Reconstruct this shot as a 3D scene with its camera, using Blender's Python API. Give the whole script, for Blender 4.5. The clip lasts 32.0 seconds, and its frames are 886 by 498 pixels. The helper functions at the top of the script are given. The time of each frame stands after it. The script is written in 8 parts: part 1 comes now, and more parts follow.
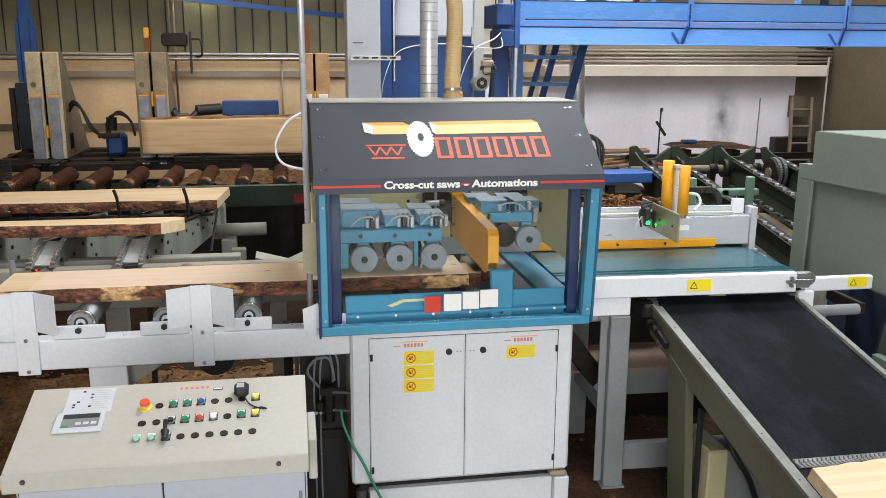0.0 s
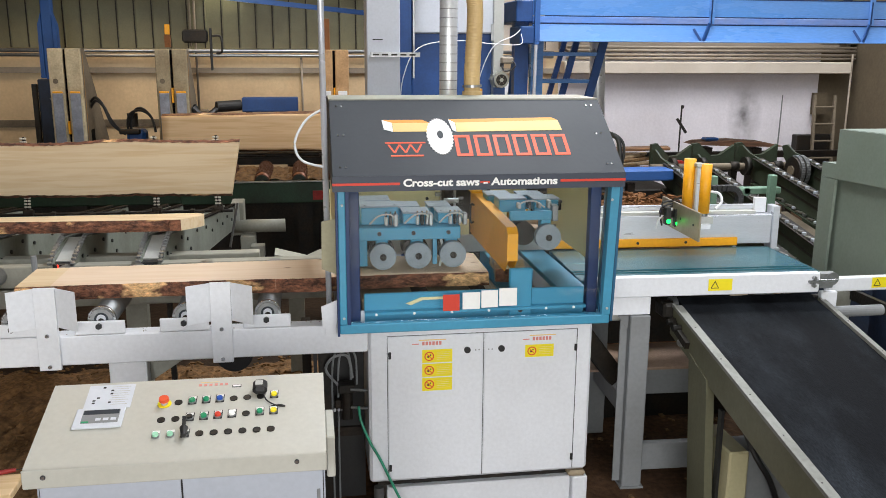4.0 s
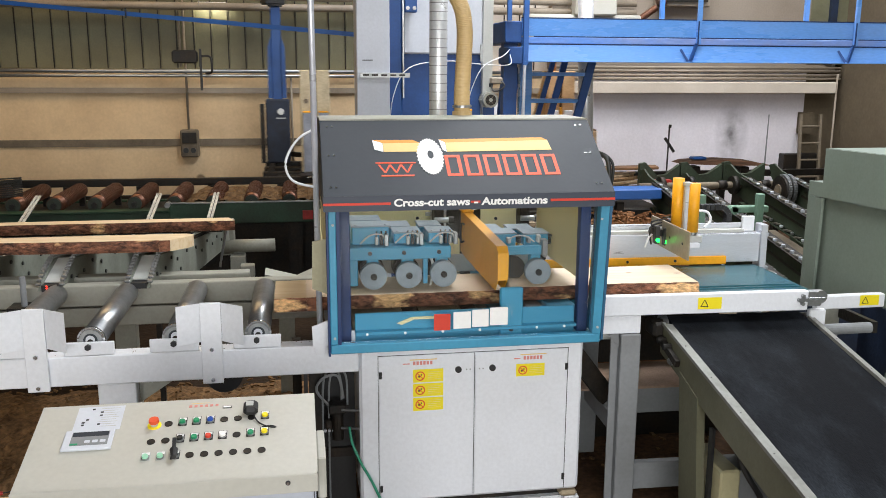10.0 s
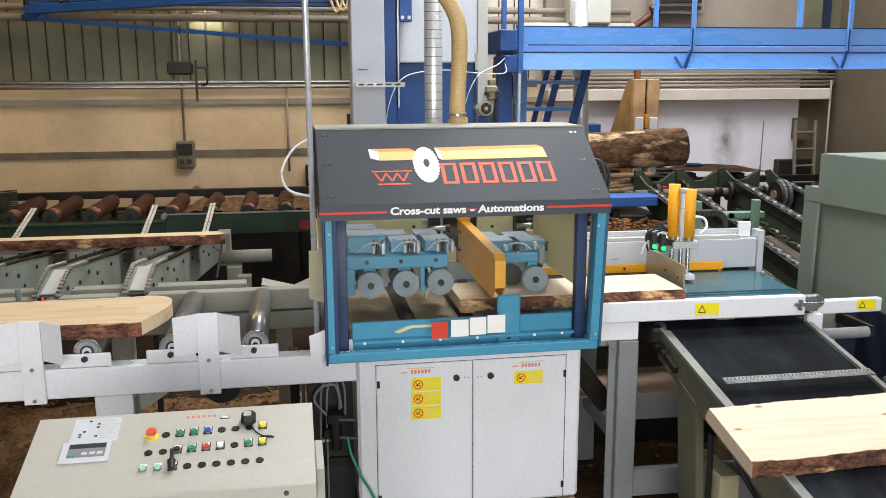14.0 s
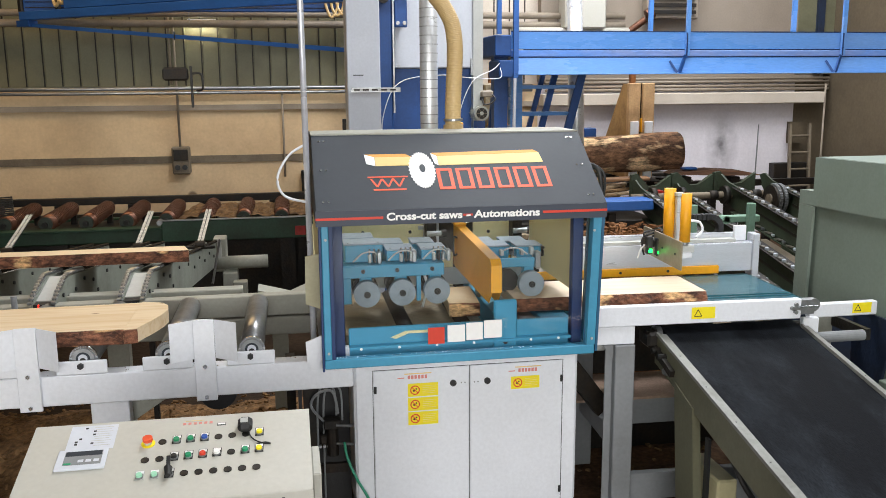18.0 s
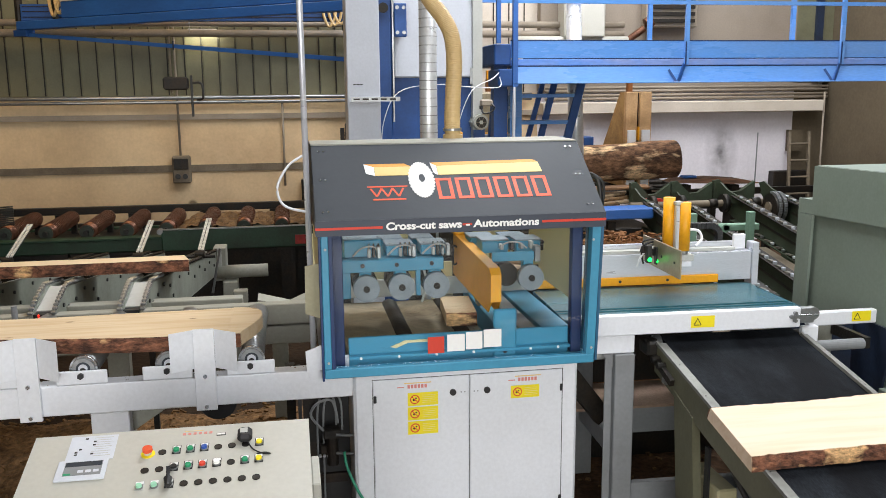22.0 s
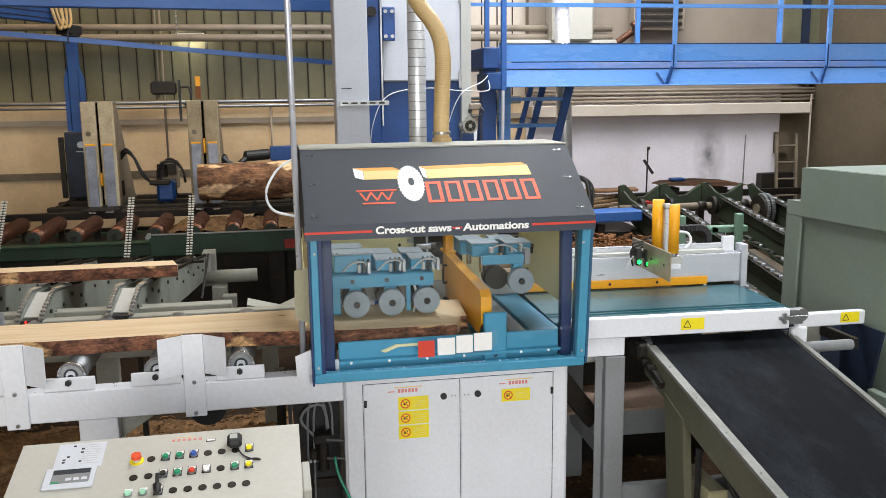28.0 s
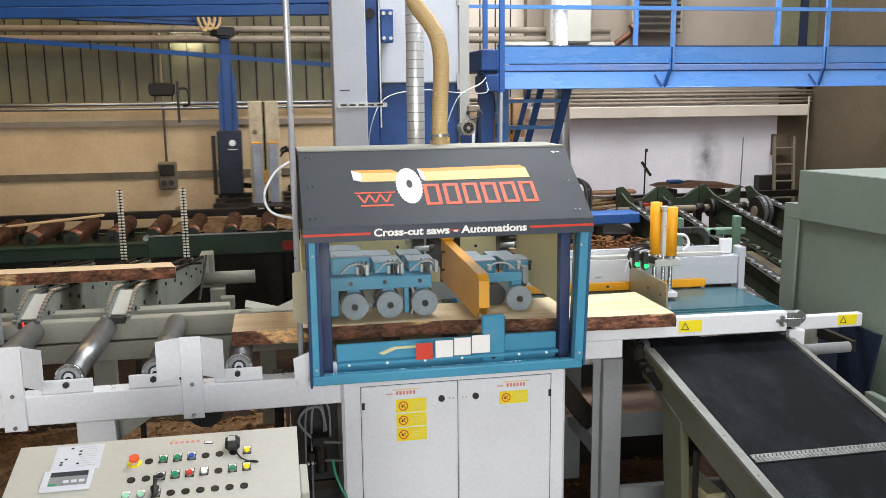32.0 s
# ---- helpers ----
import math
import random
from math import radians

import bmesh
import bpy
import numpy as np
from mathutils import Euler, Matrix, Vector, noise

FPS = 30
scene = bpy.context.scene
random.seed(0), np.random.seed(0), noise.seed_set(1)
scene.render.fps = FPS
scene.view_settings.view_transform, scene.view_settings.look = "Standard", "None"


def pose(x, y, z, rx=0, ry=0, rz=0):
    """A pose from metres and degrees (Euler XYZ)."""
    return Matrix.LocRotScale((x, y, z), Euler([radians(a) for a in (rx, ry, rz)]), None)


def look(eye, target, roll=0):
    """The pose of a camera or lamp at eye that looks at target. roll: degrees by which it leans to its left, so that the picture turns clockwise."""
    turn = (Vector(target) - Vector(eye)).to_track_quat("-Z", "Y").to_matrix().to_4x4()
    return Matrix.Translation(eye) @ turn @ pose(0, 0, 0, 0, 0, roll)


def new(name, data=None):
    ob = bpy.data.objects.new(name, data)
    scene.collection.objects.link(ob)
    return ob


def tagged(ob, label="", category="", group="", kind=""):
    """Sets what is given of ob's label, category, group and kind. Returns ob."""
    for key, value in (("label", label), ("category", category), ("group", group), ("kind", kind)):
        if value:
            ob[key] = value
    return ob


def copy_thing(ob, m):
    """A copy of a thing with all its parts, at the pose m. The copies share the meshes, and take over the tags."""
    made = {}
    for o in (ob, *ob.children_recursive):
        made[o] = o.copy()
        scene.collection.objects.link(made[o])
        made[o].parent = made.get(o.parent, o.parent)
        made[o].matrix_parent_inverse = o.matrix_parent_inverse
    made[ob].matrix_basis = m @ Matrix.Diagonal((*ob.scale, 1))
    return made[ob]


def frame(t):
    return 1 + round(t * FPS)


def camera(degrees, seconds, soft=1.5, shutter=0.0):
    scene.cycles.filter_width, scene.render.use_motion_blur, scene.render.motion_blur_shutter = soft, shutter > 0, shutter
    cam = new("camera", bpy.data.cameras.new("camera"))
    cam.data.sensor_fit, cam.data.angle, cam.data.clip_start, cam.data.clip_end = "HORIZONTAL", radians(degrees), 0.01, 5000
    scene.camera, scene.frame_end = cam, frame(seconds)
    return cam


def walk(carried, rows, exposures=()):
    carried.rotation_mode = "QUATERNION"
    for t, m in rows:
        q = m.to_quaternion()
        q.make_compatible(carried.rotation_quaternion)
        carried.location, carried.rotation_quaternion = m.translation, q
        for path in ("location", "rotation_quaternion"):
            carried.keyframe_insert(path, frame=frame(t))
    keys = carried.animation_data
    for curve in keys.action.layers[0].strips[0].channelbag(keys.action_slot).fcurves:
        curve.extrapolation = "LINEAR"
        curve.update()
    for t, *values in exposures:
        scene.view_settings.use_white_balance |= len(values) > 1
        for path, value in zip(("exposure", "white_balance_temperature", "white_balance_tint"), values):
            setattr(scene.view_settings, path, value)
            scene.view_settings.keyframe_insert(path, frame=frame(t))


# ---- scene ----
# ---- camera ----
cam = camera(54.0, 32.0, soft=0.35, shutter=0.4)
PATH = [
    (0, (-0.689, -3.365, 1.951), (-0.351, -1.444, 1.507), 0.3),
    (0.5, (-0.694, -3.368, 1.95), (-0.371, -1.446, 1.504), 0.6),
    (1, (-0.691, -3.366, 1.951), (-0.397, -1.44, 1.5), 0.5),
    (1.5, (-0.69, -3.364, 1.95), (-0.401, -1.437, 1.496), 0.4),
    (2, (-0.691, -3.365, 1.949), (-0.393, -1.44, 1.497), 0.4),
    (2.5, (-0.695, -3.358, 1.95), (-0.414, -1.433, 1.487), 0.4),
    (3, (-0.689, -3.354, 1.954), (-0.409, -1.429, 1.488), 0.4),
    (3.5, (-0.69, -3.352, 1.954), (-0.394, -1.427, 1.496), 0.4),
    (5.5, (-0.69, -3.357, 1.955), (-0.396, -1.427, 1.518), 0.1),
    (6, (-0.69, -3.36, 1.956), (-0.387, -1.429, 1.531), 0.1),
    (6.5, (-0.69, -3.36, 1.957), (-0.384, -1.43, 1.532), 0.2),
    (7, (-0.692, -3.36, 1.957), (-0.38, -1.43, 1.534), 0.2),
    (7.5, (-0.694, -3.36, 1.958), (-0.376, -1.431, 1.537), 0.3),
    (8, (-0.692, -3.358, 1.957), (-0.376, -1.429, 1.537), 0.3),
    (8.5, (-0.694, -3.358, 1.954), (-0.377, -1.428, 1.54), 0.2),
    (9, (-0.692, -3.356, 1.956), (-0.374, -1.425, 1.541), 0.1),
    (9.5, (-0.694, -3.357, 1.955), (-0.369, -1.428, 1.539), 0.2),
    (10, (-0.696, -3.356, 1.957), (-0.374, -1.425, 1.548), 0.3),
    (10.5, (-0.694, -3.351, 1.953), (-0.368, -1.42, 1.548), 0.4),
    (11, (-0.699, -3.35, 1.953), (-0.367, -1.42, 1.548), 0.3),
    (11.5, (-0.696, -3.352, 1.953), (-0.367, -1.42, 1.553), 0.2),
    (12, (-0.696, -3.355, 1.955), (-0.368, -1.422, 1.56), 0.1),
    (12.5, (-0.695, -3.36, 1.956), (-0.378, -1.425, 1.563), -0.2),
    (13, (-0.695, -3.357, 1.955), (-0.373, -1.423, 1.564), -0.2),
    (13.5, (-0.696, -3.356, 1.953), (-0.372, -1.422, 1.563), -0.2),
    (14, (-0.696, -3.355, 1.952), (-0.366, -1.421, 1.564), -0.2),
    (14.5, (-0.698, -3.353, 1.953), (-0.364, -1.42, 1.563), -0.1),
    (16.5, (-0.701, -3.35, 1.954), (-0.366, -1.416, 1.566), -0.1),
    (17, (-0.698, -3.352, 1.955), (-0.362, -1.418, 1.568), -0.1),
    (17.5, (-0.696, -3.354, 1.955), (-0.361, -1.419, 1.572), -0.2),
    (18, (-0.696, -3.356, 1.955), (-0.357, -1.421, 1.577), -0.4),
    (18.5, (-0.694, -3.352, 1.955), (-0.361, -1.416, 1.578), -0.4),
    (19, (-0.695, -3.355, 1.956), (-0.362, -1.419, 1.582), -0.5),
    (19.5, (-0.696, -3.358, 1.957), (-0.362, -1.422, 1.584), -0.4),
    (20, (-0.695, -3.359, 1.959), (-0.363, -1.421, 1.594), -0.5),
    (20.5, (-0.694, -3.361, 1.958), (-0.354, -1.423, 1.598), -0.5),
    (21, (-0.694, -3.366, 1.96), (-0.355, -1.427, 1.602), -0.5),
    (21.5, (-0.696, -3.361, 1.96), (-0.352, -1.424, 1.599), -0.4),
    (22, (-0.694, -3.362, 1.962), (-0.355, -1.424, 1.602), -0.5),
    (22.5, (-0.69, -3.361, 1.961), (-0.346, -1.423, 1.606), -0.5),
    (23, (-0.696, -3.356, 1.963), (-0.347, -1.42, 1.606), -0.5),
    (23.5, (-0.694, -3.357, 1.963), (-0.344, -1.42, 1.606), -0.4),
    (24, (-0.695, -3.361, 1.963), (-0.342, -1.424, 1.611), -0.5),
    (24.5, (-0.692, -3.361, 1.963), (-0.341, -1.424, 1.611), -0.4),
    (25, (-0.692, -3.361, 1.963), (-0.338, -1.423, 1.616), -0.5),
    (25.5, (-0.692, -3.36, 1.965), (-0.334, -1.423, 1.618), -0.5),
    (27.5, (-0.694, -3.359, 1.963), (-0.331, -1.423, 1.613), -0.6),
    (28, (-0.694, -3.356, 1.961), (-0.331, -1.421, 1.609), -0.7),
    (28.5, (-0.692, -3.355, 1.964), (-0.326, -1.42, 1.614), -0.7),
    (29, (-0.691, -3.356, 1.961), (-0.322, -1.422, 1.614), -0.7),
    (29.5, (-0.695, -3.361, 1.963), (-0.326, -1.425, 1.619), -0.5),
    (30, (-0.693, -3.357, 1.963), (-0.325, -1.422, 1.617), -0.6),
    (30.5, (-0.692, -3.355, 1.965), (-0.322, -1.42, 1.619), -0.5),
    (31, (-0.696, -3.354, 1.962), (-0.32, -1.421, 1.615), -0.6),
    (31.5, (-0.694, -3.357, 1.965), (-0.324, -1.422, 1.62), -0.6),
    (32, (-0.695, -3.357, 1.965), (-0.327, -1.422, 1.616), -0.6),
]
walk(cam, [(t, look(eye, target, roll)) for t, eye, target, roll in PATH])

# ---- world and light ----
world = bpy.data.worlds.new("sky")
scene.world = world
world.use_nodes = True
sky = world.node_tree.nodes.new("ShaderNodeTexSky")
sky.sky_type, sky.sun_disc, sky.sun_elevation, sky.sun_rotation = "NISHITA", False, radians(40), radians(200)
world.node_tree.links.new(sky.outputs[0], world.node_tree.nodes["Background"].inputs[0])
world.node_tree.nodes["Background"].inputs[1].default_value = 0.12


def area_lamp(name, at, target, w, d, power, colour):
    lamp = bpy.data.lights.new(name, "AREA")
    lamp.shape, lamp.size, lamp.size_y, lamp.energy, lamp.color = "RECTANGLE", w, d, power, colour
    ob = new(name, lamp)
    ob.matrix_world = look(at, target)
    return ob


# assumed unseen daylight: gate behind and roof; middle and west lamps are added fill
area_lamp("gate_daylight", (-1.0, -7.9, 2.25), (-0.6, 0, 1.5), 7.0, 4.2, 560, (1.0, 0.985, 0.97))
area_lamp("roof_daylight", (2.4, -1.6, 5.35), (2.4, -1.6, 0), 5.4, 2.0, 185, (0.97, 0.98, 1.0))
area_lamp("rear_roof_daylight", (3.5, 4.6, 5.4), (3.8, 5.0, 0), 5.0, 1.5, 430, (0.97, 0.98, 1.0))
area_lamp("middle_fill", (1.0, 2.1, 5.4), (0.9, 1.75, 0), 2.2, 0.9, 290, (0.97, 0.98, 1.0))
area_lamp("west_fill", (-2.7, 4.6, 5.4), (-2.7, 4.6, 0), 3.4, 1.5, 106, (1.0, 0.66, 0.30))
scene.view_settings.exposure = -0.21

# ---- materials ----


def rgb(text):
    """Linear colour from a hex sRGB text."""
    v = [int(text[i:i + 2], 16) / 255 for i in (0, 2, 4)]
    return tuple(a / 12.92 if a <= 0.04045 else ((a + 0.055) / 1.055) ** 2.4 for a in v) + (1.0,)


def nodes_of(name):
    m = bpy.data.materials.new(name)
    m.use_nodes = True
    t = m.node_tree
    return m, t, t.nodes, t.links, t.nodes["Principled BSDF"]


def surface(name, colour, rough=0.5, metal=0.0, dirt=None, amount=0.25, scale=3.0, bump=0.02, fine=60.0, stretch=(1, 1, 1), spread=0.08, gloss=0.5, specks=0.0):
    """Paint, metal or plaster: a base colour, stains of a second colour, fine grain in tone, gloss and relief."""
    m, t, nodes, links, b = nodes_of(name)
    base = rgb(colour) if isinstance(colour, str) else colour
    dirty = rgb(dirt) if dirt else tuple(v * 0.55 for v in base[:3]) + (1.0,)
    co = nodes.new("ShaderNodeTexCoord")
    mp = nodes.new("ShaderNodeMapping")
    mp.inputs["Scale"].default_value = stretch
    links.new(co.outputs["Object"], mp.inputs["Vector"])
    big = nodes.new("ShaderNodeTexNoise")
    big.inputs["Scale"].default_value, big.inputs["Detail"].default_value, big.inputs["Roughness"].default_value = scale, 6, 0.65
    links.new(mp.outputs[0], big.inputs["Vector"])
    ramp = nodes.new("ShaderNodeValToRGB")
    ramp.color_ramp.elements[0].position, ramp.color_ramp.elements[1].position = 0.42, 0.72
    links.new(big.outputs[0], ramp.inputs[0])
    small = nodes.new("ShaderNodeTexNoise")
    small.inputs["Scale"].default_value, small.inputs["Detail"].default_value = fine, 4
    links.new(mp.outputs[0], small.inputs["Vector"])
    amt = nodes.new("ShaderNodeMath")
    amt.operation = "MULTIPLY"
    amt.inputs[1].default_value = amount
    links.new(ramp.outputs[0], amt.inputs[0])
    mix = nodes.new("ShaderNodeMix")
    mix.data_type = "RGBA"
    mix.inputs["A"].default_value, mix.inputs["B"].default_value = base, dirty
    links.new(amt.outputs[0], mix.inputs["Factor"])
    hsv = nodes.new("ShaderNodeHueSaturation")
    val = nodes.new("ShaderNodeMapRange")
    val.inputs["To Min"].default_value, val.inputs["To Max"].default_value = 1 - spread, 1 + spread
    val.inputs["From Min"].default_value, val.inputs["From Max"].default_value = 0.3, 0.7
    links.new(small.outputs[0], val.inputs["Value"])
    links.new(val.outputs[0], hsv.inputs["Value"])
    links.new(mix.outputs["Result"], hsv.inputs["Color"])
    if specks:
        vor = nodes.new("ShaderNodeTexVoronoi")
        vor.inputs["Scale"].default_value = specks
        links.new(co.outputs["Object"], vor.inputs["Vector"])
        sp = nodes.new("ShaderNodeMapRange")
        sp.inputs["From Min"].default_value, sp.inputs["From Max"].default_value = 0.07, 0.11
        sp.inputs["To Min"].default_value, sp.inputs["To Max"].default_value = 0.75, 0.0
        links.new(vor.outputs["Distance"], sp.inputs["Value"])
        chip = nodes.new("ShaderNodeMix")
        chip.data_type = "RGBA"
        chip.inputs["B"].default_value = rgb("4a3626")
        links.new(sp.outputs[0], chip.inputs["Factor"])
        links.new(hsv.outputs[0], chip.inputs["A"])
        links.new(chip.outputs["Result"], b.inputs["Base Color"])
    else:
        links.new(hsv.outputs[0], b.inputs["Base Color"])
    gl = nodes.new("ShaderNodeMapRange")
    gl.inputs["To Min"].default_value, gl.inputs["To Max"].default_value = max(rough - 0.1, 0.03), min(rough + 0.15, 1)
    links.new(big.outputs[0], gl.inputs["Value"])
    links.new(gl.outputs[0], b.inputs["Roughness"])
    b.inputs["Metallic"].default_value = metal
    b.inputs["Specular IOR Level"].default_value = gloss
    if bump:
        bp = nodes.new("ShaderNodeBump")
        bp.inputs["Strength"].default_value, bp.inputs["Distance"].default_value = min(bump * 10, 1), 0.01
        links.new(small.outputs[0], bp.inputs["Height"])
        links.new(bp.outputs[0], b.inputs["Normal"])
    return m


def wood(name, light, dark, knots="6a3f1e", rough=0.75, rings=26.0):
    """Sawn softwood: grain along x, growth bands, a few knots."""
    m, t, nodes, links, b = nodes_of(name)
    co = nodes.new("ShaderNodeTexCoord")
    off = nodes.new("ShaderNodeAttribute")
    off.attribute_name = "grain"
    add = nodes.new("ShaderNodeVectorMath")
    links.new(co.outputs["Object"], add.inputs[0])
    links.new(off.outputs["Vector"], add.inputs[1])
    mp = nodes.new("ShaderNodeMapping")
    mp.inputs["Scale"].default_value = (0.9, 14, 14)
    links.new(add.outputs[0], mp.inputs["Vector"])
    grain = nodes.new("ShaderNodeTexNoise")
    grain.inputs["Scale"].default_value, grain.inputs["Detail"].default_value, grain.inputs["Distortion"].default_value = 2.2, 8, 0.6
    links.new(mp.outputs[0], grain.inputs["Vector"])
    ramp = nodes.new("ShaderNodeValToRGB")
    ramp.color_ramp.elements[0].position, ramp.color_ramp.elements[0].color = 0.36, rgb(dark)
    ramp.color_ramp.elements[1].position, ramp.color_ramp.elements[1].color = 0.58, rgb(light)
    links.new(grain.outputs[0], ramp.inputs[0])
    mk = nodes.new("ShaderNodeMapping")
    mk.inputs["Scale"].default_value = (2.6, 5.5, 1.0)
    links.new(add.outputs[0], mk.inputs["Vector"])
    vor = nodes.new("ShaderNodeTexVoronoi")
    vor.inputs["Scale"].default_value = 1.5
    links.new(mk.outputs[0], vor.inputs["Vector"])
    kr = nodes.new("ShaderNodeValToRGB")
    kr.color_ramp.elements[0].position, kr.color_ramp.elements[0].color = 0.035, (0.8, 0.8, 0.8, 1)
    kr.color_ramp.elements[1].position, kr.color_ramp.elements[1].color = 0.085, (0, 0, 0, 1)
    links.new(vor.outputs["Distance"], kr.inputs[0])
    mix = nodes.new("ShaderNodeMix")
    mix.data_type = "RGBA"
    mix.inputs["B"].default_value = rgb(knots)
    links.new(ramp.outputs[0], mix.inputs["A"])
    links.new(kr.outputs[0], mix.inputs["Factor"])
    links.new(mix.outputs["Result"], b.inputs["Base Color"])
    b.inputs["Roughness"].default_value = rough
    bp = nodes.new("ShaderNodeBump")
    bp.inputs["Strength"].default_value, bp.inputs["Distance"].default_value = 0.35, 0.004
    links.new(grain.outputs[0], bp.inputs["Height"])
    links.new(bp.outputs[0], b.inputs["Normal"])
    return m


def barky(name, a, bcol, c, scale=16.0, torn=0.60, patch=3.4):
    """Rough bark: dark furrows, brown plates, pale torn patches."""
    m, t, nodes, links, b = nodes_of(name)
    co = nodes.new("ShaderNodeTexCoord")
    mp = nodes.new("ShaderNodeMapping")
    mp.inputs["Scale"].default_value = (0.45, 1, 1)
    off = nodes.new("ShaderNodeAttribute")
    off.attribute_name = "grain"
    add = nodes.new("ShaderNodeVectorMath")
    links.new(co.outputs["Object"], add.inputs[0])
    links.new(off.outputs["Vector"], add.inputs[1])
    links.new(add.outputs[0], mp.inputs["Vector"])
    n1 = nodes.new("ShaderNodeTexNoise")
    n1.inputs["Scale"].default_value, n1.inputs["Detail"].default_value, n1.inputs["Roughness"].default_value = scale, 8, 0.7
    links.new(mp.outputs[0], n1.inputs["Vector"])
    r1 = nodes.new("ShaderNodeValToRGB")
    r1.color_ramp.elements[0].position, r1.color_ramp.elements[0].color = 0.38, rgb(a)
    r1.color_ramp.elements[1].position, r1.color_ramp.elements[1].color = 0.62, rgb(bcol)
    links.new(n1.outputs[0], r1.inputs[0])
    n2 = nodes.new("ShaderNodeTexNoise")
    n2.inputs["Scale"].default_value, n2.inputs["Detail"].default_value = patch, 5
    links.new(mp.outputs[0], n2.inputs["Vector"])
    r2 = nodes.new("ShaderNodeValToRGB")
    r2.color_ramp.elements[0].position, r2.color_ramp.elements[1].position = torn, torn + 0.05
    links.new(n2.outputs[0], r2.inputs[0])
    mix = nodes.new("ShaderNodeMix")
    mix.data_type = "RGBA"
    mix.inputs["B"].default_value = rgb(c)
    links.new(r1.outputs[0], mix.inputs["A"])
    links.new(r2.outputs[0], mix.inputs["Factor"])
    n3 = nodes.new("ShaderNodeTexNoise")
    n3.inputs["Scale"].default_value, n3.inputs["Detail"].default_value, n3.inputs["Roughness"].default_value = scale * 2.6, 6, 0.75
    links.new(mp.outputs[0], n3.inputs["Vector"])
    flake = nodes.new("ShaderNodeMapRange")
    flake.inputs["From Min"].default_value, flake.inputs["From Max"].default_value = 0.36, 0.64
    flake.inputs["To Min"].default_value, flake.inputs["To Max"].default_value = 0.5, 1.5
    links.new(n3.outputs[0], flake.inputs["Value"])
    tone = nodes.new("ShaderNodeHueSaturation")
    links.new(flake.outputs[0], tone.inputs["Value"])
    links.new(mix.outputs["Result"], tone.inputs["Color"])
    links.new(tone.outputs[0], b.inputs["Base Color"])
    b.inputs["Roughness"].default_value = 0.95
    bp = nodes.new("ShaderNodeBump")
    bp.inputs["Strength"].default_value, bp.inputs["Distance"].default_value = 0.9, 0.02
    links.new(n1.outputs[0], bp.inputs["Height"])
    links.new(bp.outputs[0], b.inputs["Normal"])
    return m


def glowing(name, colour, power):
    m, t, nodes, links, b = nodes_of(name)
    b.inputs["Base Color"].default_value = rgb(colour)
    b.inputs["Emission Color"].default_value, b.inputs["Emission Strength"].default_value = rgb(colour), power
    return m


def clear_glass():
    m, t, nodes, links, b = nodes_of("window_glass")
    nodes.remove(b)
    tr, gl, fr, mx = (nodes.new("ShaderNode" + k) for k in ("BsdfTransparent", "BsdfGlossy", "Fresnel", "MixShader"))
    tr.inputs[0].default_value, gl.inputs["Roughness"].default_value, fr.inputs[0].default_value = (0.96, 0.985, 0.99, 1), 0.02, 1.45
    links.new(fr.outputs[0], mx.inputs[0]), links.new(tr.outputs[0], mx.inputs[1]), links.new(gl.outputs[0], mx.inputs[2])
    links.new(mx.outputs[0], nodes["Material Output"].inputs[0])
    return m


WHITE = surface("white_paint", "e2e5ea", 0.42, dirt="a5a29b", amount=0.12, scale=2.2, spread=0.035, bump=0.006)
CREAM = surface("cream_paint", "bcbbb2", 0.4, dirt="98937f", amount=0.2, scale=2.5, spread=0.03, bump=0.004)
SKYBLUE = surface("sky_blue_paint", "3f93b5", 0.4, dirt="2c6178", amount=0.3, scale=3, spread=0.04, bump=0.006)
NAVY = surface("navy_paint", "0a2e60", 0.45, dirt="0a1a2e", amount=0.3, spread=0.05, bump=0.006)
HOOD = surface("slate_grey_paint", "31373e", 0.55, dirt="2a3036", amount=0.25, scale=2, spread=0.03, bump=0.004, gloss=0.3)
LIP = surface("slate_lip_paint", "363d4a", 0.5, amount=0.1, spread=0.03, bump=0.004)
DEEPSKY = surface("deep_sky_blue_paint", "22597a", 0.42, dirt="173a54", amount=0.3, spread=0.05, bump=0.006)
YELLOW = surface("yellow_paint", "f0a810", 0.42, dirt="b07808", amount=0.3, spread=0.05, bump=0.008)
ORANGE = surface("orange_print", "e0532a", 0.5, amount=0.05, spread=0.02, bump=0)
RED = surface("red_print", "cf3a24", 0.5, amount=0.05, spread=0.02, bump=0)
PRINT_WHITE = surface("white_print", "f1f1ee", 0.5, amount=0.03, spread=0.02, bump=0)
PRINT_GOLD = surface("gold_print", "dd9730", 0.5, amount=0.03, spread=0.02, bump=0)
PRINT_SAND = surface("sand_print", "e6c57c", 0.5, amount=0.03, spread=0.02, bump=0)
LABEL_YELLOW = surface("yellow_label", "f3df1a", 0.5, amount=0.05, spread=0.02, bump=0)
BLACK = surface("black_plastic", "1c1d1f", 0.45, dirt="35322c", amount=0.3, spread=0.1, bump=0.01)
BEIGE = surface("beige_steel", "e6dca8", 0.42, dirt="9a8f68", amount=0.3, scale=2.5, spread=0.04, bump=0.006)
STEEL = surface("zinc_steel", "9c9fa1", 0.32, 0.85, dirt="6d6a62", amount=0.4, scale=6, spread=0.1, bump=0.008)
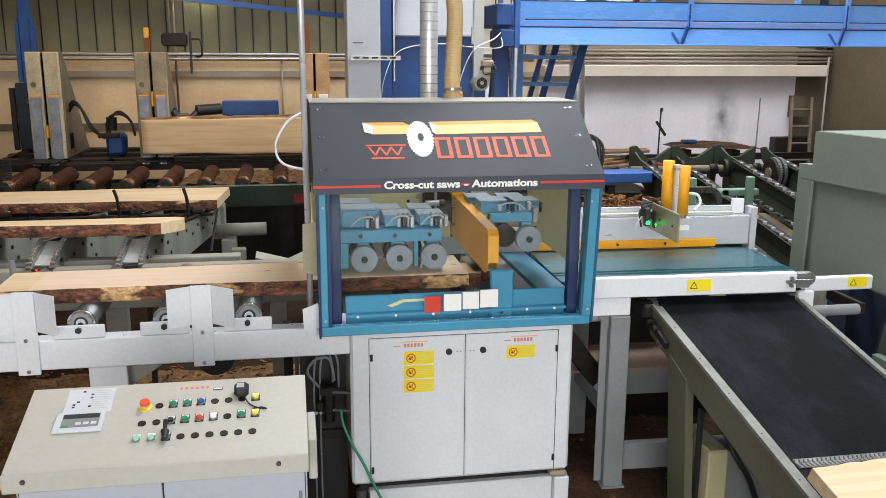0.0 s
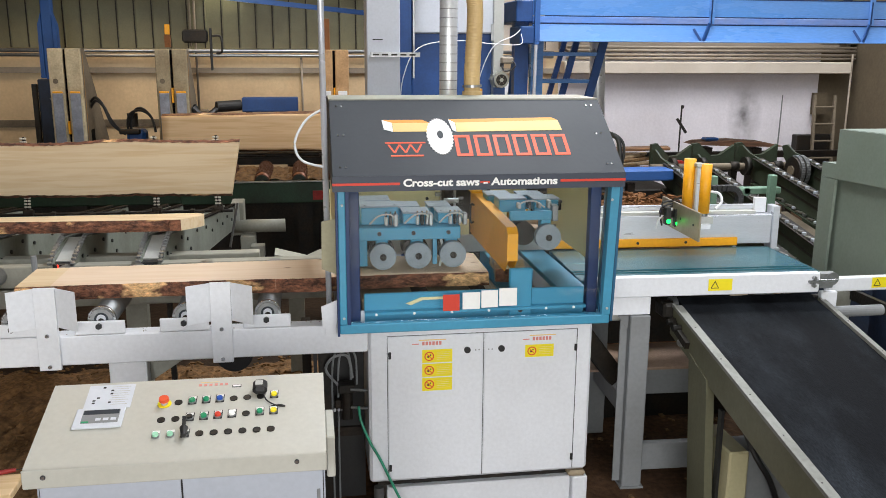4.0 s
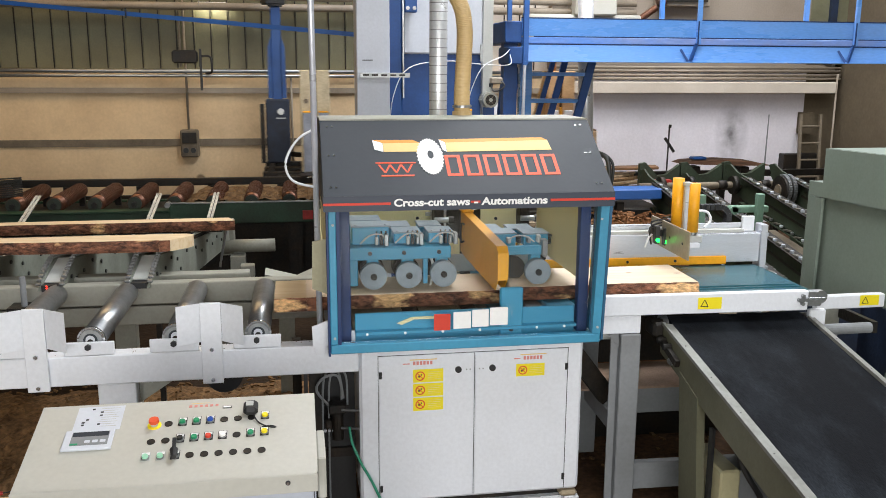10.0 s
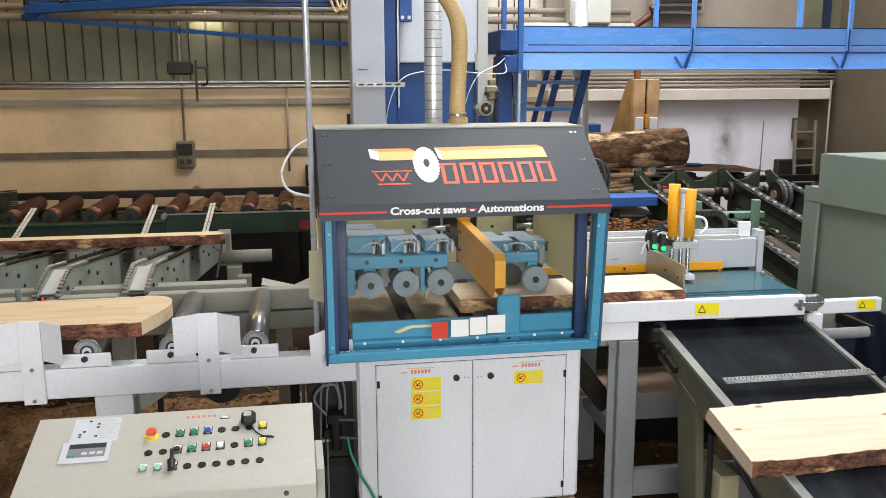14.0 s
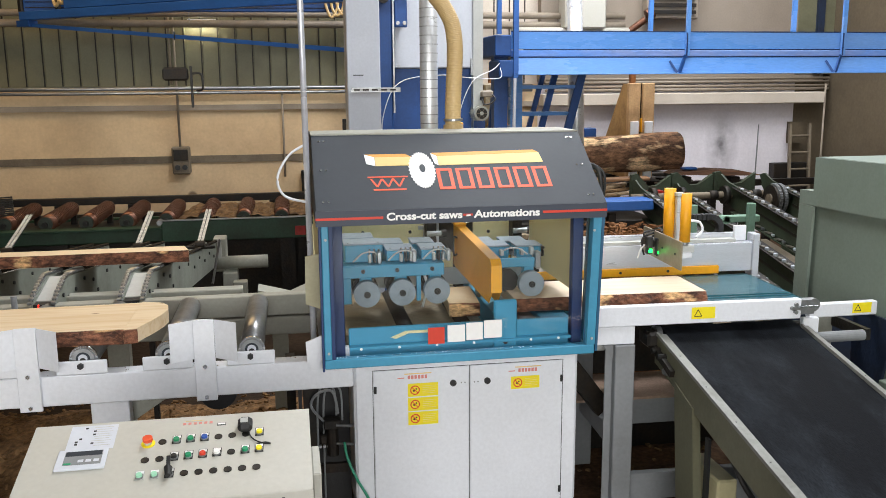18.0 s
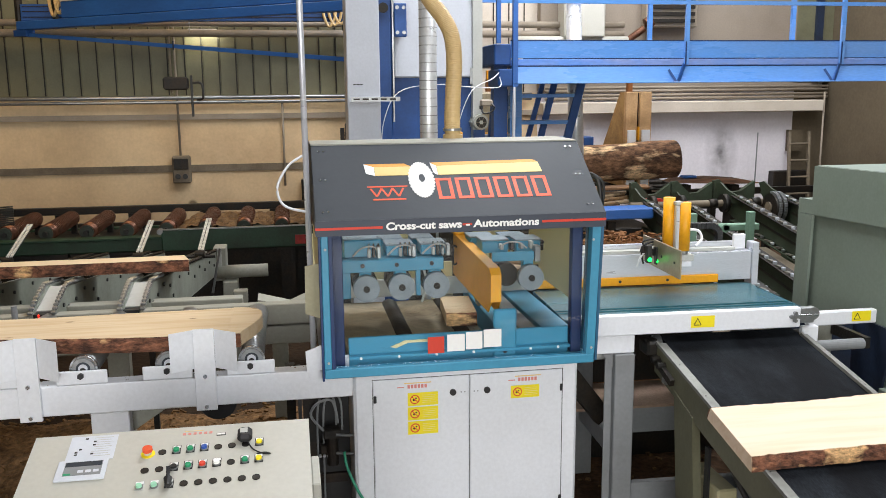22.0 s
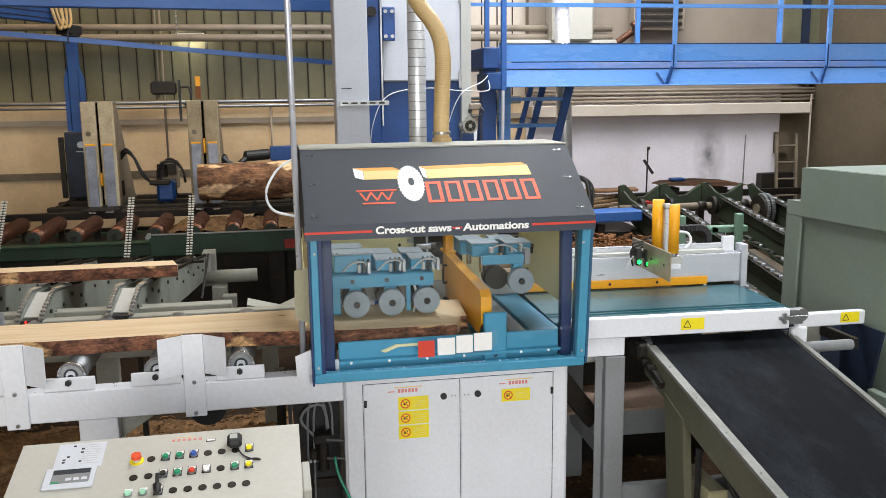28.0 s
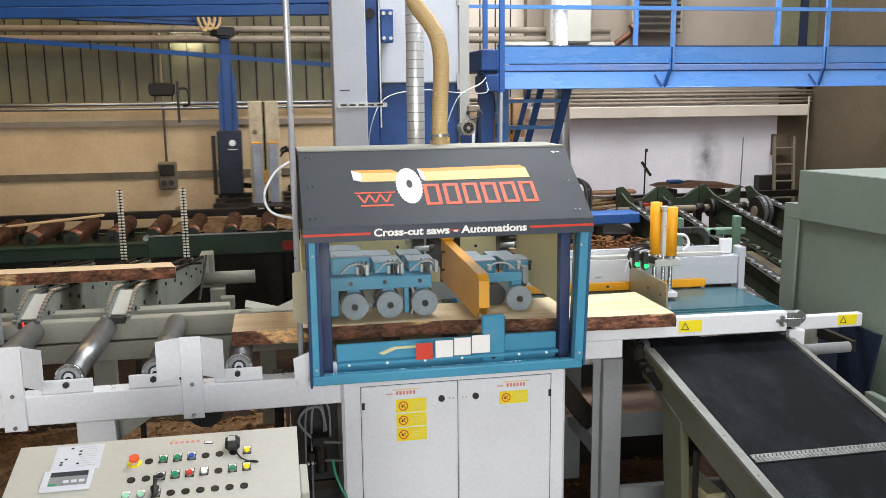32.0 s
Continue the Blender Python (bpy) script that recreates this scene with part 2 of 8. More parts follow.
CHAINSTEEL = surface("worn_chain_steel", "8a867c", 0.4, 0.7, dirt="3d352b", amount=0.6, scale=14, spread=0.15, bump=0.01)
TURNCHAIN = surface("bright_turner_chain", "e0dccf", 0.45, 0.1, dirt="8a8272", amount=0.35, scale=20, spread=0.15, bump=0)
PAPER = surface("pale_blue_paper", "cfd3da", 0.6, dirt="b3b8c0", amount=0.3, scale=6, spread=0.03, bump=0.002)
CHROME = surface("bright_steel", "c9ccce", 0.18, 0.95, amount=0.15, spread=0.05, bump=0)
# also colours a few added sheets that darken shaded gaps
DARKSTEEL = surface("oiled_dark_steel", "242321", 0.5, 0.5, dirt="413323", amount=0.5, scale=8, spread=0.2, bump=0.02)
ALU = surface("aluminium", "d2d6de", 0.28, 0.4, dirt="b0b2b4", amount=0.3, spread=0.04, bump=0.004, stretch=(1, 6, 6))
DESKGREY = surface("light_blue_grey_paint", "b3b9c4", 0.42, dirt="8d929b", amount=0.2, scale=2.5, spread=0.03, bump=0.004)
BELT = surface("black_rubber_belt", "0e1014", 0.85, dirt="33383e", amount=0.85, scale=2.0, spread=0.35, bump=0.02, fine=140, gloss=0.12, stretch=(1.4, 0.5, 1))
GREENBELT = surface("petrol_green_belt", "27555f", 0.2, dirt="3a6b73", amount=0.5, scale=2.0, spread=0.06, bump=0.002, stretch=(0.4, 5, 1))
SWITCHBEIGE = surface("olive_beige_box_paint", "bfb892", 0.45, dirt="8f8865", amount=0.3, scale=3, spread=0.05, bump=0.006)
HOUSING = surface("grey_green_paint", "7a867b", 0.5, dirt="636c5b", amount=0.35, scale=1.6, spread=0.05, bump=0.006)
LACING = surface("dull_lacing_wire", "8a8c8a", 0.5, 0.3, dirt="4a4a48", amount=0.6, scale=20, spread=0.2, bump=0)
OLIVEGREY = surface("olive_grey_paint", "66654f", 0.5, dirt="454331", amount=0.45, scale=3, spread=0.06, bump=0.008)
FLAPGREY = surface("olive_beige_flap_paint", "a8a284", 0.5, dirt="7c765c", amount=0.4, scale=4, spread=0.05, bump=0.006)
CAPGREY = surface("scuffed_rail_cap", "848580", 0.5, 0.05, dirt="5f5e56", amount=0.6, scale=7, spread=0.08, bump=0.01, gloss=0.3)
LEGGREY = surface("cool_grey_paint", "85888a", 0.5, dirt="5d5c58", amount=0.35, scale=3, spread=0.05, bump=0.008)
ARMGREY = surface("worn_arm_grey_paint", "858a80", 0.5, dirt="55564c", amount=0.5, scale=4, spread=0.07, bump=0.01)
FRAMEGREY = surface("warm_grey_paint", "9b9c92", 0.5, dirt="6b664f", amount=0.45, scale=3, spread=0.06, bump=0.01)
DARKGREEN = surface("dark_green_paint", "2d352a", 0.6, dirt="30261a", amount=0.65, scale=5, spread=0.2, bump=0.02)
RUST = surface("rusty_roller_steel", "704a37", 0.38, 0.55, dirt="2a1f18", amount=0.65, scale=9, spread=0.25, bump=0.02)
CATBLUE = surface("catwalk_blue_paint", "5a90d4", 0.25, dirt="8497b8", amount=0.35, scale=1.2, spread=0.07, bump=0.002, stretch=(0.35, 1, 2))
GIRDERBLUE = surface("girder_blue_paint", "2c5fa6", 0.42, dirt="1d3766", amount=0.45, scale=2.5, spread=0.07, bump=0.01, stretch=(0.4, 1, 1))
RUBBEDBLUE = surface("rubbed_blue_paint", "4b88d8", 0.35, dirt="a5958c", amount=0.75, scale=1.3, spread=0.08, bump=0.01, stretch=(0.35, 1, 1))
DARKBLUE = surface("grimy_navy_paint", "16243a", 0.55, dirt="14120f", amount=0.6, scale=6, spread=0.15, bump=0.015)
DEEPBLUE = surface("deep_blue_paint", "1a4886", 0.5, dirt="12213f", amount=0.4, scale=3, spread=0.06, bump=0.01)
PLASTER = surface("cream_plaster_wall", "dcc39c", 0.85, dirt="967a60", amount=0.5, scale=0.9, spread=0.05, bump=0.02, fine=30, specks=1.7)


def smudged_wall():
    """Whitewash with one soft soot smudge where a lamp or stove stood."""
    m = surface("whitewashed_wall", "e6e2e8", 0.85, dirt="bdb7ba", amount=0.45, scale=0.7, spread=0.04, bump=0.02, fine=30)
    t = m.node_tree
    b = t.nodes["Principled BSDF"]
    old = b.inputs["Base Color"].links[0].from_socket
    co, mp, gr, ns, mul, mix = (t.nodes.new("ShaderNode" + k) for k in ("TexCoord", "Mapping", "TexGradient", "TexNoise", "Math", "Mix"))
    gr.gradient_type = "SPHERICAL"
    mp.inputs["Location"].default_value, mp.inputs["Scale"].default_value = (-4.74 / 0.25, -7.0 / 0.6, -1.13 / 0.50), (1 / 0.25, 1 / 0.6, 1 / 0.50)
    t.links.new(co.outputs["Object"], mp.inputs[0])
    t.links.new(mp.outputs[0], gr.inputs[0])
    ns.inputs["Scale"].default_value = 9
    t.links.new(co.outputs["Object"], ns.inputs["Vector"])
    mul.operation = "MULTIPLY"
    t.links.new(gr.outputs["Fac"], mul.inputs[0])
    t.links.new(ns.outputs[0], mul.inputs[1])
    mix.data_type = "RGBA"
    mix.inputs["B"].default_value = rgb("2a2624")
    more = t.nodes.new("ShaderNodeMath")
    more.operation, more.use_clamp, more.inputs[1].default_value = "MULTIPLY", True, 1.15
    t.links.new(mul.outputs[0], more.inputs[0])
    t.links.new(more.outputs[0], mix.inputs["Factor"])
    t.links.new(old, mix.inputs["A"])
    t.links.new(mix.outputs["Result"], b.inputs["Base Color"])
    return m


WHITEWALL = smudged_wall()
PANELBEIGE = surface("beige_wall_panel", "c6bcae", 0.7, dirt="8d8070", amount=0.5, scale=0.9, spread=0.06, bump=0.01)
DULLRED = surface("dark_red_plastic", "8e1f1a", 0.5, amount=0.2, spread=0.05, bump=0)
REDPLATE = surface("dull_red_plate", "a3241c", 0.5, dirt="2a1512", amount=0.5, scale=25, spread=0.1, bump=0)
DULLBEIGE = surface("dull_beige_panel", "8a7f72", 0.7, dirt="6d6154", amount=0.5, scale=0.9, spread=0.07, bump=0.01)
DUSTYBED = surface("dusty_saw_bed", "9c8d74", 0.75, dirt="4f4434", amount=0.6, scale=7, spread=0.12, bump=0.02)
CLADDING = surface("olive_sheet_cladding", "6c6a51", 0.5, dirt="37342b", amount=0.7, scale=0.7, spread=0.08, bump=0.006)
BROWNWALL = surface("brown_grey_wall", "5c513f", 0.85, dirt="382f27", amount=0.55, scale=1.0, spread=0.09, bump=0.02, fine=30)
PIPEPAINT = surface("sand_pipe_paint", "94897a", 0.5, dirt="5b5042", amount=0.45, spread=0.08, bump=0.008)
FLOOR = surface("sawdust_strewn_floor", "523b28", 0.92, dirt="221812", amount=0.85, scale=1.6, spread=0.38, bump=0.06, fine=35, gloss=0.2)
RAILGREEN = surface("olive_green_rail_paint", "2f3b2b", 0.55, dirt="231d14", amount=0.55, scale=5, spread=0.14, bump=0.012)
MINT = surface("mint_green_paint", "73937f", 0.5, dirt="4a5a4c", amount=0.4, scale=6, spread=0.07, bump=0.008)
WORNSTRIP = surface("oily_grey_strip", "4a4a48", 0.4, 0.5, dirt="241f1a", amount=0.5, scale=8, spread=0.15, bump=0.01)
LINEGREEN = surface("bottle_green_paint", "20402b", 0.5, dirt="201b13", amount=0.6, scale=4, spread=0.14, bump=0.012)
REFLECTFLOOR = surface("pale_reflector_floor", "9a978f", 0.8, dirt="6a665d", amount=0.5, scale=1.2, spread=0.1, bump=0.02, fine=40)
SHADEFLOOR = surface("shade_dark_floor", "33261a", 0.85, dirt="110d0a", amount=0.8, scale=2.0, spread=0.35, bump=0.05, fine=30, gloss=0.2)
BARKLITTER = surface("bark_litter", "6f5432", 0.95, dirt="38271b", amount=0.8, scale=14, spread=0.4, bump=0.08, fine=60)
HEAPBARK = surface("torn_orange_bark", "7c5636", 0.95, dirt="43291a", amount=0.85, scale=9, spread=0.4, bump=0.08, fine=45, gloss=0.2)
CHIPBOARD = surface("dull_chipboard", "a98f7c", 0.85, dirt="7a6353", amount=0.5, scale=5, spread=0.12, bump=0.02, fine=90)
CHIPS = surface("loose_wood_chips", "74583a", 0.95, dirt="3f2e1e", amount=0.85, scale=11, spread=0.4, bump=0.08, fine=45, gloss=0.2)
HOSE = surface("sand_plastic_hose", "c4a876", 0.35, dirt="a58a5a", amount=0.3, spread=0.05, bump=0.006)
DUCT = surface("galvanised_duct", "e8ebee", 0.28, 0.45, dirt="b9bdc1", amount=0.4, scale=7, spread=0.06, bump=0.006)
PANELGREY = surface("pale_grey_panel", "b4b6b2", 0.5, dirt="8d8e88", amount=0.3, scale=1.5, spread=0.04, bump=0.006)
GREENHOSE = surface("green_air_hose", "2f8a6c", 0.4, amount=0.1, bump=0)
POSTWOOD = surface("worn_timber_coloured_steel", "c9bd9f", 0.7, dirt="6f5636", amount=0.6, scale=4, spread=0.14, bump=0.02)
RUSTBROWN = surface("rusty_brown_steel", "7a4a1e", 0.7, dirt="4a2c14", amount=0.6, scale=8, spread=0.15, bump=0.02)
PITCH = surface("pitch_black_steel", "08080a", 0.8, amount=0.1, spread=0.1, bump=0, gloss=0.1)
WEARSTEEL = surface("bluish_wear_steel", "8d929e", 0.42, 0.35, dirt="5a5c62", amount=0.5, scale=9, spread=0.12, bump=0.01)
KNEEGREY = surface("worn_grey_brown_paint", "a3977c", 0.7, dirt="5c482e", amount=0.65, scale=4, spread=0.14, bump=0.02)
KNEETAN = surface("tan_worn_steel", "bf9a6e", 0.7, dirt="6a4a2c", amount=0.55, scale=5, spread=0.14, bump=0.02)
KNEEORANGE = surface("orange_brown_worn_steel", "a37e4a", 0.7, dirt="4f3a26", amount=0.6, scale=4, spread=0.14, bump=0.02)
DARKBROWN = surface("grimy_tan_steel", "736857", 0.7, dirt="40372d", amount=0.6, scale=4, spread=0.12, bump=0.02)
COLUMNWHITE = surface("bluish_white_paint", "c2c7d1", 0.45, dirt="969ca4", amount=0.3, scale=1.5, spread=0.04, bump=0.006)
INBEAM = surface("dusty_grey_paint", "a09f93", 0.5, dirt="79735f", amount=0.45, scale=3, spread=0.05, bump=0.008)
CAPSTEEL = surface("bluish_cap_steel", "8c98a0", 0.4, 0.2, dirt="5e686e", amount=0.4, scale=9, spread=0.08, bump=0.006)
WHEELGREY = surface("worn_wheel_grey", "87929a", 0.45, dirt="4f575c", amount=0.4, scale=12, spread=0.08, bump=0.01)
PLATESTEEL = surface("brushed_stop_steel", "a39a84", 0.35, 0.6, dirt="6d6450", amount=0.4, scale=4, spread=0.06, bump=0.006)
PINE = wood("fresh_sawn_pine", "ddc7a4", "d2b68e")
SPRUCE = wood("pale_sawn_spruce", "e2ccb4", "dcc3a6", rings=18)
OLDWOOD = wood("old_grey_boards", "8f7a5e", "5c4a36")
LOGFACE = wood("tan_sawn_log_face", "e6c79c", "d9b686", rings=18)
SLABDARK = wood("dark_weathered_board", "7d5a44", "4b3528")
SLABWOOD = wood("orange_brown_slabs", "7c5a3a", "4f3622")
BARK = barky("pine_bark", "3d271d", "8f5f47", "d6ac7a", 30.0, 0.59, 9.0)
LOGBARK = barky("log_bark", "523b2d", "9d7556", "ecca9e", 13.0, 0.565, 5.0)
LED = glowing("green_led", "12ff52", 6.0)
REDLED = glowing("red_led", "ff3020", 3.0)
TUBE = glowing("fluorescent_tube", "fff6d8", 45.0)
GLASS = clear_glass()

# ---- mesh tools ----
ORG = {}


def thing(name, label, category, at=(0, 0, 0), group="", kind=""):
    ob = new(name)
    ob.empty_display_size = 0.1
    ob.location = at
    ORG[ob.name] = Vector(at)
    return tagged(ob, label, category, group, kind)


def part(name, bm, material, parent=None, label="", smooth=False, at=None):
    """One mesh object from a bmesh in world metres, under a thing or a part."""
    me = bpy.data.meshes.new(name)
    origin = ORG.get(parent.name, Vector()) if parent else Vector(at or (0, 0, 0))
    bmesh.ops.translate(bm, verts=bm.verts, vec=-origin)
    bmesh.ops.recalc_face_normals(bm, faces=bm.faces)
    for f in bm.faces:
        f.smooth = smooth and len(f.verts) <= 4
    bm.to_mesh(me)
    bm.free()
    for mm in material if isinstance(material, (list, tuple)) else [material]:
        me.materials.append(mm)
    ob = new(name, me)
    ORG[ob.name] = origin
    if parent:
        ob.parent = parent
    else:
        ob.location = origin
    if label:
        ob["label"] = label
    return ob


def structure(name, bm, material, label="", category="", smooth=False):
    return tagged(part(name, bm, material, smooth=smooth), label, category, kind="structure")


def box(bm, x0, x1, y0, y1, z0, z1, bevel=0.0, turn=None):
    vs = [bm.verts.new((x, y, z)) for x in (x0, x1) for y in (y0, y1) for z in (z0, z1)]
    fs = [bm.faces.new([vs[i] for i in q]) for q in ((0, 1, 3, 2), (4, 6, 7, 5), (0, 4, 5, 1), (2, 3, 7, 6), (0, 2, 6, 4), (1, 5, 7, 3))]
    if turn:
        bmesh.ops.transform(bm, matrix=turn, verts=vs)
    if bevel:
        es = list({e for f in fs for e in f.edges})
        bmesh.ops.bevel(bm, geom=es, offset=bevel, segments=1, affect="EDGES")
    return bm


def bx(*a, **k):
    return box(bmesh.new(), *a, **k)


def rod(bm, p, q, r, seg=14, r2=None):
    """A round bar from p to q."""
    p, q = Vector(p), Vector(q)
    d = q - p
    m = Matrix.Translation((p + q) / 2) @ d.to_track_quat("Z", "Y").to_matrix().to_4x4()
    bmesh.ops.create_cone(bm, cap_ends=True, segments=seg, radius1=r, radius2=r if r2 is None else r2, depth=d.length, matrix=m)
    return bm


def rd(*a, **k):
    return rod(bmesh.new(), *a, **k)


def bar(bm, p, q, w, h, bevel=0.0):
    """A square bar from p to q, w wide level, h high."""
    p, q = Vector(p), Vector(q)
    d = q - p
    x = d.normalized()
    side = Vector((-x.y, x.x, 0))
    side = side.normalized() if side.length > 1e-4 else Vector((1, 0, 0))
    up = x.cross(side)
    turn = Matrix((x, side, up)).transposed().to_4x4()
    turn.translation = (p + q) / 2
    return box(bm, -d.length / 2, d.length / 2, -w / 2, w / 2, -h / 2, h / 2, bevel, turn)


def br(*a, **k):
    return bar(bmesh.new(), *a, **k)


def prism(bm, pts, axis, a, b):
    """A polygon of 2D points pushed along an axis from a to b: x takes (y, z), y takes (x, z), z takes (x, y)."""
    def at(p, v):
        return {"x": (v, p[0], p[1]), "y": (p[0], v, p[1]), "z": (p[0], p[1], v)}[axis]
    lo, hi = [[bm.verts.new(at(p, v)) for p in pts] for v in (a, b)]
    bm.faces.new(lo)
    bm.faces.new(hi[::-1])
    n = len(pts)
    for i in range(n):
        bm.faces.new((lo[i], hi[i], hi[(i + 1) % n], lo[(i + 1) % n]))
    return bm


def pr(*a):
    return prism(bmesh.new(), *a)


def tube(bm, pts, r, seg=8, r_of=None, steps=6):
    """A round tube along a line of points, smoothed."""
    pts = [Vector(p) for p in pts]
    line = []
    for i in range(len(pts) - 1):
        a, b, c, d = pts[max(i - 1, 0)], pts[i], pts[i + 1], pts[min(i + 2, len(pts) - 1)]
        for k in range(steps):
            u = k / steps
            line.append(0.5 * ((2 * b) + (c - a) * u + (2 * a - 5 * b + 4 * c - d) * u * u + (3 * b - a - 3 * c + d) * u ** 3))
    line.append(pts[-1])
    rings = []
    for i, p in enumerate(line):
        d = (line[min(i + 1, len(line) - 1)] - line[max(i - 1, 0)]).normalized()
        s = d.cross(Vector((0.13, 0.21, 0.97))).normalized()
        u = d.cross(s)
        rr = r_of(i / (len(line) - 1)) if r_of else r
        rings.append([bm.verts.new(p + rr * (math.cos(k * 2 * math.pi / seg) * s + math.sin(k * 2 * math.pi / seg) * u)) for k in range(seg)])
    for a, b in zip(rings, rings[1:]):
        for k in range(seg):
            bm.faces.new((a[k], a[(k + 1) % seg], b[(k + 1) % seg], b[k]))
    bm.faces.new(rings[0])
    bm.faces.new(rings[-1][::-1])
    return bm


def tb(*a, **k):
    return tube(bmesh.new(), *a, **k)

# ---- the hall ----
X0, X1, Y0, Y1, H = -9.0, 6.12, -8.2, 7.0, 5.5


def hall():
    bm = bx(X0, X1 + 3, Y0, Y1 + 0.4, -0.2, 0)
    structure("floor", bm, FLOOR, "dark earth-brown hall floor strewn with sawdust", "floor")
    # unseen pale strip, added so that the saw window reflects something bright
    structure("floor_reflector", bx(X0 + 0.02, X1 - 0.02, Y0 + 0.02, -4.6, 0.0, 0.006), REFLECTFLOOR, "unseen pale floor strip at the gate, added for reflections", "floor")
    # thin near-black layer: the shade under the arms is put into its colour
    structure("floor_shade", bx(X0, 1.0, 1.45, 5.2, 0.0, 0.004), SHADEFLOOR, "floor darkened for the shade under the chain arms", "floor")
    bm = bmesh.new()
    box(bm, X0 - 0.2, 2.3, Y1, Y1 + 0.2, 0, 1.92)
    structure("wall_north_lower", bm, PLASTER, "stained cream plaster wall of the sawmill", "wall")
    # sheet cladding above: ribs stand 2 cm proud
    bm = bmesh.new()
    structure("wall_north_bays", bx(0.9, X1, Y1 + 0.05, Y1 + 0.2, 1.92, H), PANELBEIGE, "beige sheet bays beyond the column", "wall")
    box(bm, X0 - 0.2, 0.898, Y1 + 0.05, Y1 + 0.2, 1.92, H)
    joints = bmesh.new()
    for i in range(80):
        x = X0 + 0.009 + i * 0.1885
        if x < X1 - 0.2:
            box(joints, x, x + 0.013, Y1 + 0.04, Y1 + 0.049, 1.93, H - 0.01)
            if x < 0.87:
                prism(bm, [(x + 0.014, Y1 + 0.05), (x + 0.016, Y1 + 0.038), (x + 0.020, Y1 + 0.038), (x + 0.026, Y1 + 0.05)], "z", 1.93, H - 0.01)
    structure("trim_joints", joints, DARKSTEEL, "dark upright joints between the cladding sheets", "trim")
    structure("wall_north_cladding", bm, CLADDING, "olive-grey sheet-metal cladding with upright ribs", "wall")
    structure("trim_sill", bx(X0, 2.3, Y1 - 0.05, Y1 - 0.002, 1.655, 1.715), PIPEPAINT, "grey-brown strip along the plaster wall", "trim")
    # a band of shade on the plaster, built as a thin dark strip
    structure("shadow_band", bx(X0, 2.3, Y1 - 0.02, Y1 - 0.002, 1.06, 1.14), DARKBROWN, "dark strip standing for a shadow band low on the plaster wall", "trim")
    structure("wall_north_white", bx(2.3, 5.70, Y1, Y1 + 0.2, 0, 1.92), WHITEWALL, "whitewashed wall with grey smudges", "wall")
    structure("wall_north_brown", bx(5.70, X1, Y1, Y1 + 0.2, 0, 1.92), BROWNWALL, "brown-grey end of the rear wall", "wall")
    structure("wall_beam", bx(2.3, X1 - 0.15, Y1 - 0.25, Y1 - 0.002, 1.66, 1.80, bevel=0.01), PANELBEIGE, "cream concrete beam over the white wall", "beam")
    structure("wall_north_panels", bx(2.3, X1 - 0.15, Y1 - 0.1, Y1 + 0.04, 1.94, 3.4), DULLBEIGE, "cream wall panels above the beam", "wall")
    structure("wall_north_bay", bx(5.62, X1 - 0.002, Y1 - 0.11, Y1 - 0.102, 2.02, 3.4), OLIVEGREY, "dark olive bay at the end of the rear wall", "wall")
    structure("trim_bay_post", bx(5.86, 5.95, Y1 - 0.16, Y1 - 0.112, 2.02, 3.4), DARKBLUE, "dark blue post in the bay", "trim")
    structure("wall_east", bx(X1, X1 + 0.2, Y0, Y1 + 0.2, 0, H), BROWNWALL, "brown-grey side wall of the hall", "wall")
    structure("wall_west", bx(X0 - 0.2, X0, Y0, Y1, 0, H), BROWNWALL, "dim side wall of the hall", "wall")
    bm = bmesh.new()
    for a in ((X0, -4.6, 0, H), (2.6, X1, 0, H), (-4.6, 2.6, 4.8, H), (-4.6, 2.6, 0, 0.35)):
        box(bm, a[0], a[1], Y0 - 0.2, Y0, a[2], a[3])
    structure("wall_south", bm, BROWNWALL, "hall wall with a wide open gate", "wall")
    bm = bmesh.new()
    for a in ((X0, X1, Y0, -2.7), (X0, X1, -0.5, 1.65), (X0, X1, 2.95, 3.8), (X0, -0.15, 1.65, 2.95), (4.55, X1, 1.65, 2.95), (X0, X1, 5.4, Y1), (X0, -0.4, -2.7, -0.5), (5.2, X1, -2.7, -0.5), (X0, -4.9, 3.8, 5.4), (-0.9, 0.05, 3.8, 5.4), (6.1, X1, 3.8, 5.4)):
        box(bm, a[0], a[1], a[2], a[3], H, H + 0.15)
    structure("ceiling", bm, BROWNWALL, "dim unseen hall ceiling with openings for the lamps", "ceiling")
    # conduits and pipes on the rear wall
    for z, r, y in ((2.705, 0.037, 6.8), (2.598, 0.041, 6.8), (1.90, 0.022, 6.9), (1.85, 0.018, 6.9)):
        p = tagged(part("wall_pipe", rd((X0 + 0.1, y, z), (2.2 if z < 2 else 3.3, y, z), r), PIPEPAINT if z > 2 else STEEL, smooth=True),
                   "long sand-painted pipe along the wall" if z > 2 else "thin steel conduit along the wall", "pipe", "pipes on the rear wall")
    for z in (1.84, 1.88, 1.93, 1.97):
        tagged(part("wall_pipe", rd((2.35, 6.85, z), (X1 - 0.05, 6.85, z), 0.016), PIPEPAINT, smooth=True), "thin grey pipe over the beam", "pipe", "pipes on the rear wall")
    for x, z0, z1 in ((-1.915, 1.25, 3.6), (-1.966, 1.95, 3.6), (-0.755, 0.88, 1.85)):
        tagged(part("conduit", rd((x, 6.93, z0), (x, 6.93, z1), 0.013), PIPEPAINT, smooth=True), "upright grey conduit on the wall", "pipe", "conduits")
    chain = thing("hanging_chain", "short steel chain hanging past the wall pipes", "chain", (-1.71, 6.7, 2.6))
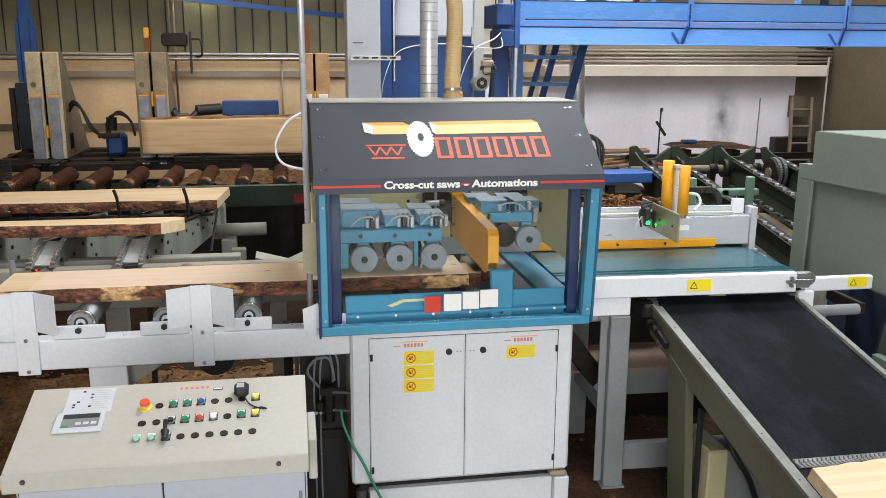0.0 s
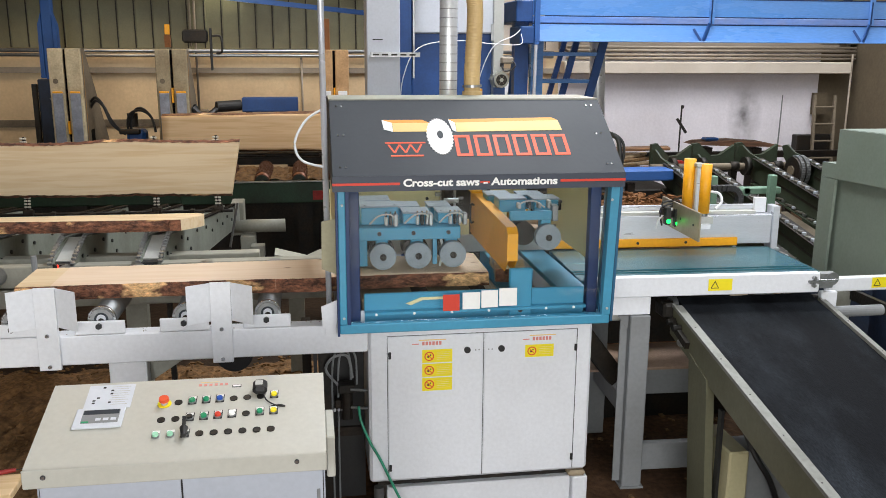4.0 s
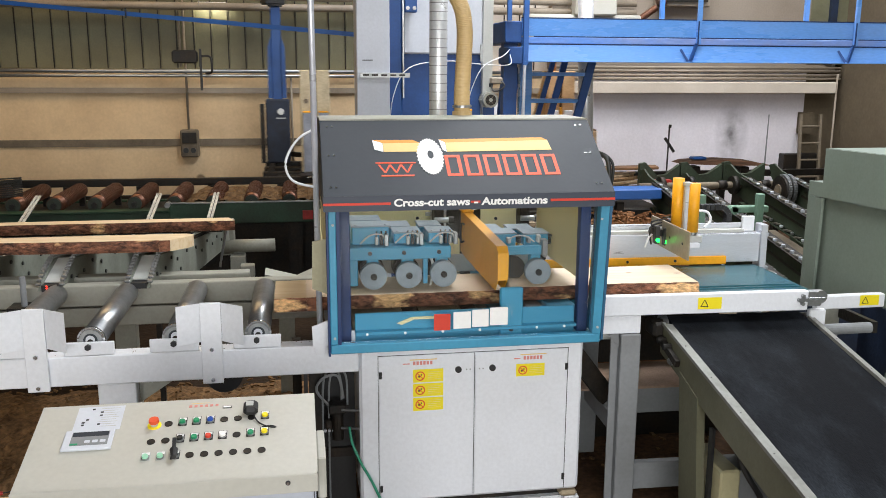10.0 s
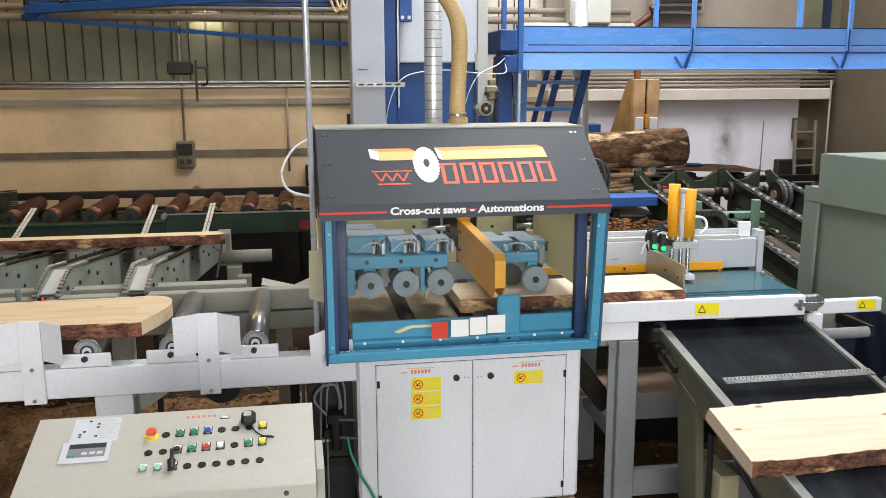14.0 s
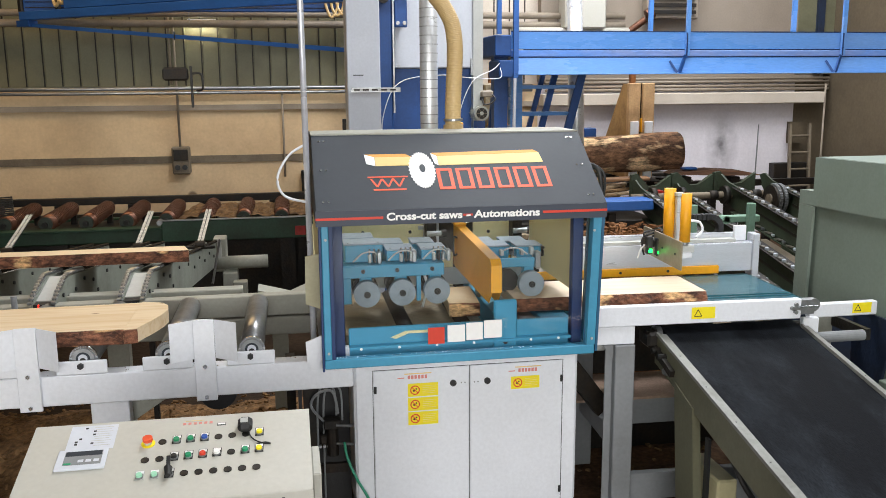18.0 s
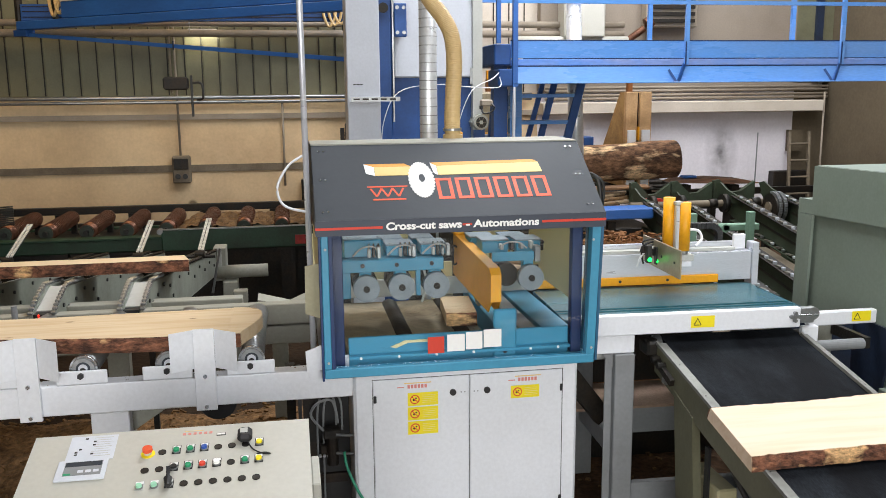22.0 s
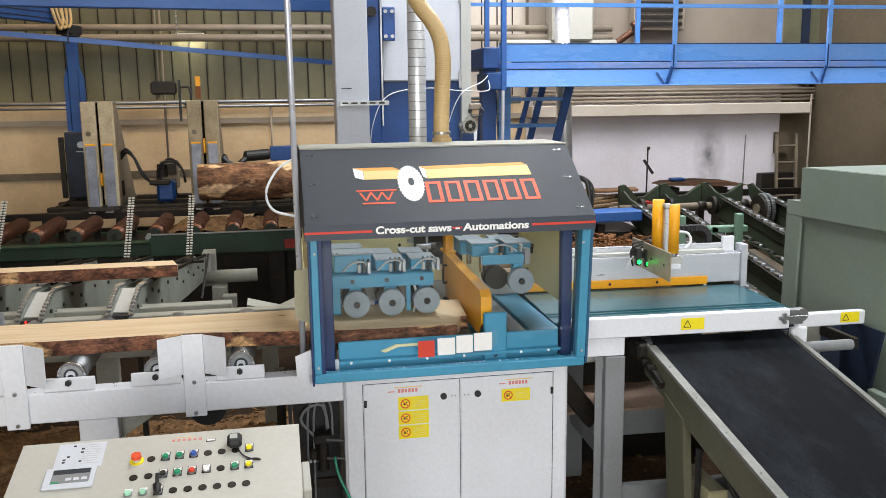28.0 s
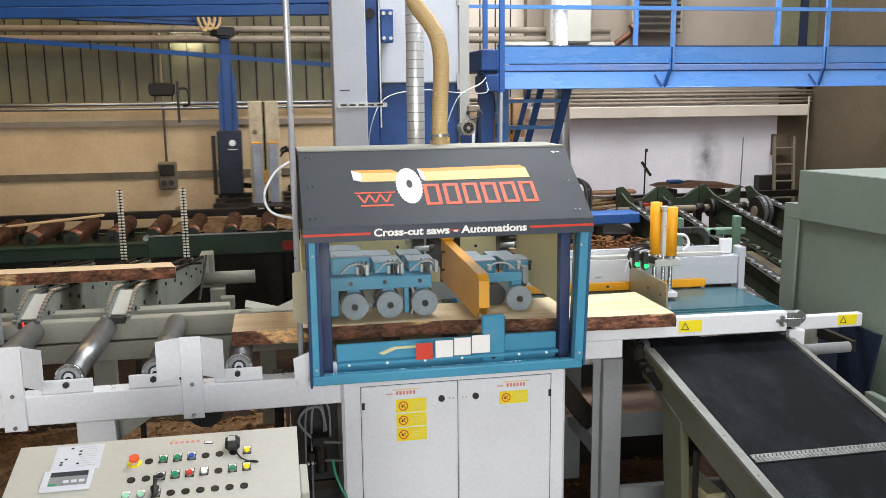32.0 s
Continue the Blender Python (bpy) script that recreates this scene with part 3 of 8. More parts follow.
    for i in range(14):
        part("link", bx(-1.722, -1.704, 6.70, 6.706, 2.60 + i * 0.03, 2.622 + i * 0.03, bevel=0.002) if i % 2 else bx(-1.716, -1.710, 6.694, 6.712, 2.60 + i * 0.03, 2.622 + i * 0.03, bevel=0.002), STEEL, chain)
    part("hook", rd((-1.713, 6.69, 2.75), (-1.713, 6.775, 2.735), 0.006, 8), STEEL, chain)
    tagged(part("corner_pipe", rd((X1 - 0.13, 6.78, 0), (X1 - 0.13, 6.78, 1.9), 0.012), PIPEPAINT, smooth=True), "pale upright pipe in the corner", "pipe")
    # socket box on the wall
    t = thing("socket_box", "brown electrical socket box on the plaster wall", "socket box", (-1.91, 6.95, 1.1))
    part("body", bx(-2.01, -1.81, 6.88, 6.99, 0.94, 1.25, bevel=0.015), DARKBROWN, t)
    part("lid", bx(-1.99, -1.83, 6.865, 6.879, 1.10, 1.22, bevel=0.005), DARKSTEEL, t)
    for i in range(2):
        part("socket", rd((-1.95 + i * 0.08, 6.885, 1.02), (-1.95 + i * 0.08, 6.855, 1.02), 0.03), BLACK, t)
    tagged(part("switch_box", bx(-0.57, -0.48, 6.88, 6.99, 0.70, 0.95, bevel=0.01), DARKSTEEL), "small dark switch box on the plaster wall", "switch box")
    # fluorescent lamp behind the pipes
    t = thing("wall_lamp", "lit fluorescent lamp high on the cladding", "lamp", (-1.6, 6.95, 2.6))
    part("housing", bx(-1.76, -1.44, 6.93, 7.049, 2.612, 2.655, bevel=0.008), WHITE, t)
    part("tube", rd((-1.75, 6.95, 2.59), (-1.45, 6.95, 2.59), 0.016), TUBE, t)
    # driving mirror on an arm
    t = thing("mirror", "black-framed observation mirror on a bent arm", "mirror", (-1.85, 6.5, 2.05))
    part("shell", bx(-2.0, -1.73, 6.46, 6.52, 1.985, 2.125, bevel=0.025), BLACK, t)
    part("glass", bx(-1.985, -1.745, 6.452, 6.458, 2.0, 2.11), DARKSTEEL, t, "dull mirror glass")
    part("arm", bx(-1.715, -1.69, 6.46, 6.5, 1.70, 2.14, bevel=0.005), BLACK, t)
    part("stay", tb([(-1.69, 6.48, 2.06), (-1.60, 6.48, 2.05), (-1.59, 6.48, 1.9), (-1.66, 6.6, 1.88), (-1.66, 6.99, 1.87)], 0.012), BLACK, t)


BOOM_PIVOT, BOOM_INNER, BOOM_OUTER, MAST_X, MAST_Y = (0.11, 3.87), 4.43, 3.46, -0.20, 6.4


def boom_inner():
    """Arm from the machine frame to the elbow, lying along -x from its pivot."""
    t = thing("boom_arm", "blue swinging supply boom with a sloping tie bar", "boom arm", (0, 0, 2.6), "boom arms")
    part("lower_chord", bx(-BOOM_INNER, 0, -0.05, 0.05, 2.61, 2.695, bevel=0.006), GIRDERBLUE, t)
    part("upper_box", bx(-3.75, 0, -0.04, 0.05, 2.70, 2.86, bevel=0.006), GIRDERBLUE, t)
    part("top_strip", bx(-3.75, 0, -0.045, 0.055, 2.861, 2.87), PANELGREY, t, "pale strip along the top edge")
    part("tie_bar", br((-4.38, 0, 2.565), (-0.04, 0, 2.19), 0.036, 0.036), GIRDERBLUE, t, "long sloping blue tie bar")
    part("end_block", bx(-4.47, -4.28, -0.055, 0.055, 2.545, 2.607), DEEPBLUE, t)
    part("clip", bx(-2.30, -2.288, -0.025, -0.019, 2.35, 2.43), DARKBLUE, t)
    part("pivot_pin", rd((0, 0, 2.15), (0, 0, 2.95), 0.05, 16), DEEPBLUE, t)
    part("hose_post", bx(-4.0, -3.96, 0.06, 0.1, 2.70, 3.05), DARKSTEEL, t)
    for k in range(4):
        x = -4.05 + 0.09 * k
        part("hose_loop", tb([(x, 0.08, 3.0), (x + 0.02, 0.06, 2.86), (x + 0.08, 0.05, 2.74 + 0.02 * k), (x + 0.15, 0.06, 2.85), (x + 0.17, 0.08, 3.0)], 0.017, 8), HOSE, t, "tan hose loop")
    return t


def boom_outer():
    """Arm from the elbow to the mast, lying along +x from the elbow."""
    t = thing("boom_arm", "dark blue outer boom arm carrying hoses to the mast", "boom arm", (0, 0, 2.6), "boom arms")
    L = BOOM_OUTER
    part("arm", bx(0.03, L - 0.05, -0.05, 0.05, 2.70, 2.87, bevel=0.006), DEEPBLUE, t)
    for z in (2.735, 2.79, 2.84):
        part("rib", bx(0.05, L - 0.07, -0.056, -0.0505, z, z + 0.008), DARKSTEEL, t)
    part("elbow_pin", rd((0, 0, 2.70), (0, 0, 2.92), 0.04, 14), DARKSTEEL, t)
    part("joint", bx(L - 0.13, L + 0.09, -0.08, 0.08, 2.60, 2.695, bevel=0.01), BLACK, t)
    for k in range(3):
        x = L - 0.34 + 0.06 * k
        part("hose_loop", tb([(x, -0.07, 2.86), (x + 0.02, -0.09, 2.74), (x + 0.07, -0.10, 2.64 + 0.015 * k), (x + 0.13, -0.09, 2.73), (x + 0.15, -0.07, 2.86)], 0.015, 8), HOSE, t, "tan hose loop")
    return t


def girders():
    """Blue steelwork overhead at the rear."""
    t = thing("hall_column", "pale grey steel column with a cable bracket", "column", (-0.2, 2.6, 0))
    part("shaft", bx(-0.302, -0.082, 2.5, 2.75, 0, H - 0.003, bevel=0.006), COLUMNWHITE, t)
    part("bracket", bx(-0.28, 0.045, 2.46, 2.497, 1.89, 1.92), STEEL, t, "slotted zinc bracket")
    for i in range(5):
        part("slot", bx(-0.265 + i * 0.06, -0.225 + i * 0.06, 2.454, 2.459, 1.900, 1.911), DARKSTEEL, t)
    part("mark", bx(-0.263, -0.197, 2.492, 2.4965, 1.998, 2.004), BLACK, t)
    t = thing("bandsaw_frame", "tall dark blue machine frame with a pale grey door", "machine frame", (0.3, 3.0, 0))
    part("column", bx(-0.07, 0.048, 2.9, 3.2, 0, 4.2, bevel=0.01), DEEPBLUE, t)
    part("edge_strip", bx(0.049, 0.06, 2.885, 2.99, 1.74, 3.6), STEEL, t, "bare steel edge strip")
    part("back_panel", bx(0.047, 0.66, 3.05, 3.2, 0, 2.05), DEEPBLUE, t)
    part("cover_door", bx(0.068, 0.652, 3.0, 3.2, 2.052, 3.8, bevel=0.01), COLUMNWHITE, t)
    part("side_post", bx(0.648, 0.72, 2.98, 3.2, 0, 3.8), PANELGREY, t)
    for i in range(3):
        part("hinge", rd((0.05, 2.99, 2.15 + i * 0.5), (0.05, 2.99, 2.27 + i * 0.5), 0.012), STEEL, t)
    part("bearing_plate", bx(0.062, 0.15, 2.86, 2.88, 2.33, 2.56, bevel=0.006), DEEPBLUE, t)
    part("plate_block", bx(0.07, 0.14, 2.882, 2.999, 2.38, 2.51), NAVY, t)
    for z in (2.36, 2.53):
        for x in (0.083, 0.13):
            part("bolt", rd((x, 2.859, z), (x, 2.848, z), 0.013, 10), STEEL, t)
    part("pivot_ring", rd((-0.01, 2.899, 2.53), (-0.01, 2.88, 2.53), 0.035, 20), DARKSTEEL, t)
    for z in (1.0, 1.6):
        part("lock", bx(0.63, 0.65, 2.985, 2.999, z + 1.0, z + 1.12), STEEL, t)
    # extraction duct, wound from sheet strip
    t = thing("spiral_duct", "shiny galvanised spiral duct rising behind the saw", "duct", (0.07, 0.9, 1.5))
    part("pipe", rd((0.005, 1.02, 0.0), (0.005, 1.02, 3.6), 0.0445, 28), DUCT, t, smooth=True)
    for i in range(46):
        z = 1.62 + i * 0.043
        part("seam", rd((0.005, 1.02, z), (0.005, 1.02, z + 0.003), 0.0455, 28), LEGGREY, t)
    t = thing("suction_hose", "sand-coloured ribbed suction hose on the saw roof", "hose", (0.12, 0.45, 1.75))
    part("tube", tb([(0.021, 0.45, 1.76), (0.019, 0.45, 1.83), (0.024, 0.45, 1.95), (0.029, 0.45, 2.06), (0.027, 0.45, 2.14), (0.014, 0.455, 2.21), (-0.018, 0.47, 2.275), (-0.058, 0.485, 2.33), (-0.088, 0.50, 2.39), (-0.10, 0.52, 2.48), (-0.10, 0.55, 2.9)],
         0.040, 18, lambda u: 0.0352 + 0.0006 * math.sin(u * 620), 58), HOSE, t, smooth=True)
    part("clamp", rd((0.020, 0.45, 1.785), (0.0198, 0.45, 1.795), 0.0425, 20), STEEL, t)
    part("socket", rd((0.021, 0.45, 1.75), (0.021, 0.45, 1.768), 0.044, 20), HOSE, t)
    # loose cables at the column
    for k, pts in enumerate([[(-0.05, 2.85, 1.5), (-0.03, 2.8, 1.75), (0.08, 2.8, 1.95), (0.35, 2.8, 2.0), (0.6, 2.8, 1.98), (0.9, 3.2, 1.98), (1.0, 3.6, 2.06)],
                             [(0.48, 2.8, 1.45), (0.5, 2.8, 1.7), (0.6, 2.8, 1.95), (0.8, 3.0, 2.04), (1.02, 3.7, 2.1)]]):
        tagged(part("cable", tb(pts, 0.0036, 6), WHITE, smooth=True), "white cable looping between steel columns", "cable", "loose cables")
    t = thing("motor", "dusty grey electric motor on the frame", "motor", (0.69, 2.9, 1.7))
    part("body", rd((0.691, 2.93, 1.727), (0.691, 3.2, 1.727), 0.056, 20), FRAMEGREY, t, smooth=True)
    for k in range(10):
        w = k * math.pi / 5
        c, d = 0.691 + 0.058 * math.cos(w), 1.727 + 0.058 * math.sin(w)
        part("fin", rd((c, 2.94, d), (c, 3.15, d), 0.004, 6), FRAMEGREY, t)
    part("fan_cover", rd((0.691, 2.89, 1.727), (0.691, 2.928, 1.727), 0.055, 24, 0.055), FRAMEGREY, t, smooth=True)
    part("fan_hole", rd((0.691, 2.886, 1.727), (0.691, 2.889, 1.727), 0.040, 20), DARKSTEEL, t)
    part("fan_hub", rd((0.691, 2.884, 1.727), (0.691, 2.8855, 1.727), 0.014, 14), FRAMEGREY, t)
    for k in range(6):
        w = k * math.pi / 3
        part("grille_bar", br((0.691 + 0.013 * math.cos(w), 2.8848, 1.727 + 0.013 * math.sin(w)), (0.691 + 0.042 * math.cos(w), 2.8848, 1.727 + 0.042 * math.sin(w)), 0.003, 0.0025), DARKBROWN, t)
    part("terminal_box", bx(0.70, 0.79, 2.94, 3.05, 1.84, 1.89, bevel=0.01), PIPEPAINT, t)
    part("gland", rd((0.70, 2.93, 1.82), (0.70, 2.93, 1.845), 0.014, 10), BLACK, t)
    part("bracket", bx(0.65, 0.735, 2.97, 2.978, 0.0, 1.672), DEEPBLUE, t)
    part("lead", tb([(0.70, 2.92, 1.825), (0.705, 2.90, 1.80), (0.72, 2.89, 1.79), (0.76, 2.88, 1.80), (0.79, 2.88, 1.83), (0.77, 2.90, 1.86)], 0.006, 6), BLACK, t)


def catwalk():
    t = thing("catwalk", "bright blue steel catwalk with railing", "catwalk", (1.2, 4.0, 0))
    part("deck", bx(1.05, 6.1, 4.02, 4.95, 2.16, 2.2), DEEPBLUE, t)
    part("edge_beam", pr([(3.945, 2.01), (4.018, 2.01), (4.018, 2.15), (3.985, 2.15)], "x", 1.192, 6.1), CATBLUE, t)
    part("edge_lip", bx(1.192, 6.1, 3.90, 3.943, 2.006, 2.016, bevel=0.002), CATBLUE, t)
    part("shadow_strip", bx(1.192, 6.1, 3.99, 4.015, 2.1505, 2.158), NAVY, t)
    part("toe_board", bx(1.19, 6.1, 3.985, 4.0, 2.222, 2.365), CATBLUE, t)
    part("toe_rim", bx(1.19, 6.1, 3.983, 4.002, 2.3655, 2.374), NAVY, t)
    part("toe_seam", bx(1.30, 5.9, 3.99, 4.0, 2.2125, 2.2215), NAVY, t)
    part("deck_edge", bx(1.192, 6.1, 3.975, 4.018, 2.1585, 2.212, bevel=0.004), RUBBEDBLUE, t, "worn deck edge with rubbed paint")
    part("end_plate", bx(1.045, 1.188, 3.966, 4.9, 2.165, 2.34, bevel=0.008), DEEPBLUE, t)
    part("end_box", bx(1.065, 1.19, 3.90, 4.3, 1.985, 2.13, bevel=0.01), DEEPBLUE, t, "dark blue junction box")
    for x in (2.77, 4.27, 5.75):
        part("post", bx(x - 0.018, x + 0.018, 3.945, 3.973, 2.165, 3.15), CATBLUE, t)
    for x in (2.77, 4.27, 5.75):
        part("gusset", br((x - 0.012, 3.955, 2.36), (x - 0.012, 3.955, 2.165), 0.010, 0.035), NAVY, t)
        part("brace", br((x - 0.02, 3.95, 2.165), (x - 0.085, 3.915, 2.02), 0.012, 0.035), DEEPBLUE, t)
        part("brace_foot", br((x - 0.16, 3.96, 2.12), (x - 0.10, 3.93, 2.02), 0.010, 0.02), DEEPBLUE, t)
    for x in (1.08, 2.83, 4.357, 5.7):
        part("post", bx(x - 0.02, x + 0.02, 4.90, 4.94, 2.2, 3.15), CATBLUE, t)
    for y, z in ((3.96, 2.69), (3.96, 3.12), (4.92, 2.785), (4.92, 3.12)):
        part("rail", bx(1.08, 6.1, y - 0.012, y + 0.0185, z - 0.016, z + 0.016), CATBLUE, t)
    for x in (1.07, 5.97):
        part("leg", bx(x, x + 0.12, 4.1, 4.22, 0, 2.16), DEEPBLUE, t)
    part("corner_pole", rd((1.19, 3.9, 1.0), (1.202, 3.9, 1.98), 0.014), ALU, t, "bare steel pole")
    part("corner_post", bx(1.190, 1.232, 3.90, 3.94, 1.982, 3.2), GIRDERBLUE, t)
    part("corner_post", bx(1.055, 1.092, 3.93, 3.966, 2.342, 3.2), GIRDERBLUE, t)
    part("corner_brace", br((1.075, 3.93, 2.80), (1.21, 3.91, 2.93), 0.02, 0.035), GIRDERBLUE, t)
    # steep stair under the catwalk's end
    s = thing("stair", "steep blue steel stair under the catwalk", "stair", (1.4, 3.6, 0))
    part("stringer", br((2.035, 4.6, 2.03), (1.53, 4.6, 0.02), 0.03, 0.075), DEEPBLUE, s)
    part("stringer", br((1.88, 4.95, 2.03), (1.37, 4.95, 0.02), 0.03, 0.06), DEEPBLUE, s)
    part("front_post", bx(1.318, 1.43, 4.5, 4.58, 0, 2.02), CATBLUE, s)
    part("rear_post", bx(1.30, 1.36, 4.95, 5.0, 0, 2.02), DEEPBLUE, s)
    for i in range(8):
        z = 1.90 - i * 0.247
        part("step", bx(1.434, 1.985 - i * 0.062, 4.591, 4.86, z - 0.016, z + 0.016), CATBLUE, s)
    for a, b in (((1.245, 4.6, 2.02), (1.02, 4.6, 0.6)), ((1.35, 4.65, 1.96), (1.10, 4.65, 0.8)), ((1.79, 5.05, 2.03), (1.40, 5.05, 0.6)), ((1.15, 4.4, 1.98), (1.05, 4.4, 0.9))):
        part("handrail", br(a, b, 0.035, 0.045), DEEPBLUE, s)
    # upright pipe behind the stair, small sign, fuse box
    tagged(part("downpipe", rd((2.18, 5.0, 0), (2.05, 5.0, 3.4), 0.075, 20), DUCT, smooth=True), "shiny upright pipe beside the stair", "pipe")
    t = thing("wall_sign", "small white sign with a red band", "sign", (1.75, 6.9, 1.4))
    part("board", bx(1.60, 1.82, 6.95, 6.99, 1.1, 1.55), WHITE, t)
    part("band", bx(1.62, 1.80, 6.943, 6.949, 1.18, 1.32), RED, t)
    t = thing("fuse_box", "cream fuse box with pipes on the wall", "fuse box", (2.7, 6.8, 2.6))
    part("case", bx(2.5, 3.0, 6.6, 6.88, 2.55, 3.3, bevel=0.02), CREAM, t)
    t = thing("air_vent", "louvred grey air vent above the catwalk", "vent", (3.9, 6.7, 2.7))
    part("frame", bx(3.55, 4.2, 6.72, 6.88, 2.68, 3.25, bevel=0.01), PIPEPAINT, t)
    for i in range(6):
        part("slat", bx(3.6, 4.15, 6.68, 6.715, 2.73 + i * 0.08, 2.77 + i * 0.08), DARKSTEEL, t)
    t = thing("pipe_valve", "old rusty valve on a cream pipe", "valve", (3.3, 6.7, 2.55))
    part("pipe", rd((1.9, 6.72, 2.52), (3.32, 6.72, 2.52), 0.05), CREAM, t, smooth=True)
    part("valve", rd((3.32, 6.72, 2.52), (3.5, 6.65, 2.66), 0.04), RUST, t)
    part("wheel", rd((3.5, 6.6, 2.7), (3.56, 6.6, 2.74), 0.07, 10), RUST, t)


def back_line():
    """The log line at the rear: ribbed rollers, rail and beams."""
    t = thing("roller_conveyor", "dark green roller conveyor with rusty ribbed rollers", "conveyor", (-2, 4.5, 0))
    part("front_beam", bx(-8, 0.9, 3.9, 3.98, 0.69, 0.798, bevel=0.01), LINEGREEN, t)
    part("raised_side", bx(-1.74, 0.9, 3.87, 3.896, 0.69, 0.862, bevel=0.006), LINEGREEN, t)
    part("side_curl", rd((-1.75, 3.84, 0.855), (-1.75, 3.93, 0.855), 0.022, 14), STEEL, t)
    part("raised_edge", bx(-1.74, 0.9, 3.862, 3.90, 0.863, 0.871), STEEL, t, "bare worn edge of the side plate")
    # added dark plate that hides the lit floor behind the beam
    part("shade_plate", bx(-8, 0.9, 4.06, 4.07, 0.005, 0.648), DARKSTEEL, t)
    part("front_lip", bx(-8, -1.745, 3.86, 3.99, 0.80, 0.812), LINEGREEN, t)
    part("back_beam", bx(-8, 0.9, 5.14, 5.2, 0.52, 0.715), LINEGREEN, t)
    part("bed_plate", bx(-8, 0.9, 4.0, 5.12, 0.65, 0.70), DARKSTEEL, t)
    rnd = random.Random(12)
    bed = bmesh.new()
    nx, ny = 90, 22
    grid = [[bed.verts.new((-1.85 + 2.7 * i / nx, 4.02 + 1.09 * j / ny, 0.72 + 0.14 * min(i / 10, 1) - 0.03 * j / ny + 0.022 * noise.noise((i * 0.3, j * 0.35, 2.0)) + rnd.uniform(-0.012, 0.012))) for j in range(ny + 1)] for i in range(nx + 1)]
    for i in range(nx):
        for j in range(ny):
            bed.faces.new((grid[i][j], grid[i + 1][j], grid[i + 1][j + 1], grid[i][j + 1]))
    part("bark_bed", bed, BARKLITTER, t, "bark and chips heaped between the rollers")
    for x in (-7, -4.4, -2.6, -0.8, 0.7):
        part("leg", bx(x, x + 0.12, 3.92, 4.04, 0, 0.688), DARKSTEEL, t)
        part("leg", bx(x, x + 0.12, 5.05, 5.17, 0, 0.498), LINEGREEN, t)
    r = thing("roller", "rusty ribbed steel roller", "roller", (0, 0, 0), "rollers of the log line")
    part("drum", rd((0, 4.03, 0.848), (0, 4.93, 0.848), 0.062, 22), RUST, r, smooth=True)
    for i in range(19):
        part("rib", rd((0, 4.16 + i * 0.04, 0.848), (0, 4.172 + i * 0.04, 0.848), 0.068, 18), RUST, r)
    part("end_cap", rd((0, 4.015, 0.848), (0, 4.032, 0.848), 0.056, 18), DARKGREEN, r)
    part("axle", rd((0, 3.985, 0.845), (0, 5.0, 0.845), 0.022, 8), DARKSTEEL, r)
    for x in (-0.012, 0.012):
        part("bearing_post", bx(x - 0.012, x + 0.012, 4.94, 4.99, 0.70, 0.86), DARKSTEEL, r)
    for i in range(19):
        if i != 10:
            copy_thing(r, pose(-5.158 + i * 0.3125, 0, 0))
    r.location = (-5.158 + 10 * 0.3125, 0, 0)
    tagged(part("sign_plate", bx(-0.675, -0.59, 3.856, 3.866, 0.715, 0.79), REDPLATE), "small red warning plate on green beam", "sign")
    # carriage rail
    t = thing("carriage_rail", "oily dark steel rail of the log carriage", "rail", (-2, 5.4, 0))
    part("rail", bx(-8.5, 6.0, 5.30, 5.36, 0.824, 0.894, bevel=0.006), DARKSTEEL, t)
    part("rail", bx(-8.5, 6.0, 6.10, 6.16, 0.56, 0.62), DARKSTEEL, t)
    for i in range(20):
        x = -8.19 + i * 0.665
        part("post", bx(x - 0.035, x + 0.035, 5.30, 5.37, 0, 0.823), DARKSTEEL, t)
        if i % 2:
            part("post", bx(x - 0.05, x + 0.05, 6.08, 6.18, 0, 0.558), DARKSTEEL, t)
    # coiled hose or leaf-spring pack at the edge of the line
    t = thing("spring_stack", "stack of bent dark steel strips on a stand", "strip stack", (-3.1, 4.0, 0.76))
    for i in range(10):
        z = 0.922 + i * 0.0165
        part("strip", tb([(-4.0, 3.98, z - 0.03), (-3.4, 3.98, z - 0.02), (-3.1, 4.0, z - 0.004), (-2.885, 4.02, z + 0.012 - 0.0008 * i)], 0.007, 6), WORNSTRIP, t)
    part("stand", bx(-3.5, -3.42, 3.9, 4.06, 0.815, 0.892), DARKSTEEL, t)


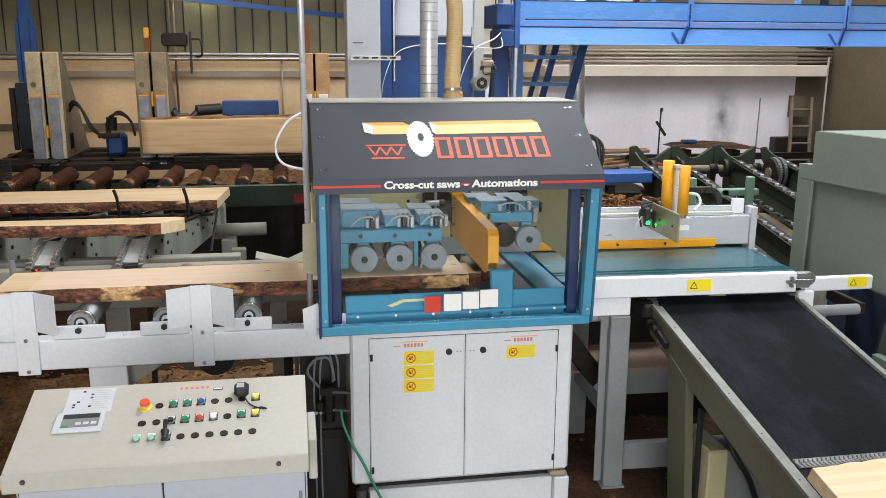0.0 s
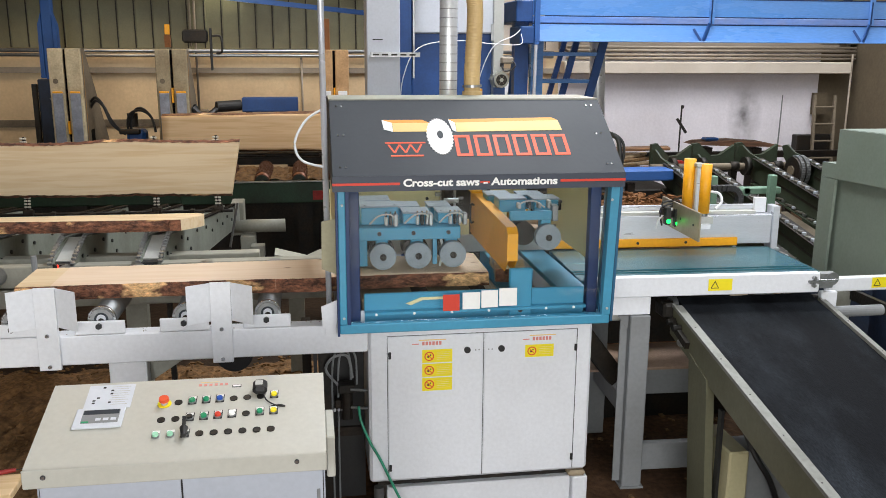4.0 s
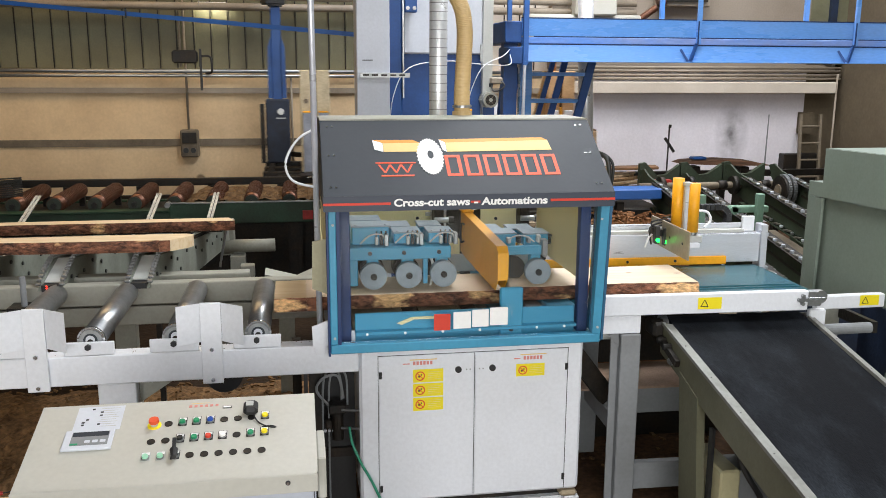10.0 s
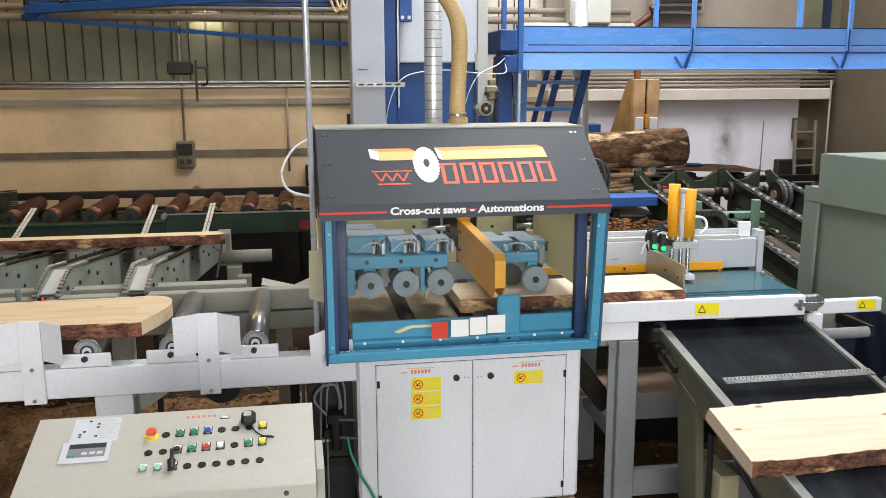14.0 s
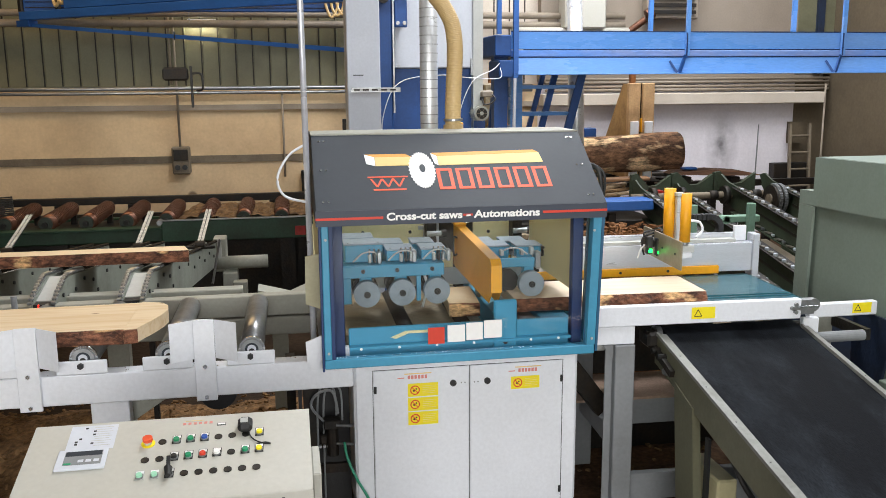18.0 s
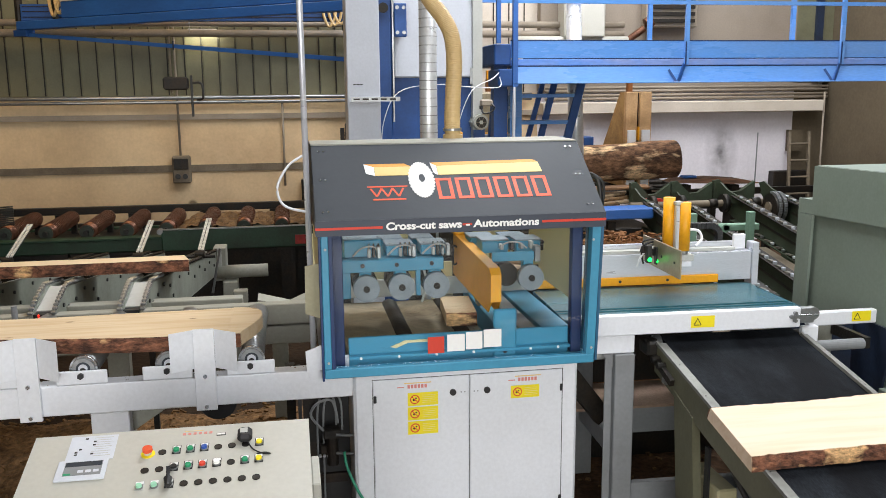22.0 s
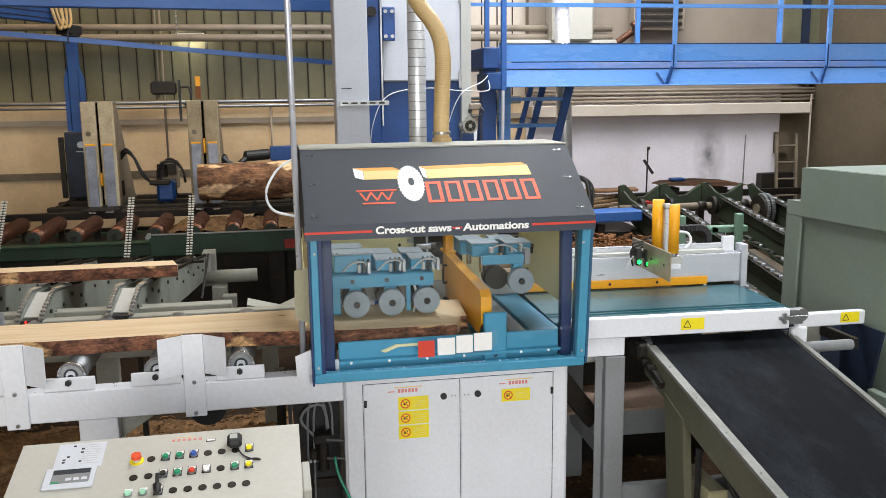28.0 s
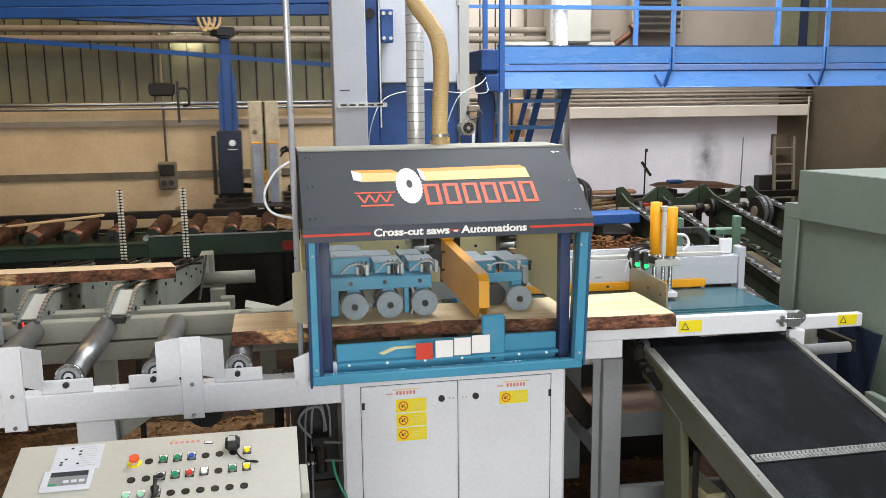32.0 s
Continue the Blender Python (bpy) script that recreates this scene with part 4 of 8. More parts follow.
def transfer_arms():
    """Chain arms that carry boards from the log line to the saw."""
    arm = thing("chain_conveyor", "grey inclined chain conveyor with roller chains", "conveyor", (0, 0, 0), "chain arms")
    prof = [(0.70, 0.955), (0.78, 1.0), (0.95, 1.055), (3.2, 0.80), (3.2, 0.64), (1.25, 0.80), (0.98, 0.925)]
    for x in (-0.05, 0.038):
        part("side_plate", pr(prof, "x", x, x + 0.012), ARMGREY, arm)
    part("cover", bx(-0.037, 0.037, 0, 0.22, -0.006, 0.0, turn=pose(0, 0.76, 0.985, 18)), PANELGREY, arm)
    part("deck", br((0, 0.98, 1.03), (0, 3.2, 0.775), 0.07, 0.02), PANELGREY, arm)
    for x in (-0.051, 0.051):
        line = [(0.722, 0.982), (0.745, 1.0), (0.78, 1.018), (0.815, 1.033), (0.85, 1.046), (0.885, 1.058), (0.92, 1.068), (0.955, 1.074)]
        fold = np.cumsum([0.0] + [math.dist(a, b) for a, b in zip(line, line[1:])])
        ly, lz = zip(*line)
        line = [(np.interp(s, fold, ly), np.interp(s, fold, lz)) for s in np.arange(0.0, fold[-1], 0.0262)]
        line += [(line[-1][0] + i * 0.0262, line[-1][1] - i * 0.0262 * 0.1133) for i in range(1, 85)]
        for name, mat, some in (("chain", STEEL, line[:19]), ("rear_chain", DARKSTEEL, line[19:])):
            lk = bmesh.new()
            for y, z in some:
                rod(lk, (x - 0.009, y, z), (x + 0.009, y, z), 0.0085, 8)
                rod(lk, (x - 0.0125, y, z), (x + 0.0125, y, z), 0.0045, 6)
            for (y, z), (y2, z2) in zip(some, some[1:]):
                bar(lk, (x, y, z), (x, y2, z2), 0.006, 0.008)
            part(name, lk, mat, arm)
    for y, z in ((0.86, 0.985), (0.93, 0.96), (1.05, 0.97), (1.0, 0.90), (1.12, 0.92), (1.2, 0.99), (1.35, 0.95), (1.42, 0.88), (1.62, 0.94), (1.9, 0.90), (2.1, 0.84), (2.3, 0.86), (2.5, 0.80), (2.7, 0.81), (2.9, 0.75)):
        part("bolt", rd((0.051, y, z), (0.058, y, z), 0.010, 8), BLACK, arm)
    part("sensor_mouth", bx(-0.036, 0.036, 0.712, 0.76, 0.95, 0.978), BLACK, arm)
    for x in (-3.55, -2.92, -2.26, -1.484):
        copy_thing(arm, pose(x, 0, 0, 0, 0, -3.5))
    arm.matrix_basis = pose(-1.871, 0, 0, 0, 0, -3.5)
    t = thing("light_sensor", "green light sensor in a chain arm's mouth", "sensor", (-1.8, 0.72, 0.97))
    part("eye", rd((-1.80, 0.714, 0.955), (-1.80, 0.708, 0.955), 0.009, 10), LED, t)
    for z in (0.965, 0.975):
        part("lamp", rd((-1.84, 0.714, z), (-1.84, 0.708, z), 0.004, 8), REDLED, t)
    # cross pipe, motor base and shaft at the arms' ends
    t = thing("drive_shaft", "pale grey drive tube and motor at the arms' end", "drive", (-1.1, 3.1, 0))
    part("tube", rd((-1.26, 3.05, 0.668), (-0.884, 3.05, 0.668), 0.048, 20), FRAMEGREY, t, smooth=True)
    part("end_box", bx(-1.27, -1.18, 3.04, 3.22, 0.60, 0.845, bevel=0.006), FRAMEGREY, t)
    part("end_strap", bx(-1.24, -1.21, 3.03, 3.039, 0.70, 0.845), PANELGREY, t)
    part("stand", bx(-1.205, -1.10, 2.95, 3.10, 0.0, 0.61, bevel=0.006), FRAMEGREY, t)
    part("foot_box", bx(-1.13, -1.03, 2.86, 2.949, 0.47, 0.56, bevel=0.006), FRAMEGREY, t)
    part("rope", rd((-1.21, 2.2, 0.70), (-1.21, 2.9, 0.86), 0.008), BLACK, t)
    t = thing("cross_rail", "pale grey cross rail under the chain arms", "rail", (-1.5, 1.05, 0))
    part("beam", bx(-4.2, -0.95, 0.90, 0.98, 0.918, 0.966, bevel=0.004), FRAMEGREY, t)
    for x in (-3.2, -1.6):
        part("leg", bx(x, x + 0.1, 0.90, 0.97, 0, 0.916), FRAMEGREY, t)
    t = thing("chute_plate", "bent grey sheet plate beside the saw inlet", "plate", (-0.75, 1.0, 0.9))
    part("sheet", pr([(-0.88, 0.912), (-0.72, 0.887), (-0.62, 0.932), (-0.62, 0.937), (-0.72, 0.894), (-0.88, 0.937)], "y", 0.97, 1.12), FRAMEGREY, t)
    part("leg", bx(-0.82, -0.74, 1.05, 1.12, 0, 0.897), FRAMEGREY, t)


def lift_arm():
    a = thing("board_turner", "upright spiked chain turner for rolling boards over", "board turner", (0, 0, 0), "board turners")
    part("bar", bx(-0.008, 0.008, -0.006, 0.012, 0.0, 0.46), DARKSTEEL, a)
    for s in (-0.011, 0.011):
        lk = bmesh.new()
        for i in range(23):
            rod(lk, (s - 0.008, -0.011, 0.02 + i * 0.0195), (s + 0.008, -0.011, 0.02 + i * 0.0195), 0.0058, 6)
        part("chain", lk, TURNCHAIN, a)
    part("hub", rd((-0.03, 0, -0.02), (0.03, 0, -0.02), 0.022), DARKSTEEL, a)
    return a


def holding_post():
    """A slim post that keeps a board on the turners, sunk between the arms when not needed."""
    a = thing("holding_post", "slim dark bent steel post holding a board", "post", (0, 0, 0), "holding posts")
    part("post", tb([(0.014, 0, 0.0), (0.012, -0.004, 0.08), (0.006, -0.006, 0.14), (-0.010, -0.004, 0.195)], 0.011, 8), DARKSTEEL, a)
    part("shank", bx(-0.014, 0.014, -0.012, 0.012, -0.48, -0.001), DARKSTEEL, a)
    return a


def lift_shaft():
    t = thing("lift_shaft", "steel shaft carrying the lifting arms", "shaft", (-2.4, 2.4, 0.905))
    part("shaft", rd((-3.75, 2.4, 0.905), (-1.2, 2.4, 0.905), 0.010), DARKSTEEL, t, smooth=True)
    for x in (-3.62, -2.97, -2.33, -1.90, -1.47):
        part("bearing", bx(x, x + 0.03, 2.38, 2.42, 0.888, 0.92, bevel=0.004), DARKSTEEL, t)
    part("side_rail", bx(-3.75, -1.95, 2.10, 2.13, 0.925, 0.945), STEEL, t)


LIFT_X = (-3.27, -2.46, -1.675, -1.29)
PIVOT = (2.4, 0.935)
POST_X = (-3.42, -2.60, -1.79, -1.365)


def right_rear():
    """Dark green chain deck, planks and rods at the rear on the outfeed side."""
    for k, (x, top, fall) in enumerate(((2.12, 1.06, 0.18), (2.49, 1.02, 0.18), (2.88, 1.09, 0.17), (3.28, 1.09, 0.17))):
        t = thing("chain_rail", "olive-green sloping chain rail with bright steel lugs", "chain rail", (x, 2, 0), "chain rails")
        at = lambda y: top + fall * (y - 3.1)
        part("beam", pr([(1.05, at(1.05) - 0.19), (1.05, at(1.05) - 0.02), (3.2, at(3.2) - 0.02), (3.42, at(3.2) + 0.0), (3.5, at(3.2) - 0.03), (3.35, at(3.2) - 0.15), (3.2, at(3.2) - 0.20)], "x", x, x + 0.05), RAILGREEN, t)
        part("flange", pr([(1.05, at(1.05) - 0.019), (1.05, at(1.05) - 0.011), (3.2, at(3.2) - 0.011), (3.2, at(3.2) - 0.019)], "x", x - 0.035, x + 0.055), DARKSTEEL, t)
        part("return_flange", pr([(1.05, at(1.05) - 0.215), (1.05, at(1.05) - 0.205), (3.2, at(3.2) - 0.215), (3.2, at(3.2) - 0.225)], "x", x - 0.035, x + 0.055), RAILGREEN, t)
        part("web_slot", pr([(1.3, at(1.3) - 0.12), (1.3, at(1.3) - 0.10), (3.0, at(3.0) - 0.10), (3.0, at(3.0) - 0.12)], "x", x - 0.003, x - 0.0005), DARKSTEEL, t)
        for j in range(19):
            y = 1.12 + j * 0.108
            part("lug", bx(x - 0.016, x + 0.006, y, y + 0.026, at(y) - 0.010, at(y) + 0.012, bevel=0.003), ALU, t)
            part("link", bx(x - 0.02, x + 0.012, y + 0.034, y + 0.094, at(y + 0.064) - 0.010, at(y + 0.064) + 0.001), CHAINSTEEL, t)
        for j in range(12):
            y = 1.2 + j * 0.15
            part("lug", bx(x - 0.026, x - 0.006, y, y + 0.028, at(y) - 0.204, at(y) - 0.184, bevel=0.003), ALU if j % 2 else STEEL, t)
            part("link", bx(x - 0.028, x - 0.002, y + 0.04, y + 0.12, at(y + 0.08) - 0.204, at(y + 0.08) - 0.194), CHAINSTEEL, t)
        part("leg", bx(x - 0.01, x + 0.06, 3.0, 3.1, 0, at(3.0) - 0.21), RAILGREEN, t)
        part("leg", bx(x - 0.01, x + 0.06, 1.15, 1.25, 0, at(1.15) - 0.21), RAILGREEN, t)
        part("knee", pr([(2.9, at(2.9) + 0.0), (3.3, at(3.2) + 0.02), (3.42, at(3.2) + 0.07), (3.50, at(3.2) + 0.05), (3.4, at(3.2) - 0.1)], "x", x - 0.016, x - 0.001), RAILGREEN, t)
        if k < 3:
            w = (2.49, 2.88, 3.28, 3.28)[k] - x
            part("trough", pr([(x + 0.0, 1.175), (x + 0.05, 1.185), (x + w * 0.42, 1.075), (x + w * 0.62, 1.08), (x + w - 0.02, 1.165), (x + w - 0.02, 0.99), (x, 0.99)], "y", 3.53 + 0.012 * k, 3.575 + 0.012 * k), RAILGREEN, t)
    t = thing("cross_shaft", "greasy cross shaft with chain wheels", "shaft", (2.5, 3.2, 1.05))
    part("shaft", rd((2.0, 3.25, 1.025), (3.35, 3.25, 1.025), 0.028, 18), DARKBROWN, t, smooth=True)
    for x in (2.68, 3.06):
        part("collar", rd((x, 3.25, 1.025), (x + 0.07, 3.25, 1.025), 0.038, 20), DARKSTEEL, t, smooth=True)
    for x in (2.17, 2.42, 2.80):
        part("wheel", rd((x, 3.25, 1.025), (x + 0.04, 3.25, 1.025), 0.075, 28), DARKSTEEL, t, smooth=True)
    part("drum", rd((3.15, 3.12, 0.995), (3.255, 3.12, 0.995), 0.115, 32), DARKSTEEL, t, smooth=True)
    part("drum_hub", rd((3.135, 3.12, 0.995), (3.149, 3.12, 0.995), 0.045, 20), DARKBROWN, t, smooth=True)
    dots = bmesh.new()
    for j in range(26):
        w = -0.2 + j * 0.11
        y, z = 3.12 - 0.122 * math.sin(w), 0.995 + 0.122 * math.cos(w)
        for x in (3.18, 3.225):
            rod(dots, (x - 0.014, y, z), (x + 0.014, y, z), 0.0075, 8)
    part("drive_chain", dots, STEEL, t, "bright duplex roller chain")
    part("red_cover", bx(2.20, 2.36, 3.42, 3.5, 0.94, 1.05), REDPLATE, t)
    t = thing("rail_bridge", "pale green cross member of the chain deck", "frame", (2.3, 2.3, 0.9))
    part("member", bx(2.29, 2.57, 2.25, 2.32, 0.965, 1.012, bevel=0.006), MINT, t)
    part("curl", rd((2.31, 2.25, 0.985), (2.31, 2.32, 0.985), 0.03, 14), MINT, t)
    for x in (2.02, 2.455):
        part("upright", bx(x, x + 0.05, 2.20, 2.249, 0.0, 1.105, bevel=0.005), MINT, t)
    t = thing("blue_base", "low blue machine base behind the outfeed", "machine base", (1.3, 3.0, 0))
    part("body", bx(1.2, 2.10, 3.0, 3.2, 0.955, 1.04, bevel=0.01), GIRDERBLUE, t)
    for x in (1.25, 1.75):
        part("leg", bx(x, x + 0.06, 3.06, 3.12, 0, 0.929), DARKSTEEL, t)
    heap, nx, ny, rh = bmesh.new(), 60, 50, random.Random(41)
    grid = [[heap.verts.new((1.02 + 1.13 * i / nx, 1.7 + 1.5 * j / ny, max(0.88 * min(1.0, 2.2 * math.sin(math.pi * i / nx)) * min(1.0, 1.6 * math.sin(math.pi * j / ny)) + 0.10 * noise.noise((i * 0.2, j * 0.22, 3.0)) + 0.06 * noise.noise((i * 0.7, j * 0.6, 8.0)) - 0.08 + rh.uniform(0, 0.03), 0.001)))
             for j in range(ny + 1)] for i in range(nx + 1)]
    for i in range(nx):
        for j in range(ny):
            heap.faces.new((grid[i][j], grid[i + 1][j], grid[i + 1][j + 1], grid[i][j + 1]))
    for i in range(700):
        u, v = rh.uniform(0.06, 0.94), rh.uniform(0.06, 0.94)
        z = grid[int(u * nx)][int(v * ny)].co.z + 0.012
        l, w = rh.uniform(0.02, 0.09), rh.uniform(0.006, 0.022)
        box(heap, -l, l, -w, w, 0, 0.012, turn=pose(1.02 + 1.13 * u, 1.7 + 1.5 * v, z, rh.uniform(-25, 25), rh.uniform(-25, 25), rh.uniform(0, 180)))
    tagged(part("bark_heap", heap, HEAPBARK), "heap of torn orange-brown bark and slabs", "bark heap", kind="stuff")
    t = thing("plank_pile", "few old boards lying on trestles", "plank pile", (1.0, 2.4, 0.6))
    for i in range(4):
        part("board", bx(-0.7, 0.7, -0.07, 0.07, 0, 0.03, turn=pose(1.12 + i * 0.05, 2.45 + i * 0.17, 0.68 + 0.033 * i, 0, 3, 8 * i - 14)), OLDWOOD, t)
    part("trestle", bx(0.7, 0.8, 2.3, 3.0, 0, 0.64), DARKSTEEL, t)
    part("trestle", bx(1.4, 1.5, 2.3, 3.0, 0, 0.64), DARKSTEEL, t)
    t = thing("lying_board", "grey-brown old board across the deck", "board", (3.3, 4.5, 1.07))
    part("board", pr([(2.87, 1.075), (2.95, 1.10), (3.3, 1.112), (3.6, 1.09), (3.80, 1.05), (3.6, 1.05), (3.2, 1.062)], "y", 4.35, 4.6), SLABDARK, t)
    part("blue_rag", bx(2.99, 3.13, 4.37, 4.48, 1.112, 1.137, bevel=0.012), GIRDERBLUE, t, "crumpled blue rag")
    part("trestle", bx(3.0, 3.08, 4.4, 4.55, 0, 1.045), DARKSTEEL, t)
    part("trestle", bx(3.5, 3.58, 4.4, 4.55, 0, 1.035), DARKSTEEL, t)
    t = thing("iron_rod", "thin iron rod with a cross piece", "rod", (3.75, 6.7, 0), "iron rods")
    part("shaft", rd((3.75, 6.7, 0.0), (3.765, 6.7, 1.287), 0.010), DARKSTEEL, t)
    part("cross_piece", br((3.705, 6.68, 1.13), (3.83, 6.68, 0.96), 0.02, 0.03), DARKSTEEL, t)
    part("hook", rd((3.765, 6.69, 1.25), (3.772, 6.69, 1.29), 0.018, 8), DARKSTEEL, t)
    t = thing("iron_rod", "thin plain iron rod standing at the wall", "rod", (5.04, 6.7, 0), "iron rods")
    part("shaft", rd((5.04, 6.7, 0.0), (5.06, 6.7, 1.407), 0.011, 10, 0.007), STEEL, t)
    t = thing("dirty_trough", "grimy brown trough under the chain deck", "trough", (2.6, 2.4, 0))
    part("floor_plate", br((2.6, 1.2, 0.30), (2.6, 3.3, 0.62), 1.3, 0.02), DARKBROWN, t)
    for x in (2.05, 3.1):
        part("leg", bx(x, x + 0.06, 1.5, 1.56, 0, 0.335), DARKSTEEL, t)
        part("leg", bx(x, x + 0.06, 3.0, 3.06, 0, 0.565), DARKSTEEL, t)
    rnd = random.Random(77)
    slab_pile = thing("bark_slab_pile", "pile of brown bark slabs and old edgings", "bark pile", (1.5, 3.2, 0.42))
    part("bin", bx(0.9, 2.3, 3.4, 4.4, 0.0, 0.82, bevel=0.01), DARKSTEEL, slab_pile, "dark steel bin under the bark")
    for i in range(18):
        w, l = rnd.uniform(0.06, 0.13), rnd.uniform(0.4, 1.0)
        part("slab", bx(-l / 2, l / 2, -w / 2, w / 2, 0, 0.025, bevel=0.006, turn=pose(rnd.uniform(1.2, 2.1), rnd.uniform(3.5, 4.3), 0.83 + 0.017 * i, rnd.uniform(-5, 5), rnd.uniform(-4, 4), rnd.uniform(-35, 35))), (BARKLITTER, OLDWOOD, SLABWOOD)[i % 3], slab_pile)
    t = thing("ladder", "grey aluminium ladder leaning in the corner", "ladder", (5.6, 6.8, 0))
    for x in (5.55, 5.82):
        part("stile", br((x, 6.7, 0.0), (x + 0.03, 6.85, 1.40), 0.03, 0.05), DARKBROWN, t)
    for i in range(6):
        part("rung", rd((5.56, 6.71 + i * 0.022, 0.2 + i * 0.21), (5.83, 6.71 + i * 0.022, 0.2 + i * 0.21), 0.014), DARKBROWN, t)
    tagged(part("dark_cabinet", bx(5.4, 5.9, 6.85, 6.99, 0.0, 0.9, bevel=0.01), DARKSTEEL), "dark cabinet in the hall corner", "cabinet")
    tagged(part("door_leaf", bx(5.62, 5.80, 6.93, 6.99, 1.15, 1.42), BROWNWALL), "dull brown hatch on the wall", "hatch")


def low_bench():
    t = thing("trestle_bench", "low bench of yellowish boards beside the desk", "bench", (-1.95, -0.44, 0))
    for k in range(2):
        part("plank", bx(-2.3, -1.735 - 0.01 * k, -0.60 + 0.165 * k, -0.44 + 0.165 * k, 0.415, 0.445, bevel=0.004), LOGFACE, t)
    for x in (-2.25, -1.85):
        part("trestle", bx(x, x + 0.05, -0.57, -0.31, 0.0, 0.414), OLDWOOD, t)
    tool = thing("screwdriver", "red-handled screwdriver lying on the bench", "screwdriver", (-1.80, -0.29, 0.445))
    part("grip", rd((-1.83, -0.285, 0.456), (-1.775, -0.268, 0.456), 0.009, 12, 0.007), DULLRED, tool)
    part("blade", rd((-1.775, -0.268, 0.456), (-1.735, -0.256, 0.456), 0.0022, 8), DARKSTEEL, tool)


def floor_litter():
    """Chips, bark bits and offcut slivers strewn on the floor."""
    rnd = random.Random(3)
    b = bmesh.new()
    for i in range(420):
        x, y = rnd.uniform(-3.2, 1.9), rnd.uniform(-1.6, 1.3)
        if -0.5 < x < 0.5 and y > -0.1:
            continue
        l, w = rnd.uniform(0.006, 0.03), rnd.uniform(0.003, 0.010)
        box(b, -l, l, -w, w, 0.001, rnd.uniform(0.004, 0.014), turn=pose(x, y, 0, 0, 0, rnd.uniform(0, 180)))
    h = bmesh.new()
    nx, ny = 70, 26
    grid = [[h.verts.new((-3.6 + 2.95 * i / nx, 0.12 + 1.75 * j / ny, max(0.24 * math.sin(math.pi * j / ny) + 0.05 * noise.noise((i * 0.16, j * 0.2, 1.0)) + 0.025 * noise.noise((i * 0.9, j * 0.9, 4.0)) + rnd.uniform(0, 0.012), 0.001)))
             for j in range(ny + 1)] for i in range(nx + 1)]
    for i in range(nx):
        for j in range(ny):
            h.faces.new((grid[i][j], grid[i + 1][j], grid[i + 1][j + 1], grid[i][j + 1]))
    for i in range(420):
        x, y = rnd.uniform(-3.5, -0.7), rnd.uniform(0.2, 1.6)
        l, w = rnd.uniform(0.006, 0.022), rnd.uniform(0.003, 0.009)
        z = 0.24 * math.sin(math.pi * (y - 0.12) / 1.75) + rnd.uniform(0.0, 0.06)
        box(h, -l, l, -w, w, 0, 0.008, turn=pose(x, y, z, rnd.uniform(-25, 25), rnd.uniform(-25, 25), rnd.uniform(0, 180)))
    d = bmesh.new()
    for i in range(190):
        on_beam = i < 90
        x, y, z = (rnd.uniform(-2.6, -0.5), rnd.uniform(-0.035, 0.025), 0.8825) if on_beam else (rnd.uniform(-0.48, 0.0), rnd.uniform(0.04, 0.7), 0.9555)
        l, w = rnd.uniform(0.0008, 0.0028), rnd.uniform(0.0008, 0.0016)
        box(d, -l, l, -w, w, 0, rnd.uniform(0.0008, 0.002), turn=pose(x, y, z, 0, 0, rnd.uniform(0, 180)))
    tagged(part("sawdust", d, BARKLITTER), "crumbs of sawdust and bark on the machine beams", "sawdust", kind="stuff")
    tagged(part("chip_heap", h, CHIPS), "heap of bark and wood chips under the conveyor", "chip heap", kind="stuff")
    tagged(part("wood_chips", b, BARKLITTER), "scattered wood chips and bark on the floor", "wood chips", kind="stuff")


# ---- the cross-cut saw ----
def label_plate(parent, x, y, z, w, h, sign=True):
    p = part("warning_label", bx(x, x + w, y - 0.0015, y, z - h, z), LABEL_YELLOW, parent, "yellow warning label")
    r = h * 0.36
    cx, cz = x + h * 0.52, z - h / 2
    if sign:
        ring = bmesh.new()
        for i in range(24):
            a, b = i * math.pi / 12, (i + 1) * math.pi / 12
            v = [ring.verts.new((cx + q * math.cos(s), y - 0.003, cz + q * math.sin(s))) for q, s in ((r, a), (r, b), (r * 0.76, b), (r * 0.76, a))]
            ring.faces.new(v)
        box(ring, -r * 0.85, r * 0.85, -0.0004, 0.0004, -r * 0.09, r * 0.09, 0, Matrix.Translation((cx, y - 0.0034, cz)) @ pose(0, 0, 0, 0, 45, 0))
        part("ring", ring, ORANGE, p)
        sym = bmesh.new()
        rod(sym, (cx - r * 0.2, y - 0.0026, cz - r * 0.1), (cx - r * 0.2, y - 0.0022, cz - r * 0.1), r * 0.24, 10)
        rod(sym, (cx + r * 0.25, y - 0.0026, cz + r * 0.25), (cx + r * 0.25, y - 0.0022, cz + r * 0.25), r * 0.17, 10)
        part("symbol", sym, BLACK, p)
        for i in range(5):
            part("text_line", bx(x + h * 1.08, x + w - 0.008 - 0.006 * (i % 2), y - 0.0025, y - 0.0018, z - h * (0.2 + 0.14 * i) - 0.0012, z - h * (0.2 + 0.14 * i)), BEIGE, p)
    return p


def maker_mark(parent, x, y, z, w):
    """Small plain strips in the maker's colours."""
    part("mark_beam", bx(x + w * 0.2, x + w, y - 0.0015, y, z + 0.020, z + 0.024), PRINT_SAND, parent)
    for i in range(6):
        part("mark_bar", bx(x + w * (0.3 + 0.1 * i), x + w * (0.37 + 0.1 * i), y - 0.0015, y, z, z + 0.015), PINK, parent)
    part("mark_bar", bx(x, x + w * 0.2, y - 0.0015, y, z + 0.004, z + 0.008), PINK, parent)


PINK = surface("faded_red_print", "d98a80", 0.5, amount=0.05, spread=0.02, bump=0)


